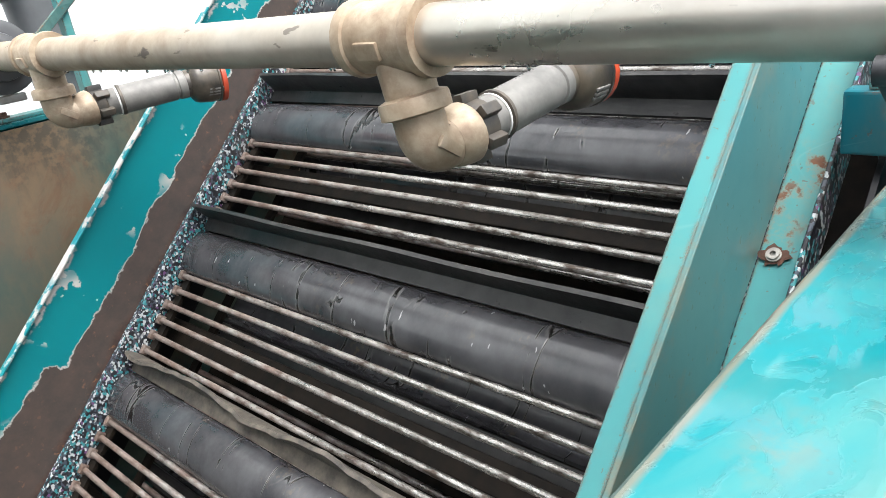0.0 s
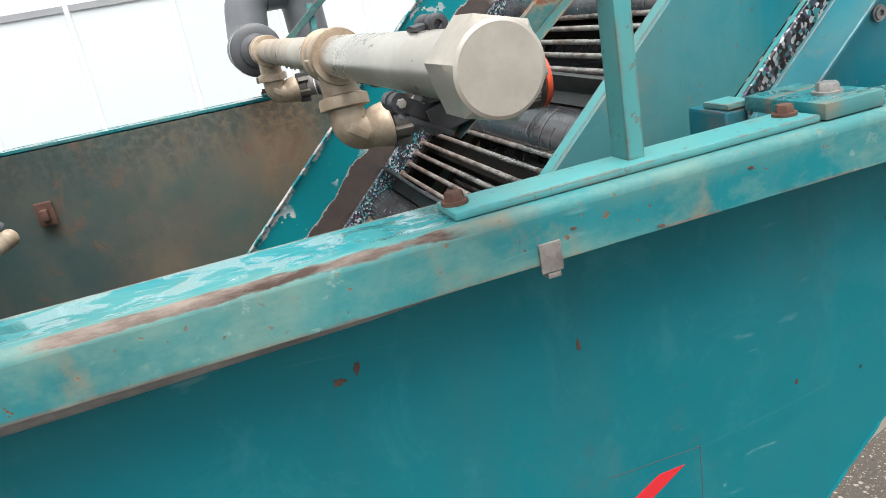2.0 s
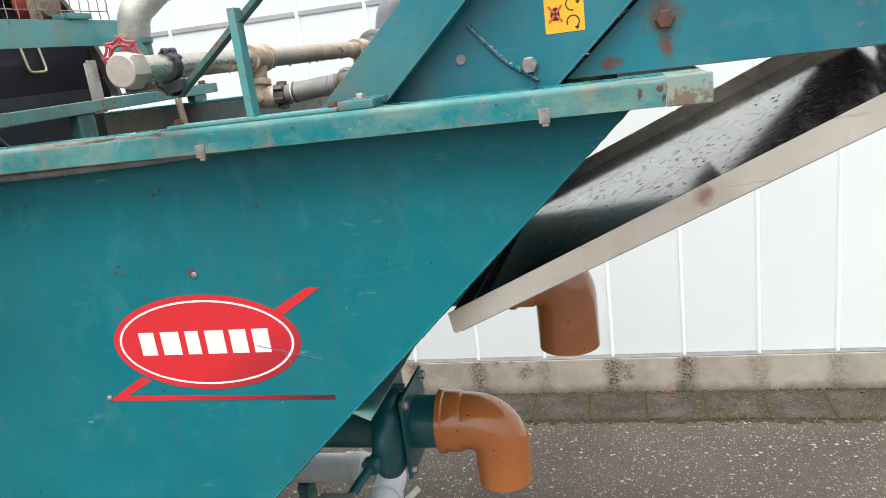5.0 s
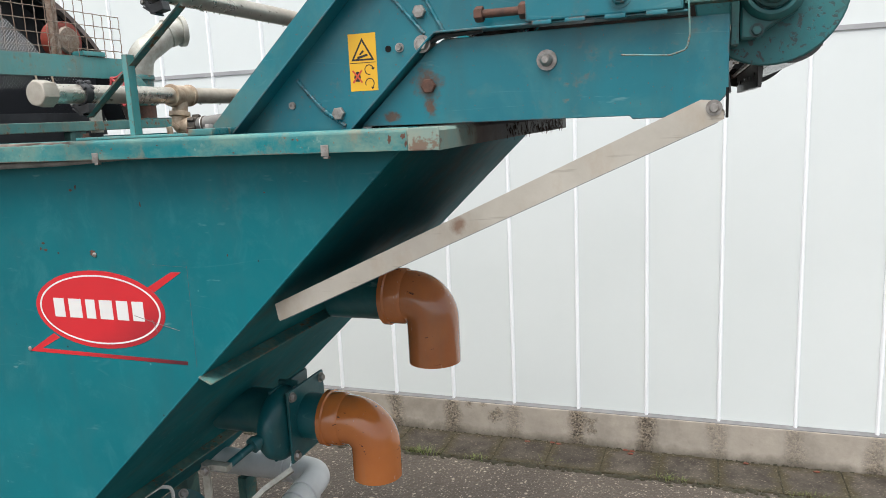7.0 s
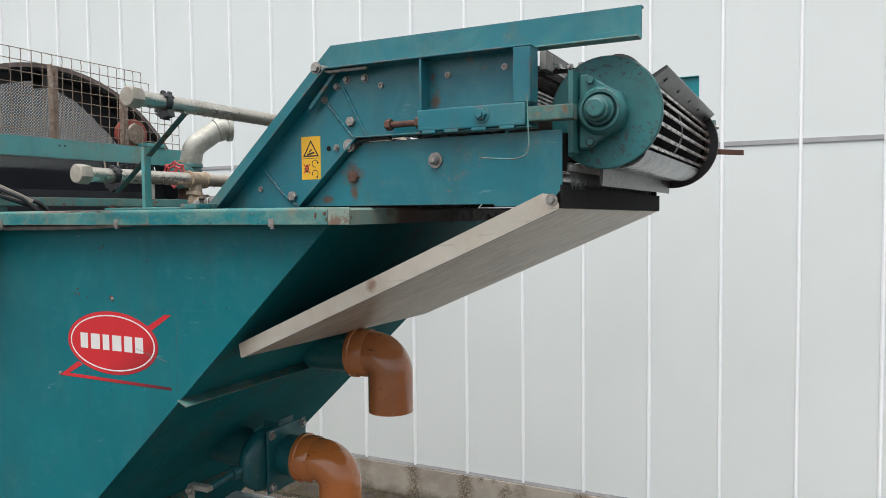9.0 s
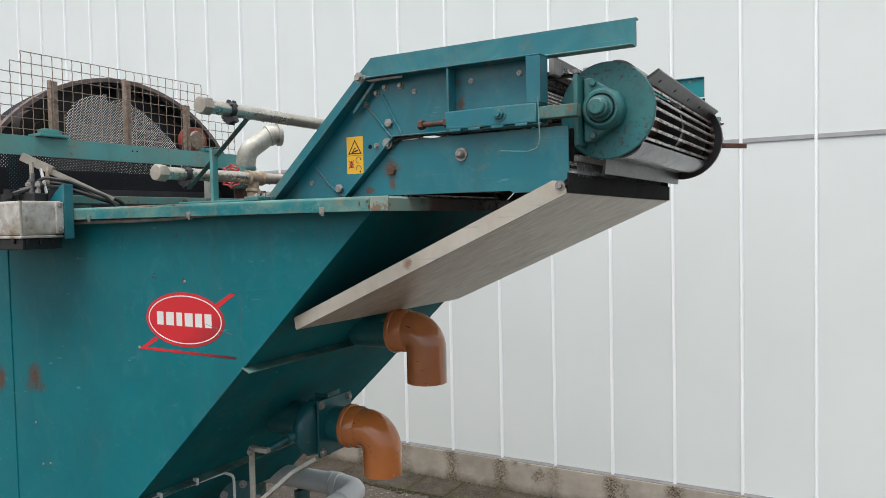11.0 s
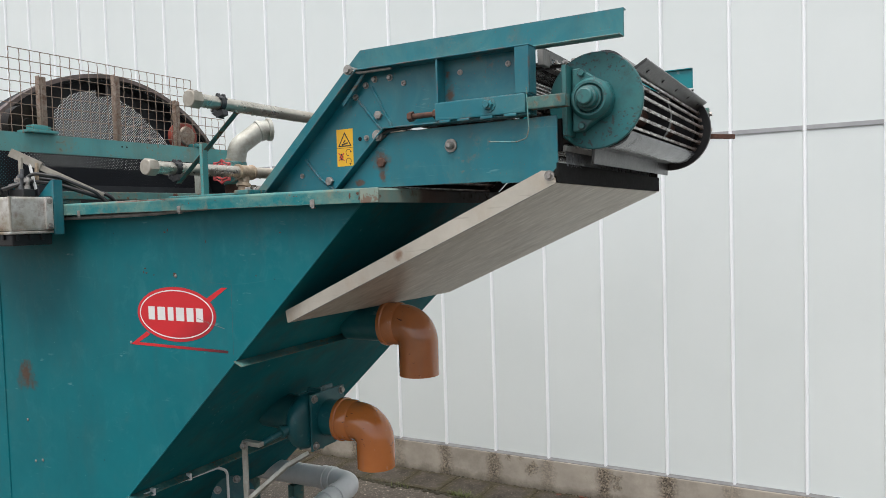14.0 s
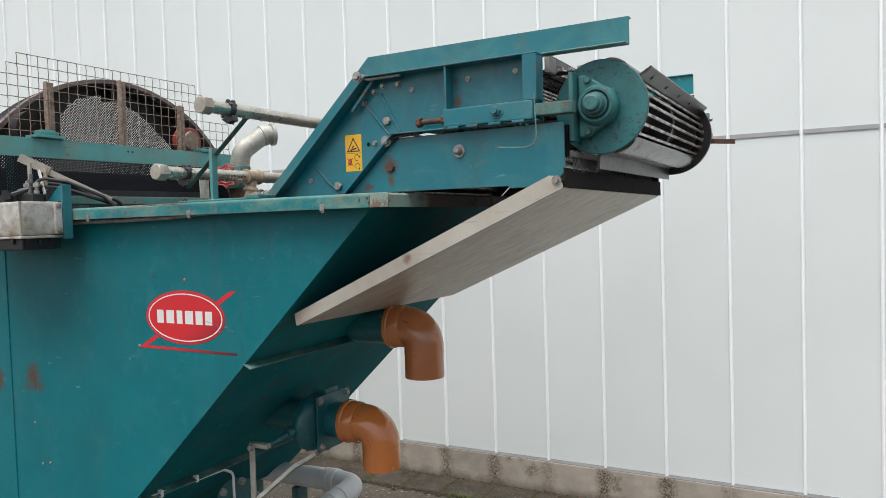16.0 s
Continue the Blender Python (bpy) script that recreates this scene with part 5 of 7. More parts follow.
part("lug", prism(tab, cfar(0.169), cfar(0.162)), RUST, far_mount, "rusty drilled tab")
part("rail_foot", prism([(1.76, 2.236), (1.89, 2.236), (1.885, 2.218), (1.76, 2.195)], cfar(0.2), cfar(0.19)), BLACK, conv)

# rod belt
Y0, Y1 = 0.252, cfar(0.245)
CARRY, BACK = -0.125, -0.235
ZT, ZB = HZ + 0.118, HZ - 0.118


def belt_track():
    """Closed belt line as (x, z) points, anticlockwise as the belt travels."""
    p = [incl(CARRY, -0.9 + 0.05 * i) for i in range(5)]
    p += [incl_to_z(CARRY, ZT), (HX, ZT)]
    p += [(HX + 0.118 * math.sin(radians(a)), HZ + 0.118 * math.cos(radians(a))) for a in range(10, 180, 10)]
    p += [(HX, ZB), incl_to_z(BACK, ZB), incl(BACK, -0.9)]
    c, r = incl((CARRY + BACK) / 2, -0.9), (CARRY - BACK) / 2
    for a in range(20, 180, 20):
        t = radians(180 - a)
        p.append((c[0] - r * math.cos(t) * -math.sin(SLOPE) * -1 - r * math.sin(t) * math.cos(SLOPE), c[1] + r * math.cos(t) * math.cos(SLOPE) - r * math.sin(t) * math.sin(SLOPE)))
    return p


TRACK = belt_track()
TRACK_LEN = [0.0]
for (ax, az), (bx, bz) in zip(TRACK, TRACK[1:] + TRACK[:1]):
    TRACK_LEN.append(TRACK_LEN[-1] + math.hypot(bx - ax, bz - az))


def on_belt(u):
    """Pose on the belt at u metres: X along travel, Y across, Z outwards."""
    u %= TRACK_LEN[-1]
    i = max(k for k in range(len(TRACK)) if TRACK_LEN[k] <= u)
    a, b = TRACK[i], TRACK[(i + 1) % len(TRACK)]
    span = TRACK_LEN[i + 1] - TRACK_LEN[i]
    f = (u - TRACK_LEN[i]) / span
    t = Vector((b[0] - a[0], 0, b[1] - a[1])).normalized()
    n = Vector((-t.z, 0, t.x))
    m = Matrix((t, Vector((0, 1, 0)), n)).transposed().to_4x4()
    m.translation = (a[0] + (b[0] - a[0]) * f, 0, a[1] + (b[1] - a[1]) * f)
    return m


U_HEAD = TRACK_LEN[TRACK.index((HX, ZT))]


def creep(u):
    """Belt stretched a little over the level run, so that the flights sit where they hang on the head."""
    u %= TRACK_LEN[-1]
    rise = min(max((u - 1.1) / (U_HEAD - 0.05 - 1.1), 0.0), 1.0)
    fall = min(max((u - U_HEAD - 0.5) / 0.7, 0.0), 1.0)
    return u + SHIFT * (rise - fall)


rnd = random.Random(7)
rod_mesh = finish(join(lathe([(0, 0.0048), (Y1 - Y0, 0.0048)], (0, Y0, 0), (0, 1, 0), 10), box(-0.008, 0.008, Y1 - 0.014, Y1 - 0.004, -0.006, 0.007, 0.002), box(-0.008, 0.008, Y0 + 0.004, Y0 + 0.014, -0.006, 0.007, 0.002)), "rod", ROD)


def cover_profile():
    out = []
    for i in range(13):
        a = radians(-78 + 156 * i / 12)
        out.append((0.041 * math.sin(a) / math.sin(radians(78)), 0.025 * (math.cos(a) - 0.2)))
    return out + [(x * 0.9, z - 0.006) for x, z in out[::-1]]


cover_mesh = finish(prism(cover_profile(), Y0 + 0.002, Y1 - 0.006, bevel=0), "cover", RUBBER)


def flight_bm(seed=None):
    """Rubber carrier blade on a foot; a seed gives a torn, wavy lip."""
    r = random.Random(seed or 0)
    rings = []
    n = 40
    for i in range(n + 1):
        y = Y0 + 0.004 + (Y1 - Y0 - 0.01) * i / n
        w = 0.006 * math.sin(i * 0.45) + r.uniform(-0.0025, 0.0025) if seed else 0.001 * math.sin(i * 0.4)
        h = (0.03 + 0.006 * math.sin(i * 0.37 + 1)) if seed else 0.05
        rings.append([(-0.022, y, 0.0), (0.008, y, 0.0), (0.008, y, 0.012), (0.008 + w, y, h), (0.002 + w, y, h + 0.001), (-0.001, y, 0.008), (-0.022, y, 0.005)])
    blade = solid(rings)
    if seed:
        return blade
    heads = [lathe([(0, 0.0055), (0.003, 0.005)], (0.0083, Y0 + 0.09 + (Y1 - Y0 - 0.18) * i / 4, 0.026), (1, 0, 0), 8) for i in range(5)]
    return join(blade, *heads)


flight_mesh = finish(flight_bm(), "flight", FLIGHT)
torn_mesh = finish(flight_bm(3), "torn_flight", TORN)
PERIOD = TRACK_LEN[-1] / round(TRACK_LEN[-1] / 0.274)
START = 0.9 + 0.055  # belt place of the first flight, from the foot
SHIFT = (U_HEAD + radians(52) * 0.118 - START) % PERIOD
SHIFT -= PERIOD if SHIFT > PERIOD / 2 else 0
for k in range(round(TRACK_LEN[-1] / PERIOD)):
    u = START - k * PERIOD
    torn = k == 2
    piece("flight", torn_mesh if torn else flight_mesh, on_belt(creep(u)), conv, "torn rubber flight with a curled lip" if torn else "")
    piece("cover", cover_mesh, on_belt(creep(u - 0.065)), conv)
    for j in range(6):
        jit = Matrix.Translation((0, rnd.uniform(-0.002, 0.002), rnd.uniform(-0.0015, 0.0015)))
        piece("rod", rod_mesh, on_belt(creep(u - 0.112 - 0.0285 * j)) @ jit, conv)


def belt_strap(y0, y1):
    rings = []
    for i in range(160):
        m = on_belt(TRACK_LEN[-1] * i / 160)
        rings.append([m @ Vector((0, y, z)) for y, z in ((y0, -0.012), (y1, -0.012), (y1, -0.005), (y0, -0.005))])
    return solid(rings, True)


for y in (Y0 + 0.006, Y1 - 0.026):
    part("belt_strap", belt_strap(y, y + 0.02), DARK_STEEL, conv, "silt-caked drive strap")
# bearers between the two runs of the belt
for s in (-0.75, -0.42, -0.1, 0.25):
    a = incl(-0.185, s)
    part("bearer", turned(box(-0.02, 0.02, W2 + 0.006, cfar(W2) - 0.006, -0.02, 0.02, 0.002), Matrix.Translation((a[0], 0, a[1])) @ Matrix.Rotation(-SLOPE, 4, "Y")), DARK_STEEL, conv)

# warning sticker
sign = thing("warning_sticker", "yellow warning sticker with black pictograms on teal steel", "sticker", (1.035, W2, 1.94))
SX0, SX1, SZ0, SZ1 = 1.003, 1.065, 1.942, 2.057
part("sheet", prism([(SX0, SZ0), (SX1, SZ0), (SX1, SZ1), (SX0, SZ1)], W2 - 0.0006, W2 - 0.0001, bevel=0), YELLOW, sign)
cx = (SX0 + SX1) / 2


def tri_frame(cx, cz, r, w):
    a = [(cx + r * math.cos(radians(90 + 120 * i)), cz + r * math.sin(radians(90 + 120 * i))) for i in range(3)]
    b = [(cx + (r - w) * math.cos(radians(90 + 120 * i)), cz + (r - w) * math.sin(radians(90 + 120 * i))) for i in range(3)]
    return solid([[(p[0], W2 - 0.001, p[1]), (p[0], W2 - 0.0006, p[1]), (q[0], W2 - 0.0006, q[1]), (q[0], W2 - 0.001, q[1])] for p, q in zip(a, b)], True)


part("triangle", tri_frame(cx, 2.018, 0.03, 0.007), BLACK, sign)
part("pictogram", join(prism([(cx - 0.012, 2.006), (cx + 0.012, 2.012), (cx + 0.011, 2.016), (cx - 0.012, 2.011)], W2 - 0.001, W2 - 0.0006, bevel=0), prism([(cx - 0.006, 2.013), (cx + 0.004, 2.021), (cx + 0.001, 2.024), (cx - 0.007, 2.016)], W2 - 0.001, W2 - 0.0006, bevel=0)), BLACK, sign)
part("divider", prism([(SX0 + 0.002, 1.998), (SX1 - 0.002, 1.998), (SX1 - 0.002, 1.9992), (SX0 + 0.002, 1.9992)], W2 - 0.001, W2 - 0.0006, bevel=0), BLACK, sign)


def open_arrow(x, z, radius, turn):
    """Three-quarter circle with an arrow head."""
    bm = [prism([(x + q * math.cos(a), z + q * math.sin(a)) for a, q in ((a0, radius), (a0 + 0.32, radius), (a0 + 0.32, radius - 0.0018), (a0, radius - 0.0018))], W2 - 0.001, W2 - 0.0006, bevel=0) for a0 in (turn + 0.3 * i for i in range(15))]
    ax, az = x + (radius - 0.001) * math.cos(turn), z + (radius - 0.001) * math.sin(turn)
    bm.append(prism([(ax - 0.004, az), (ax + 0.004, az), (ax, az - 0.005)], W2 - 0.001, W2 - 0.0006, bevel=0))
    return join(*bm)


for dz, turn in ((1.984, 0.4), (1.957, -0.9)):
    part("open_arrow", open_arrow(SX0 + 0.044, dz, 0.0105, turn), BLACK, sign)
part("palm", prism([(SX0 + 0.011, 1.962), (SX0 + 0.021, 1.961), (SX0 + 0.024, 1.969), (SX0 + 0.023, 1.979), (SX0 + 0.018, 1.982), (SX0 + 0.012, 1.979), (SX0 + 0.009, 1.97)], W2 - 0.001, W2 - 0.0006, bevel=0), BLACK, sign)
for s in (1, -1):
    part("red_stroke", prism([(SX0 + 0.017 - s * 0.012, 1.960), (SX0 + 0.017 - s * 0.009, 1.958), (SX0 + 0.017 + s * 0.012, 1.983), (SX0 + 0.017 + s * 0.009, 1.985)], W2 - 0.0014, W2 - 0.001, bevel=0), RED, sign)

# ---------- discharge chute ----------
chute = thing("discharge_chute", "stainless chute tray sloping below the conveyor head", "chute", (0.83, MID, 1.45))
CA, CB = (0.798, 1.443), (1.731, 1.856)
cu = Vector((CB[0] - CA[0], 0, CB[1] - CA[1])).normalized()
cnrm = Vector((-cu.z, 0, cu.x))
CY0, CY1 = 0.1335, 1.19


def skew(bm):
    """The tray hangs a little askew towards its far side."""
    for v in bm.verts:
        f = (v.co.y - CY0) / (CY1 - CY0)
        v.co.x += 0.028 * f
        v.co.z -= 0.009 * f
    return bm


def chute_box(u0, u1, y0, y1, h0, h1, bevel=0.0006):
    bm = box(u0, u1, y0, y1, h0, h1, bevel)
    m = Matrix((cu, Vector((0, 1, 0)), cnrm)).transposed().to_4x4()
    m.translation = (CA[0], 0, CA[1])
    return skew(turned(bm, m))


CL = math.hypot(CB[0] - CA[0], CB[1] - CA[1])
part("tray_floor", chute_box(0, CL, CY0, CY1, 0, 0.002), STAINLESS, chute, "brushed stainless tray underside")
part("lining", chute_box(0.01, CL - 0.002, CY0 + 0.004, CY1 - 0.004, 0.003, 0.006), LINING, chute, "wet dark steel lining")
part("side_lip", prism([CA, CB, (1.73, 1.868), (1.712, 1.889), (1.692, 1.891), (0.788, 1.482), (0.794, 1.447)], CY0 - 0.0025, CY0 - 0.0003, bevel=0), LIP, chute, "pale stained side lip")
part("side_lip", skew(prism([CA, CB, (1.73, 1.868), (1.712, 1.889), (1.692, 1.891), (0.788, 1.482)], CY1 + 0.0003, CY1 + 0.0025, bevel=0)), STAINLESS, chute)
part("lip_bolt", join(lathe([(0, 0.014), (0.003, 0.014)], (1.714, CY0 - 0.0025, 1.876), (0, -1, 0), 20), lathe([(0.003, 0.008), (0.011, 0.007)], (1.714, CY0 - 0.0025, 1.876), (0, -1, 0), 16)), BOLT, chute)
# thin dark strip added for the shaded gap below the lip
part("hem", chute_box(0.012, CL - 0.012, CY0 - 0.0024, CY0 + 0.002, -0.0016, -0.0003, 0), FLASH, chute, "dark strip drawn along the gap under the lip")
# added strip, hides the bright wall beyond the tray's low end
part("low_end_stop", chute_box(0.002, 0.007, CY0 + 0.004, CY1 - 0.004, 0.0065, 0.03, 0), MATTE, chute, "added black strip closing the low end")
part("end_flap", skew(box(1.733, 1.738, CY0, CY1, 1.858, 1.91, 0.0005)), MATTE, chute, "black rubber end flap")


def bristles():
    r = random.Random(5)
    bm = bmesh.new()
    for i in range(520):
        y = CY0 + 0.06 + (CY1 - CY0 - 0.1) * i / 520
        h = r.uniform(0.035, 0.045)
        a = r.uniform(-0.004, 0.004)
        vs = [bm.verts.new(p) for p in ((1.738, y - 0.0006, 1.945), (1.738, y + 0.0006, 1.945), (1.74 + a, y + a + 0.0005, 1.945 - h), (1.74 + a, y + a - 0.0005, 1.945 - h))]
        bm.faces.new(vs)
        vs = [bm.verts.new(p) for p in ((1.7374, y, 1.945), (1.7386, y, 1.945), (1.7405 + a, y + a, 1.945 - h), (1.7395 + a, y + a, 1.945 - h))]
        bm.faces.new(vs)
    return bm


brush = thing("strip_brush", "black strip brush under the head drum", "brush", (1.738, MID, 1.93))
part("holder", box(1.732, 1.744, CY0 + 0.05, CY1 - 0.03, 1.943, 1.957, 0.001), ZINC, brush)
tagged(part("bristle_strip", bristles(), GREY_PVC, brush), kind="stuff")
part("bracket", box(1.72, 1.735, W2 + 0.02, W2 + 0.032, 1.943, 2.03, 0.001), MATTE, brush)

# ---------- spray bars ----------
PR = 0.0212


def hex_cap(x, y, z, parent):
    """Hexagon cap whose face is turned round."""
    flat = 0.026

    def ring(h, blend):
        out = []
        for k in range(48):
            a = 2 * math.pi * k / 48
            rel = (a + 0.26) % (math.pi / 3) - math.pi / 6
            r_hex = flat / math.cos(rel)
            r = r_hex + (flat * 0.985 - r_hex) * blend if blend <= 1 else flat * 0.985 * (2 - blend)
            out.append((x + r * math.cos(a), y + 0.038 - h, z + r * math.sin(a)))
        return out

    rings = [ring(0.0, 1.12), ring(0.001, 0.9), ring(0.004, 0.0), ring(0.033, 0.0), ring(0.038, 1.0), ring(0.0392, 1.08)]
    part("end_cap", solid(rings), CAP, parent, "pale hexagonal pipe cap", smooth=25)


def sleeve(x, y, z, w, parent, name="tee"):
    prof = [(-w, 0.0285), (-w + 0.006, 0.0295), (-w + 0.010, 0.0285), (-w + 0.011, 0.0262), (w - 0.011, 0.0262), (w - 0.010, 0.0285), (w - 0.006, 0.0295), (w, 0.0285)]
    return part(name, lathe(prof, (x, y, z), (0, 1, 0), 28), FITTING, parent, "stained cast tee")


def nozzle(x, y, z, parent, lean, yaw, dip):
    """Drop, elbow, union nut, ribbed hose and flared spray head with a red ring."""
    tee = sleeve(x, y, z, 0.04, parent)
    part("tee_badge", turned(box(-0.0022, 0.002, -0.012, 0.012, -0.007, 0.007, 0.0018), Matrix.Translation((x - 0.0258, y + 0.004, z - 0.006)) @ Matrix.Rotation(radians(-13), 4, "Y")), FITTING, tee, "raised maker's pad")
    # the drop hangs a little askew
    drop = Vector((0, -lean, -0.084)).normalized()
    part("tee_outlet", lathe([(0.015, 0.0205), (0.042, 0.0205), (0.044, 0.0265), (0.047, 0.0275), (0.056, 0.0275), (0.058, 0.02)], (x, y, z), drop, 24), FITTING, tee)
    y -= lean
    elbow = part("elbow", tube(round_path([(x, y + lean * 0.36, z - 0.053), (x, y, z - 0.084), (x + 0.043, y, z - 0.0815)], 0.027, 9), 0.0202, 22), FITTING, parent, "beige cast elbow")
    part("elbow_collar", lathe([(-0.012, 0.0204), (-0.003, 0.0232), (0.005, 0.0245), (0.010, 0.025), (0.012, 0.0238)], (x + 0.031, y, z - 0.082), (1, 0, 0.08), 24), FITTING, elbow)
    badge = turned(box(-0.0125, 0.0125, -0.0022, 0.002, -0.0048, 0.0048, 0.0018), Matrix.Translation((x + 0.004, y - 0.0199, z - 0.08)) @ Matrix.Rotation(radians(35), 4, "Y"))
    part("elbow_badge", badge, FITTING, elbow, "raised oval maker's pad")
    ax = Vector((1, yaw, dip)).normalized()
    o = Vector((x + 0.043, y, z - 0.081))
    nut_ob = part("union_nut", lathe([(0, 0.019), (0.002, 0.0215), (0.019, 0.0215), (0.021, 0.019)], o, ax, 26), NUT, parent, "black lugged union nut")
    for k in range(6):
        a = 2 * math.pi * (k + 0.35) / 6
        c = o + ax * 0.0105 + Vector((0, math.cos(a), math.sin(a))) * 0.0238
        part("lug", turned(box(-0.010, 0.010, -0.0048, 0.0048, -0.0045, 0.0045, 0.0015), Matrix.Translation(c) @ Matrix.Rotation(a - math.pi / 2, 4, "X")), NUT, nut_ob)
    o2 = o + ax * 0.021
    prof = [(0.0, 0.018), (0.002, 0.0192), (0.016, 0.0192), (0.022, 0.0202), (0.096, 0.0202), (0.098, 0.0186), (0.101, 0.0186), (0.102, 0.0205), (0.112, 0.0208), (0.114, 0.019)]
    hose = part("hose", lathe(prof, o2, ax, 26), HOSE, parent, "dusty grey ribbed hose stub")
    part("cable_tie", lathe([(0.0142, 0.0202), (0.0162, 0.0202)], o2, ax, 22), DECAL_WHITE, hose, "white cable tie")
    part("rubber_band", lathe([(0.017, 0.0195), (0.0178, 0.0218), (0.0212, 0.0218), (0.022, 0.02)], o2, ax, 24), NUT, hose, "black rubber sealing band")
    studs = []
    for row in range(3):
        turn_ = Matrix((ax, ax.cross(Vector((0, 0, 1))).normalized(), ax.cross(ax.cross(Vector((0, 0, 1)))).normalized())).transposed()
        a = radians(-150 + 28 * row)
        for k in range(11):
            c = o2 + ax * (0.03 + 0.0052 * k) + turn_ @ Vector((0, math.cos(a), math.sin(a))) * 0.0202
            studs.append(lathe([(-0.0004, 0.0010), (0.0004, 0.0007)], c, turn_ @ Vector((0, math.cos(a), math.sin(a))), 6))
    tagged(part("grip_dots", join(*studs), HOSE, hose), kind="stuff")
    o3 = o2 + ax * 0.11
    bx = Vector((1, yaw, dip - 0.1)).normalized()
    head = part("spray_head", lathe([(-0.006, 0.019), (0.008, 0.0205), (0.010, 0.0245), (0.013, 0.028), (0.019, 0.0303), (0.036, 0.0318), (0.047, 0.0312), (0.048, 0.0328), (0.0505, 0.0328), (0.052, 0.027)], o3, bx, 30), HEAD, parent, "flared dark spray head with dried silt")
    ring = [(0.051, 0.028), (0.0525, 0.0325), (0.059, 0.0325), (0.061, 0.025), (0.059, 0.014)]
    part("red_ring", lathe(ring, o3, bx, 24), RED, head, "red lock ring")
    s1, s2 = Vector((0, 1, 0)), bx.cross(Vector((0, 1, 0)))
    for k in range(4):
        for j in (-0.15, 0.0, 0.15):
            a = 2 * math.pi * k / 4 + 0.5 + j
            c = o3 + bx * 0.034 + (s1 * math.cos(a) + s2 * math.sin(a)) * 0.0312
            m = Matrix((bx, (-s1 * math.sin(a) + s2 * math.cos(a)), (s1 * math.cos(a) + s2 * math.sin(a)))).transposed().to_4x4()
            m.translation = c
            part("rib", turned(box(-0.0115, 0.0105, -0.0015, 0.0015, -0.001, 0.0016, 0.0006), m), HOSE, head)


def pipe_clamp(x, y, z, parent):
    """Black plastic saddle that grips the pipe from behind, with bolted ears."""
    rings = []
    for i in range(17):
        a = radians(-115 + 220 * i / 16)
        c, n = math.cos(a), math.sin(a)
        rings.append([(x + r * c, y + d, z + r * n) for r, d in ((0.0216, -0.010), (0.0216, 0.010), (0.0246, 0.010), (0.0258, 0.0), (0.0246, -0.010))])
    saddle = part("pipe_clamp", solid(rings), CLAMP, parent, "black plastic pipe saddle")
    for dy in (-0.0035, 0.0125):
        eye = lathe([(-0.005, 0.0068), (0.005, 0.0068), (0.005, 0.003), (0.001, 0.003)], (x - 0.024, y + dy, z - 0.021), (0, 1, 0), 16)
        part("ear", join(eye, turned(box(-0.004, 0.024, -0.0045, 0.0045, -0.0055, 0.0055, 0.002), Matrix.Translation((x - 0.019, y + dy, z - 0.024)) @ Matrix.Rotation(radians(34), 4, "Y"))), CLAMP, saddle)
        part("ear_bolt", hex_bolt((x - 0.024, y + dy - 0.005, z - 0.021), (0, -1, 0), 0.006, 0.003, False), BOLT, saddle)
    part("foot", turned(box(-0.010, 0.024, -0.012, 0.012, -0.009, 0.010, 0.0015), Matrix.Translation((x + 0.002, y, z - 0.036)) @ Matrix.Rotation(radians(-12), 4, "Y")), CLAMP, saddle)
    for dy in (-0.011, 0.011):
        knob = lathe([(-0.005, 0.0055), (-0.004, 0.007), (0.004, 0.007), (0.005, 0.0055), (0.0052, 0.003), (0.002, 0.0028)], (x + 0.008, y + dy, z + 0.0235), (0, -1, 0), 18)
        part("top_ear", join(knob, turned(box(0.0, 0.018, -0.0045, 0.0045, -0.0045, 0.0045, 0.002), Matrix.Translation((x + 0.008, y + dy, z + 0.022)) @ Matrix.Rotation(radians(42), 4, "Y"))), CLAMP, saddle)
    # slanting hinge strap from the eyes to the foot
    part("strap", turned(box(0.0, 0.034, -0.013, 0.013, -0.002, 0.002, 0.0012), Matrix.Translation((x - 0.022, y, z - 0.031)) @ Matrix.Rotation(radians(30), 4, "Y")), CLAMP, saddle)


def spray_bar(x, z, y0, y1, nozzles, label):
    bar = thing("spray_bar", label, "spray pipe", (x, MID, z), "spray bars")
    part("pipe", lathe([(0, PR), (y1 - y0, PR)], (x, y0, z), (0, 1, 0), 28), STEEL, bar, "dull stained metal pipe")
    hex_cap(x, y0 - 0.004, z, bar)
    pipe_clamp(x, y0 + 0.121, z, bar)
    pipe_clamp(x, far(y0 + 0.121), z, bar)
    for y, lean, yaw, dip in nozzles:
        nozzle(x, y, z, bar, lean, yaw, dip)
    r = random.Random(int(x * 1000))
    drops = [lathe([(0, 0.0006), (0.0008, 0.0014), (0.0022, 0.0016), (0.0036, 0.0006)], (x + r.uniform(-0.004, 0.004), y0 + 0.06 + (y1 - y0 - 0.2) * r.random(), z - PR + 0.0005), (0, 0, -1), 8) for _ in range(26)]
    for d in drops:
        part("water_drop", d, WATER, bar)
    return bar


bar1 = spray_bar(0.378, 1.969, -0.055, 1.25, ((0.399, 0.016, 0.02, 0.08), (1.085, 0.0, -0.28, 0.04)), "stained metal spray pipe with two nozzles over the belt")
# rubber reducer and grey feed bends behind the far rim
feed = thing("feed_pipe", "dark grey plastic feed pipe with rubber reducer", "pipe", (-1.7, 1.5, GROUND))
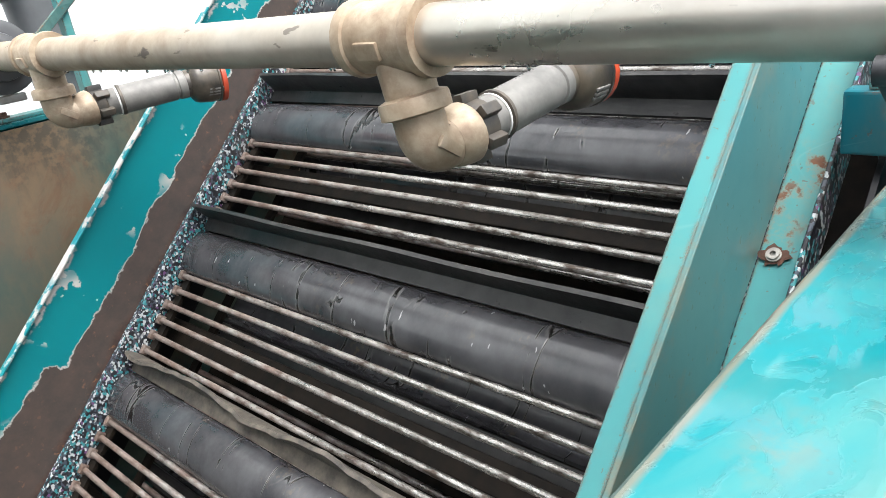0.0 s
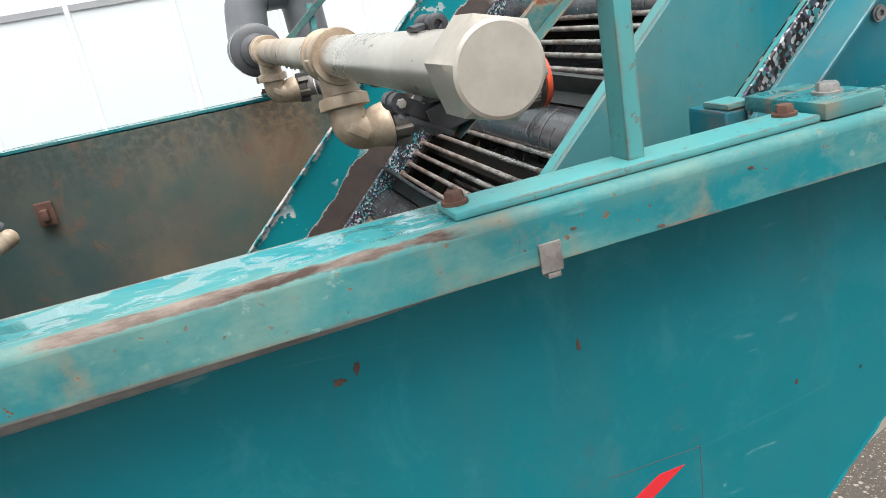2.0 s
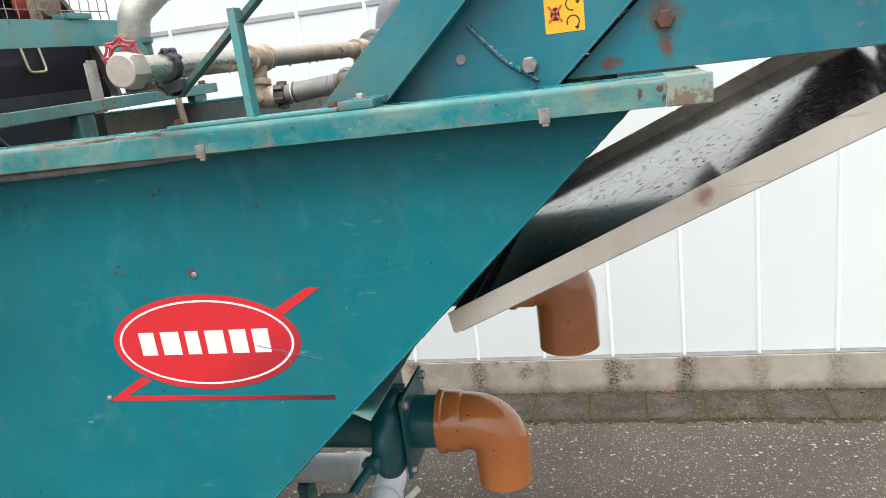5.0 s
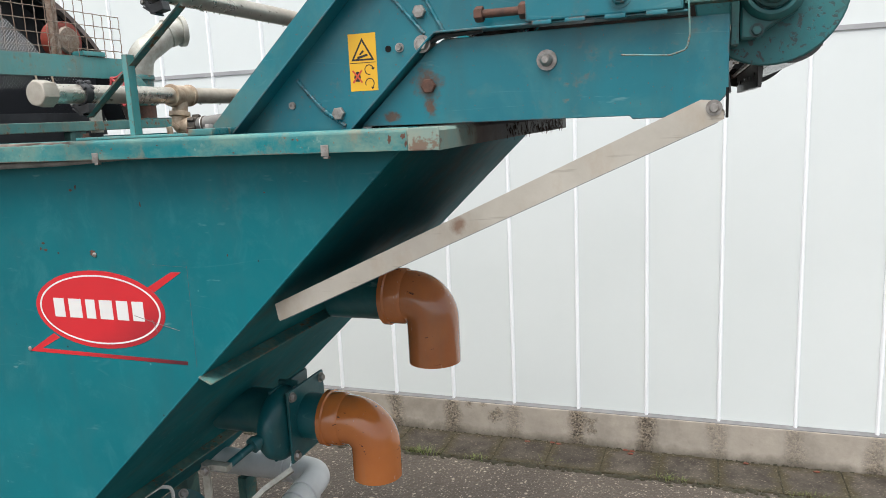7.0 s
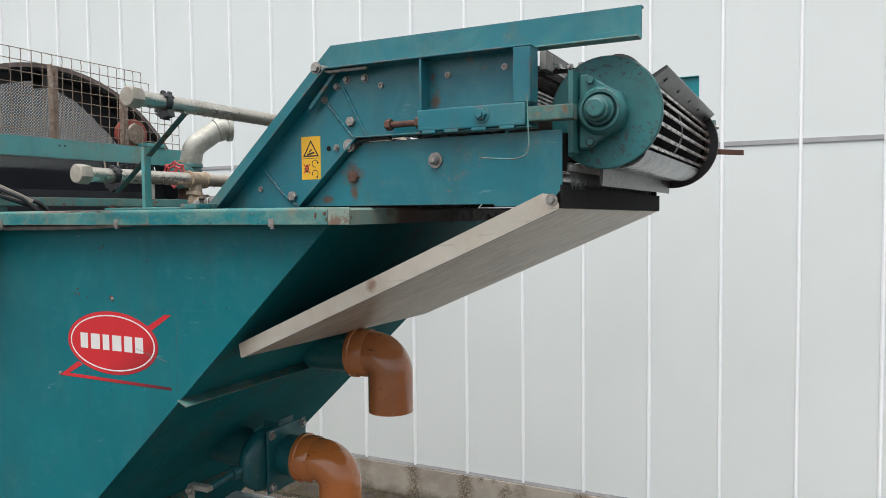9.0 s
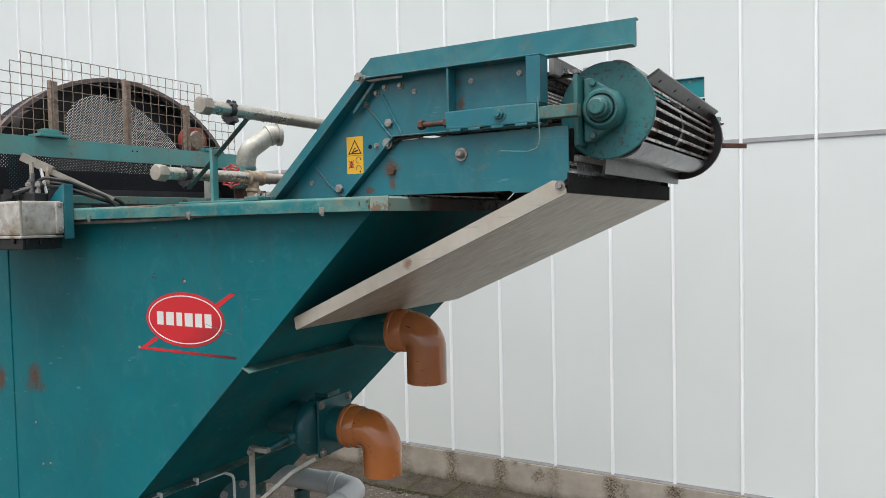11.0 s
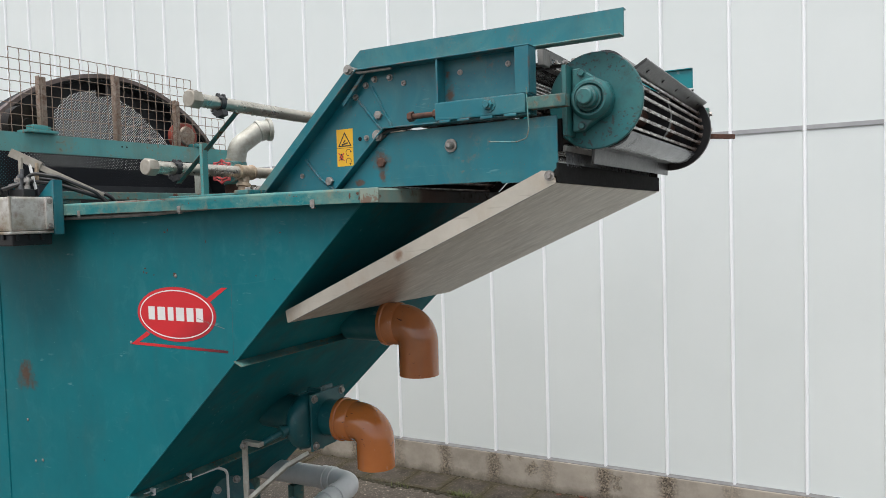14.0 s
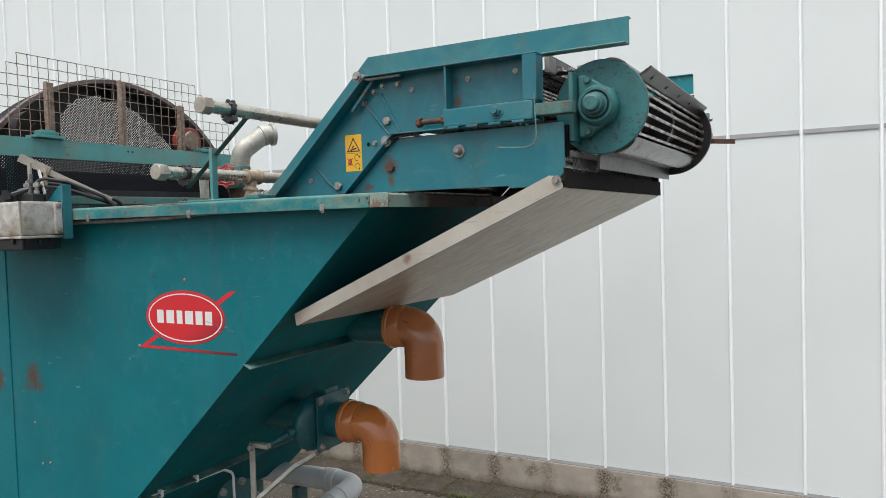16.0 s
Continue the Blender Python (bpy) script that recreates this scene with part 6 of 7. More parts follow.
part("reducer", lathe([(0, 0.024), (0.004, 0.034), (0.014, 0.036), (0.016, 0.05), (0.02, 0.055), (0.05, 0.055), (0.053, 0.051), (0.065, 0.049)], (0.375, 1.228, 1.969), (0, 1, 0), 30), DARK_HOSE, feed, "dark rubber reducer")
part("hose_clip", join(lathe([(0, 0.0563), (0.011, 0.0563)], (0.375, 1.256, 1.969), (0, 1, 0), 30), box(0.36, 0.40, 1.262, 1.276, 1.9, 1.912, 0.002)), ZINC, feed, "steel hose clip with wing screw")
feed_path = round_path([(0.375, 1.28, 1.969), (0.375, 1.42, 1.969), (0.395, 1.44, 2.10), (0.52, 1.46, 2.10), (0.54, 1.47, 1.72), (0.40, 1.48, 1.66), (-1.6, 1.5, 1.62), (-1.7, 1.5, GROUND)], 0.06, 7)
part("bend", ring_pipe(feed_path, 0.048, 0.005, 24), GREY_PVC, feed, "grey plastic bends")
for p, ax in (((0.46, 1.45, 2.10), (1, 0.15, 0)), ((0.54, 1.46, 1.95), (0, 0, 1)), ((0.375, 1.36, 1.969), (0, 1, 0))):
    part("socket", lathe([(-0.025, 0.05), (-0.023, 0.054), (0.023, 0.054), (0.025, 0.05)], p, ax, 28), GREY_PVC, feed)
bar2 = spray_bar(0.642, 2.160, -0.10, 1.42, (), "upper stained metal spray pipe across the conveyor")


def support(mirror):
    """Rim-bolted foot plate, upright and slanting arm that carries both pipes."""
    def Y(a, b):
        return (far(b), far(a)) if mirror else (a, b)

    label = "teal steel pipe bracket bolted to the tank rim"
    rack = thing("pipe_bracket", label, "bracket", (0.52, 2 * MID - 0.05 if mirror else 0.05, TOP), "pipe brackets")
    part("foot_plate", box(0.370, 0.676, *Y(0.037, 0.077), TOP + 0.0003, TOP + 0.0065, 0.0022), TEAL_FADED, rack, "faded teal foot strip")
    part("upright", box(0.5125, 0.5265, *Y(0.05, 0.0735), TOP + 0.006, 2.045, 0.0015), TEAL_FADED, rack)
    a = prism([(0.381, 1.928), (0.390, 1.916), (0.668, 2.130), (0.658, 2.143)], *Y(0.0738, 0.079), bevel=0.001)
    b = prism([(0.390, 1.916), (0.393, 1.919), (0.671, 2.133), (0.668, 2.130)], *Y(0.056, 0.0785), bevel=0.0005)
    part("arm", join(a, b), TEAL_OLD, rack, "slanting angle-iron arm")
    for x in (0.379, 0.662):
        part("bolt", hex_bolt((x, Y(0.060, 0.060)[0], TOP + 0.007), (0, 0, 1), 0.0125, 0.0085), RUST, rack, "rusty bolt head")
    part("bolt", hex_bolt((0.398, Y(0.0735, 0.0735)[0], 1.932), (0, 1 if mirror else -1, 0), 0.011, 0.008), RUST, rack)
    # hold-down tab of the conveyor beside it
    tab = thing("hold_down_tab", "teal welded tab bolting the conveyor to the rim", "bracket", (0.73, 2 * MID - 0.06 if mirror else 0.06, TOP), "hold-down tabs")
    part("plate", box(0.6775, 0.737, *Y(0.034, 0.125), TOP + 0.0005, TOP + 0.0145, 0.003), TEAL_RIM, tab)
    part("spacer", box(0.658, 0.683, *Y(0.1255, 0.178), TOP - 0.05, TOP + 0.004, 0.003), TEAL, tab)
    part("spacer_cap", box(0.661, 0.69, *Y(0.1255, 0.16), TOP + 0.0045, TOP + 0.010, 0.002), TEAL_FADED, tab)
    part("bolt", hex_bolt((0.709, Y(0.064, 0.064)[0], TOP + 0.0145), (0, 0, 1), 0.0155, 0.009), BOLT, tab)


support(False)
support(True)


# ---------- drain pipes below the tank end ----------
def drain_elbow(y, z, x_sock, x_drop, z_low, x_from, mat, label):
    ob = thing("drain_elbow", label, "drain pipe", (x_drop, y, z_low), "orange drain elbows")
    R = 0.077
    path = round_path([(x_sock, y, z), (x_drop, y, z), (x_drop, y, z_low)], 0.095, 10)
    part("bend", ring_pipe(path, R, 0.006, 36), mat, ob)
    part("socket", lathe([(0, R + 0.004), (0.002, R + 0.011), (0.016, R + 0.011), (0.02, R + 0.006), (0.06, R + 0.006), (0.068, R + 0.001)], (x_sock - 0.002, y, z), (1, 0, 0), 40), mat, ob, "orange push-fit socket rim")
    stub = thing("outlet_stub", "teal steel outlet stub on the tank end", "pipe stub", (x_from, y, z), "outlet stubs")
    part("pipe", lathe([(0, R - 0.004), (x_sock - x_from + 0.01, R - 0.004)], (x_from, y, z), (1, 0, 0), 36), TEAL_VALVE, stub)
    return stub


drain_elbow(0.69, 1.365, 0.818, 0.957, 1.171, 0.64, OLD_ORANGE, "browned orange plastic drain elbow under the chute")
drain_elbow(0.675, 0.962, 0.592, 0.752, 0.789, 0.2, ORANGE, "glossy orange plastic drain elbow below the slide valve")
valve = thing("slide_valve", "teal slide gate valve with lever linkage", "valve", (0.5, 0.675, 0.85))
VY, VZ = 0.675, 0.962
for x0, x1 in ((0.452, 0.462), (0.512, 0.522)):
    part("flange", box(x0, x1, VY - 0.11, VY + 0.11, VZ - 0.115, VZ + 0.115, 0.003), TEAL_VALVE, valve, "square valve flange")
for y in (-0.09, 0.09):
    for z in (-0.095, 0.095):
        part("bolt", hex_bolt((0.522, VY + y, VZ + z), (1, 0, 0), 0.022, 0.012), BOLT, valve)


def bonnet(scales):
    """D-shaped cast bowl, domed along x by the given (x, scale) slices."""
    rings = []
    for x, f in scales:
        arcs = [(VY - 0.075 - 0.115 * f * math.cos(radians(a)), VZ + 0.112 * f * math.sin(radians(a))) for a in range(-90, 91, 12)]
        rings.append([(x, VY - 0.02, VZ - 0.112 * f), *((x, y, z) for y, z in arcs), (x, VY - 0.02, VZ + 0.112 * f)])
    return solid(rings)


part("bonnet", bonnet([(0.446, 0.8), (0.45, 0.95), (0.458, 1.0), (0.482, 1.0), (0.492, 0.95), (0.5, 0.84), (0.506, 0.66), (0.509, 0.4)]), TEAL_VALVE, valve, "rounded teal gate bonnet")
part("bonnet_flange", box(0.44, 0.512, VY - 0.034, VY - 0.021, VZ - 0.125, VZ + 0.125, 0.003), TEAL_VALVE, valve)
for dz in (-0.1, -0.035, 0.035, 0.1):
    part("bonnet_bolt", hex_bolt((0.504, VY - 0.034, VZ + dz), (0, -1, 0), 0.014, 0.008), BOLT, valve)
part("spindle", lathe([(0, 0.018), (0.03, 0.018), (0.032, 0.024), (0.05, 0.024), (0.052, 0.012), (0.14, 0.012)], (0.462, VY - 0.165, VZ - 0.004), (-0.3, -1, -0.27), 16), TEAL_VALVE, valve)
part("lever", join(box(0.36, 0.384, VY - 0.335, VY - 0.327, 0.68, 0.935, 0.001), box(0.352, 0.44, VY - 0.326, VY - 0.300, 0.918, 0.935, 0.001)), DULL_ZINC, valve, "pale flat-bar lever")
part("link_bar", tube([(0.372, VY - 0.338, 0.70), (0.50, VY - 0.24, 0.83), (0.56, VY - 0.18, 0.87)], 0.011, 4), DULL_ZINC, valve)
for x, y, z in ((0.372, VY - 0.336, 0.92), (0.372, VY - 0.34, 0.70)):
    part("pin", hex_bolt((x, y, z), (0, -1, 0), 0.02, 0.012), BOLT, valve)

low = thing("grey_waste_pipe", "light grey plastic waste pipe with bends low behind the tank", "pipe", (0.1, 1.1, GROUND))
path = round_path([(-1.2, 1.22, 0.44), (0.13, 1.22, 0.46), (0.235, 1.20, 0.46), (0.245, 0.86, 0.43)], 0.1, 8)
part("run", ring_pipe(path, 0.055, 0.005, 28), LIGHT_PVC, low)
for p, ax in (((0.06, 1.22, 0.459), (1, 0, 0.015)), ((0.10, 1.22, 0.46), (1, 0, 0.015)), ((0.241, 1.06, 0.447), (0, -1, -0.09)), ((0.244, 0.99, 0.441), (0, -1, -0.09))):
    part("coupling", lathe([(-0.02, 0.056), (-0.018, 0.0605), (0.012, 0.0605), (0.014, 0.056)], p, ax, 28), LIGHT_PVC, low)
part("foot", box(-0.16, -0.12, 1.18, 1.26, GROUND, 0.40, 0.003), TEAL_OLD, low)
pump = thing("lower_outlet", "teal flanged lower outlet pipe under the tank", "pipe", (0.2, 0.75, 0.4))
part("pipe", lathe([(0, 0.058), (0.33, 0.058)], (0.244, 0.88, 0.432), (-0.35, -1, 0), 28), TEAL, pump)
part("flange", lathe([(0, 0.1), (0.016, 0.1)], (0.222, 0.80, 0.432), (-0.35, -1, 0), 32), TEAL_VALVE, pump)
part("flange", lathe([(0, 0.095), (0.016, 0.095)], (0.02, 0.62, 0.56), (0.7, -0.5, 0.5), 32), TEAL_VALVE, pump)
for k in range(4):
    a = radians(45 + 90 * k)
    part("bolt", hex_bolt((0.222 - 0.1 * 0 + 0.075 * math.cos(a), 0.783 - 0.02 * math.cos(a), 0.432 + 0.078 * math.sin(a)), (-0.35, -1, 0), 0.022, 0.012), BOLT, pump)
for k in range(5):
    a = radians(72 * k + 20)
    f = Vector((0.7, -0.5, 0.5)).normalized()
    u = f.orthogonal().normalized()
    part("bolt", hex_bolt(Vector((0.02, 0.62, 0.56)) + f * 0.016 + (u * math.cos(a) + f.cross(u) * math.sin(a)) * 0.078, f, 0.022, 0.012), BOLT, pump)
part("cable", tube(round_path([(-0.1, 0.10, 0.63), (-0.02, 0.105, 0.70), (0.03, 0.13, 0.742), (0.035, 0.52, 0.73), (0.035, 0.575, 0.70), (0.035, 0.577, 0.45)], 0.04, 5), 0.006, 8), LIGHT_PVC, pump, "light grey cable clipped under the stiffener")
for y in (0.18, 0.36):
    part("cable_clip", box(0.024, 0.046, y, y + 0.012, 0.728, 0.756, 0.002), LIGHT_PVC, pump)

# ---------- washing drum and its guard ----------
DX = -0.66
drum = thing("washing_drum", "dark perforated washing drum behind a wire guard", "drum", (DX - 0.2, DY, DZ - DR))


def arc(x0, x1, r0, r1, a0=16, a1=160, n=48):
    """Curved plate of the drum between two angles, clear of the tank rims."""
    rings = []
    for i in range(n + 1):
        a = radians(a0 + (a1 - a0) * i / n)
        c, s = math.cos(a), math.sin(a)
        rings.append([(x, DY + r * c, DZ + r * s) for x, r in ((x0, r0), (x1, r0), (x1, r1), (x0, r1))])
    return solid(rings)


part("shell", arc(DX - 0.13, DX - 0.03, DR - 0.012, DR - 0.009), PERFORATED, drum, "perforated dark drum sheet")
part("hoop", arc(DX - 0.03, DX, DR - 0.014, DR + 0.004), HOOP, drum, "brown steel drum hoop")
# added arc; the drum's inner shade is put into its colour
part("shade_arc", arc(DX - 0.13, DX - 0.032, DR - 0.022, DR - 0.016), NIGHT, drum, "near-black arc shading the drum's inside")
# added plate, stops daylight behind the lower splash sheet
part("light_stop", box(DX - 0.14, DX - 0.134, -0.12, 1.36, 1.87, 2.058, 0), NIGHT, drum, "dark plate blocking daylight below the beam")
OUTLINE = ((0.41, 2.31), (0.47, 2.395), (0.62, 2.44), (0.74, 2.42), (0.86, 2.37), (0.96, 2.295), (1.06, 2.21))  # upper edge of the lit screen


def crown(y):
    return DZ + math.sqrt((DR - 0.010) ** 2 - (y - DY) ** 2)


def end_plate():
    """Dark plate in place of the drum's shaded depth, open where the screen shows the daylight behind it."""
    def strip(y0, y1, low):
        ys = np.linspace(y0, y1, 16)
        return solid([[(DX - 0.14, y, low(y)), (DX - 0.134, y, low(y)), (DX - 0.134, y, crown(y)), (DX - 0.14, y, crown(y))] for y in ys])

    return join(strip(0.0, 0.41, lambda y: 2.139), strip(0.41, 1.06, lambda y: float(np.interp(y, *zip(*OUTLINE)))), strip(1.06, 1.27, lambda y: 2.139))


part("back_plate", end_plate(), NIGHT, drum, "dark plate standing in for the drum's depth")
part("drum_screen", prism(OUTLINE + ((1.06, 2.13), (0.41, 2.13)), DX - 0.1395, DX - 0.1385, "x", 0), SCREEN, drum, "grey perforated screen with daylight behind it")
for k in range(3):
    a = radians(50 + 40 * k)
    part("lifter", turned(box(DX - 0.125, DX - 0.05, -0.012, 0.012, -0.03, 0.03, 0.004), Matrix.Translation((0, DY + (DR - 0.056) * math.cos(a), DZ + (DR - 0.056) * math.sin(a))) @ Matrix.Rotation(a - math.pi / 2, 4, "X")), BLACK, drum)
roller = thing("support_roller", "dull red support roller behind the drum guard", "roller", (-0.56, 0.95, 2.15))
part("tyre", lathe([(-0.03, 0.055), (-0.028, 0.068), (0.028, 0.068), (0.03, 0.055)], (-0.56, 0.945, 2.222), (1, 0, 0), 28), OLD_RED, roller, "dull red rubber tyre")
part("hub", lathe([(0.03, 0.05), (0.04, 0.045)], (-0.56, 0.945, 2.222), (1, 0, 0), 20), POST, roller)
part("block", box(-0.53, -0.47, 0.95, 1.06, 2.163, 2.182, 0.004), TEAL_FADED, roller)
roller2 = thing("support_roller", "dark support roller behind the drum guard", "roller", (-0.56, 0.12, 2.15))
part("tyre", lathe([(-0.03, 0.06), (-0.028, 0.082), (0.028, 0.082), (0.032, 0.06), (0.032, 0.03), (0.045, 0.028)], (-0.56, 0.12, 2.2), (1, 0, 0), 28), DARK_STEEL, roller2)
part("block", join(box(-0.53, -0.45, 0.07, 0.2, 2.163, 2.176, 0.003), box(-0.52, -0.465, 0.1, 0.165, 2.1762, 2.198, 0.006), lathe([(0, 0.012), (0.02, 0.011)], (-0.5, 0.185, 2.176), (0, 0, 1), 12)), TEAL_FADED, roller2, "teal bearing block")
beam = thing("cross_beam", "teal steel cross beam in front of the drum", "beam", (-0.48, MID, 2.06))
part("web", box(-0.485, -0.477, -0.14, 1.21, 2.083, 2.162, 0.002), TEAL_CHALK, beam, "chalky scuffed teal beam web")
part("flange", box(-0.53, -0.486, -0.14, 1.21, 2.151, 2.158, 0.001), TEAL, beam)
part("post", box(-0.59, -0.532, 0.02, 0.08, TOP + 0.0005, 2.1505, 0.003), TEAL, beam)
part("stay", box(DX - 0.133, -0.531, 1.0, 1.03, 2.1, 2.13, 0.003), TEAL, beam)
# flat black discs drawn as two shaded holes in the web
for y in (0.52, 0.545):
    part("bolt_hole_disc", lathe([(0, 0.004), (0.001, 0.004)], (-0.4768, y, 2.135), (1, 0, 0), 12), MATTE, beam, "black disc in place of an open bolt hole")
guard = thing("wire_guard", "rusty welded wire mesh guard in front of the drum", "guard", (-0.47, 0.55, 2.15))
GX = -0.474


def wires():
    """Crimped wires at 43 mm, stepped down at both ends."""
    pitch, bms = 0.0436, []
    for i in range(-3, 27):
        y = 0.018 + i * pitch
        top = 2.493 if 0 <= i <= 21 else (2.4495 if i in (-1, 22) else (2.406 if i < 0 else 2.319))
        n = round((top - 2.159) / pitch * 4)
        pts = [(GX + 0.0012 * math.sin(k * math.pi / 2), y + 0.0005 * math.sin(k * math.pi / 2 + i), 2.159 + (top - 2.159) * k / n) for k in range(n + 1)]
        bms.append(tube(pts, 0.0017, 5))
    for j in range(8):
        z = 2.493 - j * pitch
        y0, y1 = (0.018 if j == 0 else (-0.026 if j == 1 else -0.12)), (0.936 if j == 0 else (0.98 if j < 4 else 1.155))
        pts = [(GX + 0.0016 * math.cos(k * math.pi / 2), y0 + (y1 - y0) * k / 90, z + 0.0004 * math.sin(k * 1.3 + j)) for k in range(91)]
        bms.append(tube(pts, 0.0017, 5))
    return join(*bms)


tagged(part("wire_mesh", wires(), POST, guard, smooth=60), kind="stuff")
for y, z in ((0.16, 2.40), (0.515, 2.458), (0.855, 2.385)):
    part("post", join(box(GX - 0.03, GX - 0.026, y - 0.018, y + 0.026, 2.1585, z, 0.001), box(GX - 0.025, GX - 0.005, y - 0.018, y - 0.014, 2.1585, z, 0.001)), POST, guard, "rusty angle-iron post")

# ---------- valve, zinc bend and cross members over the tank ----------
cross = thing("cross_member", "dirty teal cross bar over the tank", "beam", (-0.33, MID, TOP))
part("bar", box(-0.35, -0.31, 0.10, 1.46, 1.888, 1.921, 0.003), TEAL_MUDDY, cross)
for y in (0.11, 1.3):
    part("foot", box(-0.345, -0.315, y, y + 0.08, TOP + 0.0005, 1.8875, 0.003), TEAL_OLD, cross)
part("leg", box(-0.345, -0.315, 0.69, 0.76, 1.60, 1.8875, 0.003), TEAL_OLD, cross)
part("strut", turned(box(-0.006, 0.006, -0.012, 0.012, -0.1, 0.02, 0.002), Matrix.Translation((-0.3, 1.17, 1.87)) @ Matrix.Rotation(radians(8), 4, "X")), FITTING, cross)
part("strap", box(-0.372, -0.365, 0.838, 0.86, 1.88, 2.026, 0.002), DULL_ZINC, cross, "pale grey flat strap")
part("strap", box(-0.392, -0.384, 0.876, 0.914, 1.88, 2.034, 0.002), DULL_ZINC, cross, "pale grey flat strap")
part("end_bolt", hex_bolt((-0.33, 1.39, 1.921), (0, 0, 1), 0.024, 0.014), RUST, cross)
part("splash_sheet", box(-0.46, -0.457, 0.0, 0.98, 1.955, 2.082, 0), PERFORATED_FLAT, cross, "dark perforated splash sheet")
part("splash_sheet", box(-0.46, -0.457, -0.135, -0.0005, 1.9, 2.082, 0), PERFORATED_FLAT, cross, "dark perforated splash sheet")
part("splash_flap", box(-0.46, -0.452, 0.10, 0.98, 1.62, 1.9545, 0.001), NIGHT, cross, "black rubber splash flap")
part("slot_handle", tube(round_path([(-0.456, 0.712, 2.082), (-0.446, 0.714, 2.016), (-0.446, 0.78, 2.016), (-0.456, 0.78, 2.082)], 0.012, 4), 0.0035, 8), FITTING, cross)

gv = thing("gate_valve", "green gate valve with a red handwheel", "valve", (-0.42, 1.12, TOP))
GV = Vector((-0.40, 1.14, 2.035))
part("saddle", box(-0.465, -0.312, GV.y - 0.07, GV.y + 0.07, 1.9215, 1.9265, 0.002), TEAL_OLD, gv)
part("riser", lathe([(0, 0.055), (0.053, 0.055)], (GV.x, GV.y, 1.927), (0, 0, 1), 28), RUST, gv, "rusty riser pipe")
part("body", join(lathe([(-0.06, 0.058), (-0.052, 0.062), (-0.04, 0.062), (-0.038, 0.056), (0.038, 0.056), (0.04, 0.062), (0.052, 0.062), (0.06, 0.058)], GV, (0, 0, 1), 28),
     lathe([(0.04, 0.05), (0.075, 0.05), (0.078, 0.06), (0.09, 0.06), (0.095, 0.03)], GV, (0.35, -1, 0), 28)), TEAL_OLD, gv, "green valve body")
wa = Vector((0.35, -1, 0.0)).normalized()
hub = GV + wa * 0.15
part("stem", lathe([(0.09, 0.012), (0.155, 0.010)], GV, wa, 14), TEAL_OLD, gv)
s1 = wa.orthogonal().normalized()
s2 = wa.cross(s1)


def on_wheel(a, radius):
    return hub + (s1 * math.cos(a) + s2 * math.sin(a)) * radius


turn = [2 * math.pi * i / 96 for i in range(97)]
wheel = part("handwheel", tube([on_wheel(a, 0.049 + 0.012 * (1 - abs(math.sin(4 * a))) ** 1.3) for a in turn], 0.0042, 8), WHEEL_RED, gv, "faded red scalloped handwheel")
part("inner_ring", tube([on_wheel(a, 0.036) for a in turn], 0.005, 8), WHEEL_RED, wheel)
for k in range(8):
    a = 2 * math.pi * k / 8
    part("spoke", tube([on_wheel(a, 0.034), on_wheel(a, 0.047), on_wheel(a, 0.06)], 0.0045, 8, [0.0045, 0.0055, 0.004]), WHEEL_RED, wheel)
for k in range(4):
    a = radians(22 + 90 * k)
    d = s1 * math.cos(a) + s2 * math.sin(a)
    m = Matrix((d, wa.cross(d), wa)).transposed().to_4x4()
    m.translation = hub
    part("web", turned(prism([(0.010, -0.009), (0.024, -0.0065), (0.035, -0.008), (0.035, 0.008), (0.024, 0.0065), (0.010, 0.009)], -0.003, 0.003, "z", 0.001), m), WHEEL_RED, wheel)
part("hub", lathe([(-0.008, 0.016), (0.006, 0.016), (0.007, 0.011), (0.001, 0.010)], hub, wa, 18), WHEEL_RED, wheel)
part("hub_nut", hex_bolt(hub + wa * 0.002, wa, 0.014, 0.009, False), RUST, wheel)

zb = thing("galvanised_bend", "galvanised steel pipe bend on the valve", "pipe", (-0.42, 1.13, 2.09))
zpath = round_path([(GV.x + 0.01, GV.y, 2.095), (GV.x + 0.025, GV.y, 2.17), (GV.x + 0.09, GV.y + 0.10, 2.26), (GV.x + 0.12, GV.y + 0.15, 2.265)], 0.08, 8)
part("bend", ring_pipe(zpath, 0.05, 0.004, 30), DULL_ZINC, zb)
part("collar", lathe([(-0.012, 0.051), (-0.01, 0.056), (0.01, 0.056), (0.012, 0.051)], zpath[-6], zpath[-5] - zpath[-7], 28), DULL_ZINC, zb)
part("collar", lathe([(-0.02, 0.05), (-0.018, 0.06), (0.0, 0.06), (0.004, 0.05)], zpath[-1], zpath[-1] - zpath[-2], 28), DULL_ZINC, zb)
part("collar", lathe([(0, 0.05), (0.002, 0.054), (0.012, 0.054), (0.014, 0.05)], (GV.x, GV.y, 2.095), (0, 0, 1), 28), FITTING, zb)

nozzle_lug = thing("pipe_stub", "beige pipe stub with a grey hose inside the tank", "pipe", (-0.15, 1.0, 1.75))
part("stub", tube([(-0.19, 0.80, 1.742), (-0.13, 0.98, 1.752)], 0.016, 18), FITTING, nozzle_lug)
part("cock", join(lathe([(0, 0.010), (0.02, 0.010), (0.021, 0.015), (0.036, 0.015), (0.037, 0.008), (0.056, 0.008)], (-0.145, 0.935, 1.76), (0, 0, 1), 12), lathe([(0, 0.008), (0.03, 0.008), (0.031, 0.011), (0.04, 0.011)], (-0.145, 0.935, 1.79), (-0.9, -0.2, 0.1), 12)), FITTING, nozzle_lug, "stained brass cock")
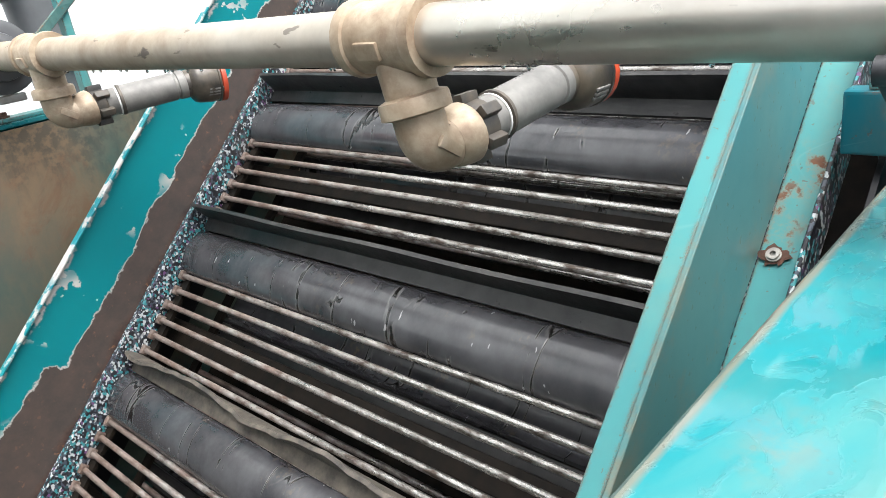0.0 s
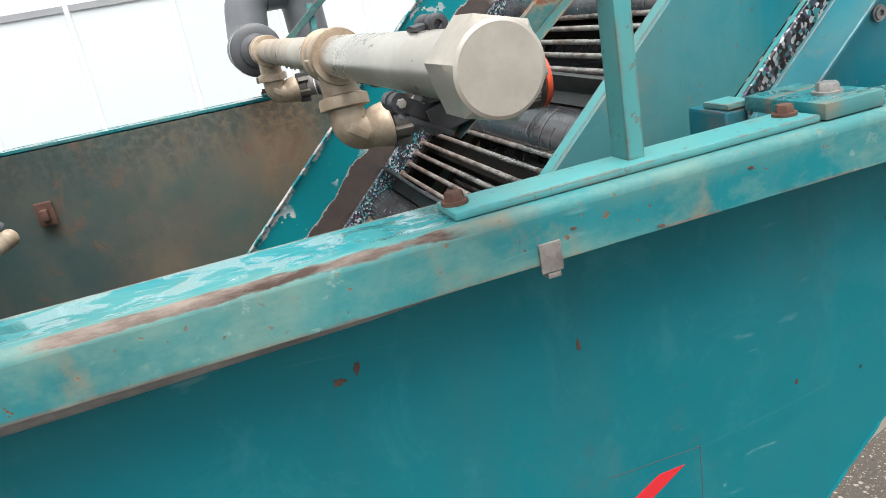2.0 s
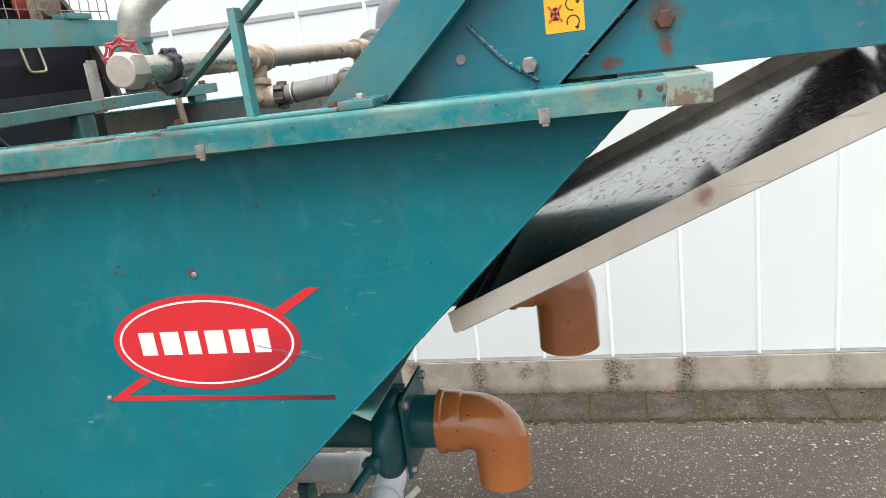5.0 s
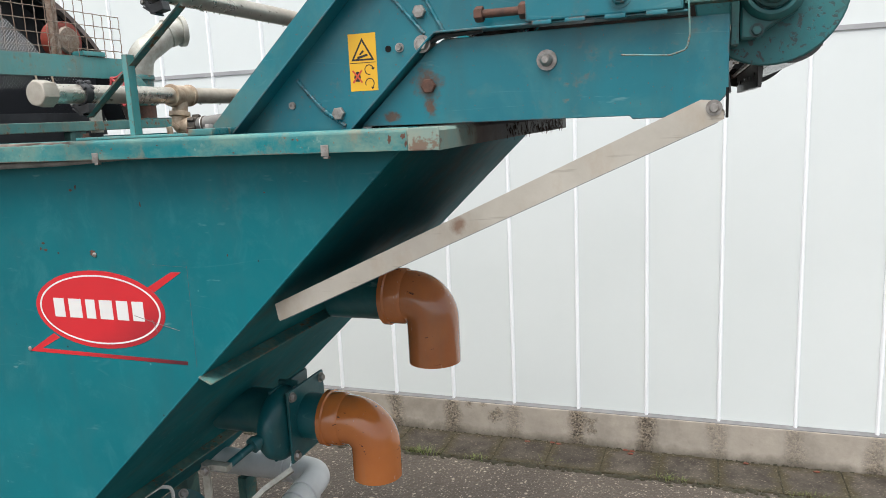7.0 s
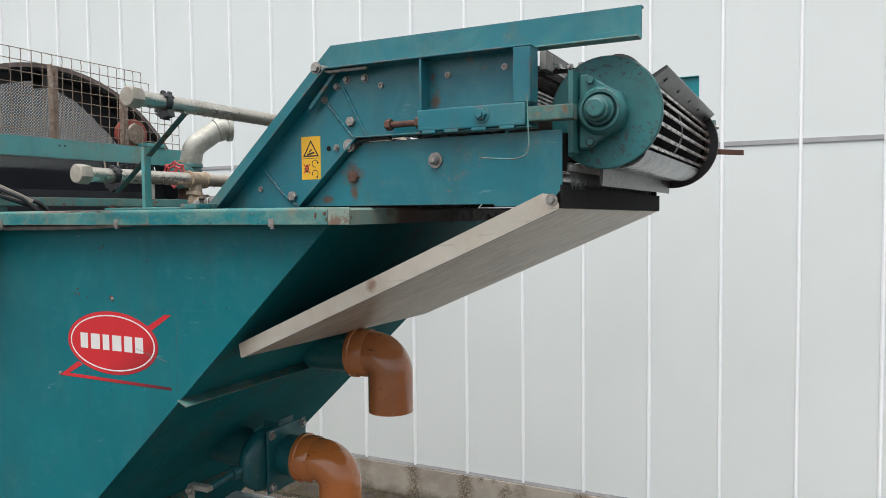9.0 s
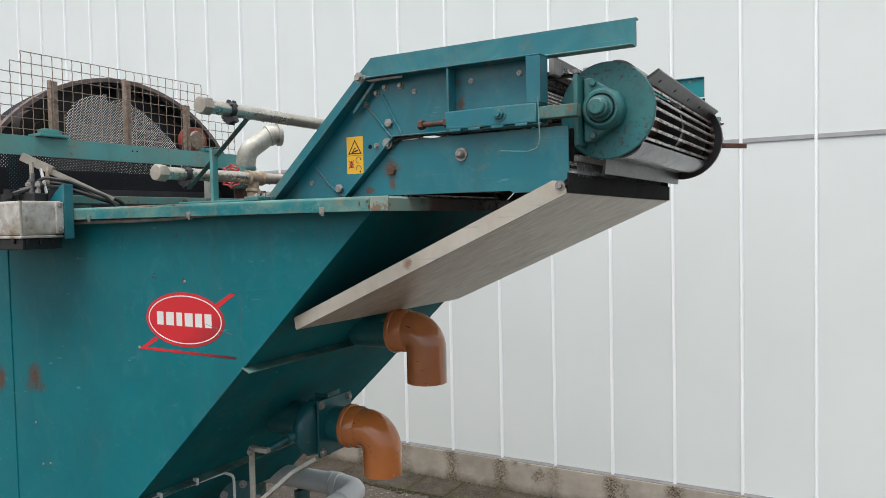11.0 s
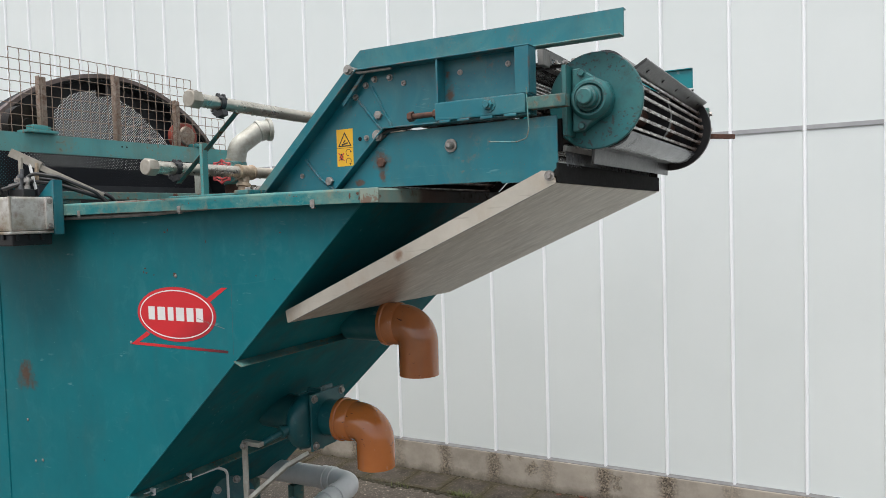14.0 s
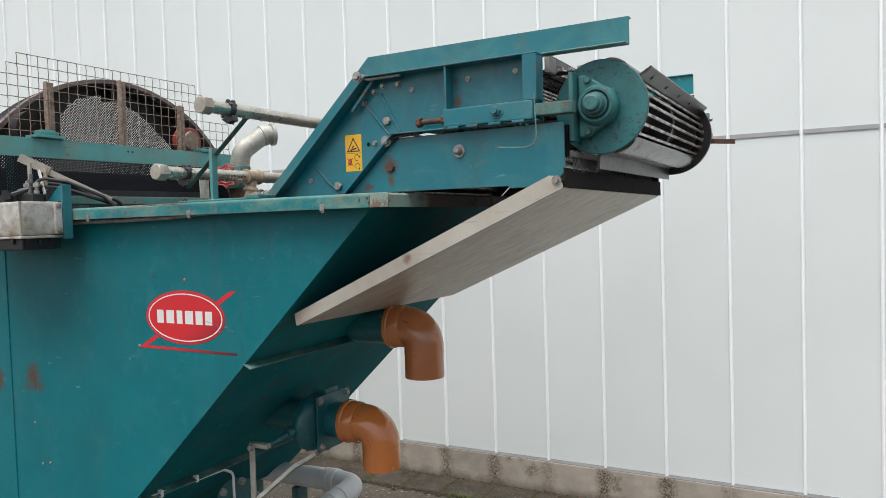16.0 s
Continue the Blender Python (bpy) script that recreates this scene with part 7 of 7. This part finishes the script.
part("hose", tube(round_path([(-0.32, 0.7, 1.72), (-0.24, 0.86, 1.77), (-0.17, 0.98, 1.80), (-0.14, 0.99, 1.77)], 0.04, 4), 0.009, 12), DARK_HOSE, nozzle_lug)
part("rusty_bracket", join(box(-0.148, -0.112, 1.284, 1.292, 1.70, 1.752, 0.004), box(-0.138, -0.122, 1.262, 1.283, 1.715, 1.738, 0.003)), RUST, nozzle_lug, "rusty welded lug on the far wall")

# ---------- hydraulic box and lever on the near rim ----------
box_ob = thing("valve_box", "scuffed aluminium box with black base on the tank side", "control box", (-0.5, -0.09, 1.715))
part("body", box(-0.75, -0.203, -0.17, -0.004, 1.768, 1.893, 0.010), ALU, box_ob, "stained and scuffed aluminium housing")
part("base", box(-0.74, -0.213, -0.16, -0.008, 1.715, 1.757, 0.006), BLACK, box_ob, "black plastic base")
part("flange", box(-0.752, -0.2, -0.174, -0.002, 1.7575, 1.7675, 0.003), ALU, box_ob)
for x in (-0.62, -0.5, -0.38, -0.27):
    part("lug", box(x, x + 0.016, -0.168, -0.158, 1.738, 1.757, 0.003), BLACK, box_ob)
part("seam", tube([(-0.2065, -0.1665, 1.766 + 0.127 * i / 12) for i in range(13)], 0.005, 8, [0.0048 + 0.0012 * math.sin(i * 2.3) for i in range(13)]), CAP, box_ob, "pale weld along the corner")
part("end_flange", box(-0.2028, -0.190, -0.042, -0.0135, 1.772, 1.89, 0.003), ALU, box_ob, "bolted end flange")
for z in (1.785, 1.876):
    part("screw", hex_bolt((-0.19, -0.028, z), (1, 0, 0), 0.013, 0.006), BOLT, box_ob)
for y in (-0.15, -0.1, -0.055):
    part("lug", box(-0.2125, -0.206, y, y + 0.013, 1.735, 1.757, 0.002), BLACK, box_ob)
part("fitting", join(lathe([(0, 0.03), (0.03, 0.03), (0.032, 0.02), (0.05, 0.02)], (-0.42, -0.08, 1.894), (0, 0, 1), 18), lathe([(0, 0.014), (0.06, 0.014)], (-0.4, -0.09, 1.92), (0.8, -0.6, 0), 12), lathe([(0, 0.016), (0.05, 0.016)], (-0.47, -0.08, 1.925), (-1, -0.2, 0), 12)), BLACK, box_ob)
mount = thing("mounting_plate", "teal mounting plate beside the box", "plate", (-0.19, 0.0, 1.752))
part("plate", box(-0.199, -0.187, -0.012, 0.0255, 1.752, 1.957, 0.002), TEAL, mount)
part("gusset", prism([(-0.3, 1.895), (-0.2, 1.895), (-0.2, 1.955), (-0.22, 1.955)], -0.002, 0.006, bevel=0.0008), TEAL, mount)
lever = thing("hand_lever", "grey box-section lever with hydraulic hoses", "lever", (-0.3, 0.0, 1.93))
LA, LB = Vector((-0.362, -0.06, 2.066)), Vector((-0.146, 0.172, 1.901))
lv = (LB - LA).normalized()
side = lv.cross(Vector((0, 0, 1))).normalized()
m = Matrix((lv, side, side.cross(lv))).transposed().to_4x4()
m.translation = LA
for s, name in ((1, "tube_wall"), (-1, "tube_wall")):
    part(name, turned(box(0.0, 0.115, s * 0.0125, s * 0.0155, -0.016, 0.016, 0.001), m), CAP, lever)
    part(name, turned(box(0.0, 0.115, -0.0122, 0.0122, s * 0.013, s * 0.016, 0.001), m), CAP, lever)
# dark filler set back in the open tube, in place of its shaded hollow
part("dark_tube_fill", turned(box(0.012, 0.113, -0.0122, 0.0122, -0.0128, 0.0128, 0), m), NIGHT, lever)
for u in (0.05, 0.1):
    part("bolt", turned(hex_bolt((u, -0.0155, -0.004), (0, -1, 0), 0.013, 0.007), m), BOLT, lever)
part("bar", turned(box(0.11, (LB - LA).length, -0.011, 0.011, -0.016, 0.006, 0.002), m), CAP, lever)
part("link", box(-0.30, -0.285, -0.01, -0.002, 1.94, 2.025, 0.001), FITTING, lever)
part("link", box(-0.335, -0.318, -0.05, -0.042, 1.93, 2.045, 0.001), CAP, lever)
for dy, dz in ((0.0, 0.0), (0.025, 0.012)):
    part("hose", tube(round_path([(-0.36, -0.10 + dy, 1.925 + dz), (-0.30, -0.03 + dy, 1.955 + dz), (-0.25, 0.04 + dy, 1.945 + dz), (-0.13, 0.16 + dy, 1.885 + dz), (-0.12, 0.2 + dy, 1.83 + dz)], 0.05, 5), 0.008, 12), BLACK, lever, "black hydraulic hose")

manifold = thing("hydraulic_manifold", "black hydraulic fittings and grey links beside the box", "fitting", (-0.3, -0.05, 1.894))
part("block", box(-0.36, -0.27, -0.075, -0.03, 1.8935, 1.925, 0.004), BLACK, manifold)
for x, y, h in ((-0.345, -0.05, 0.05), (-0.315, -0.055, 0.075), (-0.285, -0.05, 0.045)):
    part("fitting", join(lathe([(0, 0.010), (0.012, 0.010), (0.013, 0.007), (h, 0.007)], (x, y, 1.9255), (0, 0.1, 1), 12), hex_bolt((x, y, 1.9255 + h * 0.55), (0, 0.1, 1), 0.019, 0.014, False)), DARK_HOSE if h > 0.06 else BOLT, manifold)
part("hose", tube(round_path([(-0.3, -0.05, 1.96), (-0.28, -0.03, 1.985), (-0.22, 0.03, 1.97), (-0.14, 0.13, 1.91), (-0.12, 0.17, 1.86)], 0.04, 5), 0.0065, 10), BLACK, manifold, "black hydraulic hose")
part("link", turned(box(-0.006, 0.006, -0.003, 0.003, 0, 0.1, 0.001), Matrix.Translation((-0.28, -0.02, 1.925)) @ Matrix.Rotation(radians(-18), 4, "Y")), LIGHT_PVC, manifold, "pale flat link")

# ---------- pavement and wall pieces ----------
pavement = thing("pavement", "row of mossy concrete pavers along the wall", "pavement", (0, 2.7, GROUND), kind="structure")
rnd = random.Random(11)
tile_mesh = finish(box(-0.1532, 0.1532, -0.1532, 0.1532, -0.03, 0.012, 0.005), "paver", PAVER)
for i in range(60):
    x = -13.8 + 0.309 * i
    piece("paver", tile_mesh, Matrix.Translation((x, 2.705 + rnd.uniform(-0.004, 0.004), GROUND + rnd.uniform(-0.003, 0.003))) @ Matrix.Rotation(rnd.uniform(-0.016, 0.016), 4, "Z") @ Matrix.Rotation(rnd.uniform(-0.01, 0.01), 4, "X"), pavement)


def moss_clumps():
    """Low cushions of moss and grit in the joints and along both edges of the pavers."""
    r = random.Random(21)
    verts, faces = [], []

    def cushion(x, y, w, d, h):
        b = len(verts)
        for ring, up in ((1.0, 0.0), (0.72, 0.7), (0.3, 1.0)):
            for i in range(7):
                a = 2 * math.pi * i / 7
                k = ring * r.uniform(0.75, 1.15)
                verts.append((x + w * k * math.cos(a), y + d * k * math.sin(a), GROUND - 0.003 + h * up))
        for row in (0, 7):
            for i in range(7):
                j = (i + 1) % 7
                faces.append((b + row + i, b + row + j, b + row + 7 + j, b + row + 7 + i))
        faces.append(tuple(b + 14 + i for i in range(7)))

    for i in range(60):
        x = -13.8 + 0.309 * (i + 0.5)
        if x < -6:
            continue
        for _ in range(34):
            cushion(x + r.gauss(0, 0.004), 2.705 + r.uniform(-0.15, 0.15), r.uniform(0.004, 0.010), r.uniform(0.006, 0.02), r.uniform(0.012, 0.018))
        for _ in range(40):
            cushion(x + r.uniform(-0.155, 0.155), 2.552 + r.gauss(0, 0.016), r.uniform(0.008, 0.032), r.uniform(0.006, 0.02), r.uniform(0.006, 0.018))
            cushion(x + r.uniform(-0.155, 0.155), 2.86 + r.gauss(0, 0.006), r.uniform(0.006, 0.02), r.uniform(0.004, 0.010), r.uniform(0.008, 0.02))
    me = bpy.data.meshes.new("moss")
    me.from_pydata(verts, [], faces)
    me.materials.append(MOSS)
    for f in me.polygons:
        f.use_smooth = True
    return me


tagged(new("moss", moss_clumps()), "brown-green moss and grit in the paver joints", "moss", kind="stuff")


def tuft(x, y, n, h, seed):
    r = random.Random(seed)
    bm = bmesh.new()
    for _ in range(n):
        a, lean, hh = r.uniform(0, 6.28), r.uniform(0.2, 1.0), h * r.uniform(0.4, 1.0)
        bx, by = x + r.gauss(0, 0.05), y + r.gauss(0, 0.014)
        w = 0.0021
        dx, dy = math.cos(a), math.sin(a)
        prev = None
        for k in range(4):
            f = k / 3
            p = Vector((bx + dx * lean * hh * f * f, by + dy * lean * hh * f * f, GROUND - 0.004 + hh * f * (1 - 0.3 * lean * f)))
            s = Vector((-dy, dx, 0)) * w * (1 - f * 0.9)
            cur = (bm.verts.new(p - s), bm.verts.new(p + s))
            if prev:
                bm.faces.new((prev[0], prev[1], cur[1], cur[0]))
            prev = cur
    return bm


for i, (x, y, n, h) in enumerate(((0.145, 2.548, 120, 0.07), (0.48, 2.548, 60, 0.05), (1.56, 2.56, 60, 0.06), (2.24, 2.548, 40, 0.05), (-0.35, 2.55, 40, 0.045), (0.9, 2.6, 30, 0.04), (3.1, 2.55, 40, 0.05))):
    single("grass_tuft", tuft(x, y, n, h, i), GRASS, "small green grass tuft in the pavement joint", "grass", "grass tufts", kind="stuff")
for i, (x, y) in enumerate(((0.72, 2.82), (0.87, 2.84), (0.91, 2.83), (1.30, 2.84), (1.34, 2.835), (1.33, 2.80), (2.3, 2.82), (1.95, 2.83))):
    r = random.Random(i)
    pts = [(x + 0.018 * k * math.cos(a + i), y + 0.011 * k * math.sin(a + i)) for a, k in ((t * 0.7, r.uniform(0.7, 1.1)) for t in range(9))]
    single("fallen_leaf", prism(pts, GROUND + 0.0155, GROUND + 0.018, "z", 0), LEAF, "brown fallen leaf on the pavers", "leaf", "fallen leaves")

rnd = random.Random(3)
lower_mesh = finish(box(-RIB_STEP / 2 + 0.0005, RIB_STEP / 2 - 0.0005, WALL_Y, WALL_Y + 0.0115, 0.128, 2.203, 0.0008), "panel", PANEL)
upper_mesh = finish(box(-RIB_STEP / 2 + 0.0005, RIB_STEP / 2 - 0.0005, WALL_Y, WALL_Y + 0.0115, 2.2285, 6.9, 0.0008), "panel", PANEL)
rib_low = finish(prism([(-0.011, WALL_Y), (-0.009, WALL_Y - 0.012), (-0.004, WALL_Y - 0.017), (0.004, WALL_Y - 0.017), (0.009, WALL_Y - 0.012), (0.011, WALL_Y)], 0.122, 2.20, "z", 0), "rib", RIB)
rib_high = finish(prism([(-0.011, WALL_Y), (-0.009, WALL_Y - 0.012), (-0.004, WALL_Y - 0.017), (0.004, WALL_Y - 0.017), (0.009, WALL_Y - 0.012), (0.011, WALL_Y)], 2.2, 6.9, "z", 0), "rib", RIB)
for i in range(-60, 17):
    x = RIB_AT + RIB_STEP * i
    tilt = Matrix.Rotation(rnd.uniform(-0.001, 0.001), 4, "Z")
    shift = Matrix.Translation((x, rnd.uniform(0, 0.0006), 0))
    piece("rib", rib_low, shift, wall_north)
    piece("rib", rib_high, shift, wall_north)
    mid = Matrix.Translation((x + RIB_STEP / 2, rnd.uniform(0, 0.001), 0))
    piece("panel", lower_mesh, mid, wall_north)
    piece("panel", upper_mesh, mid, wall_north)
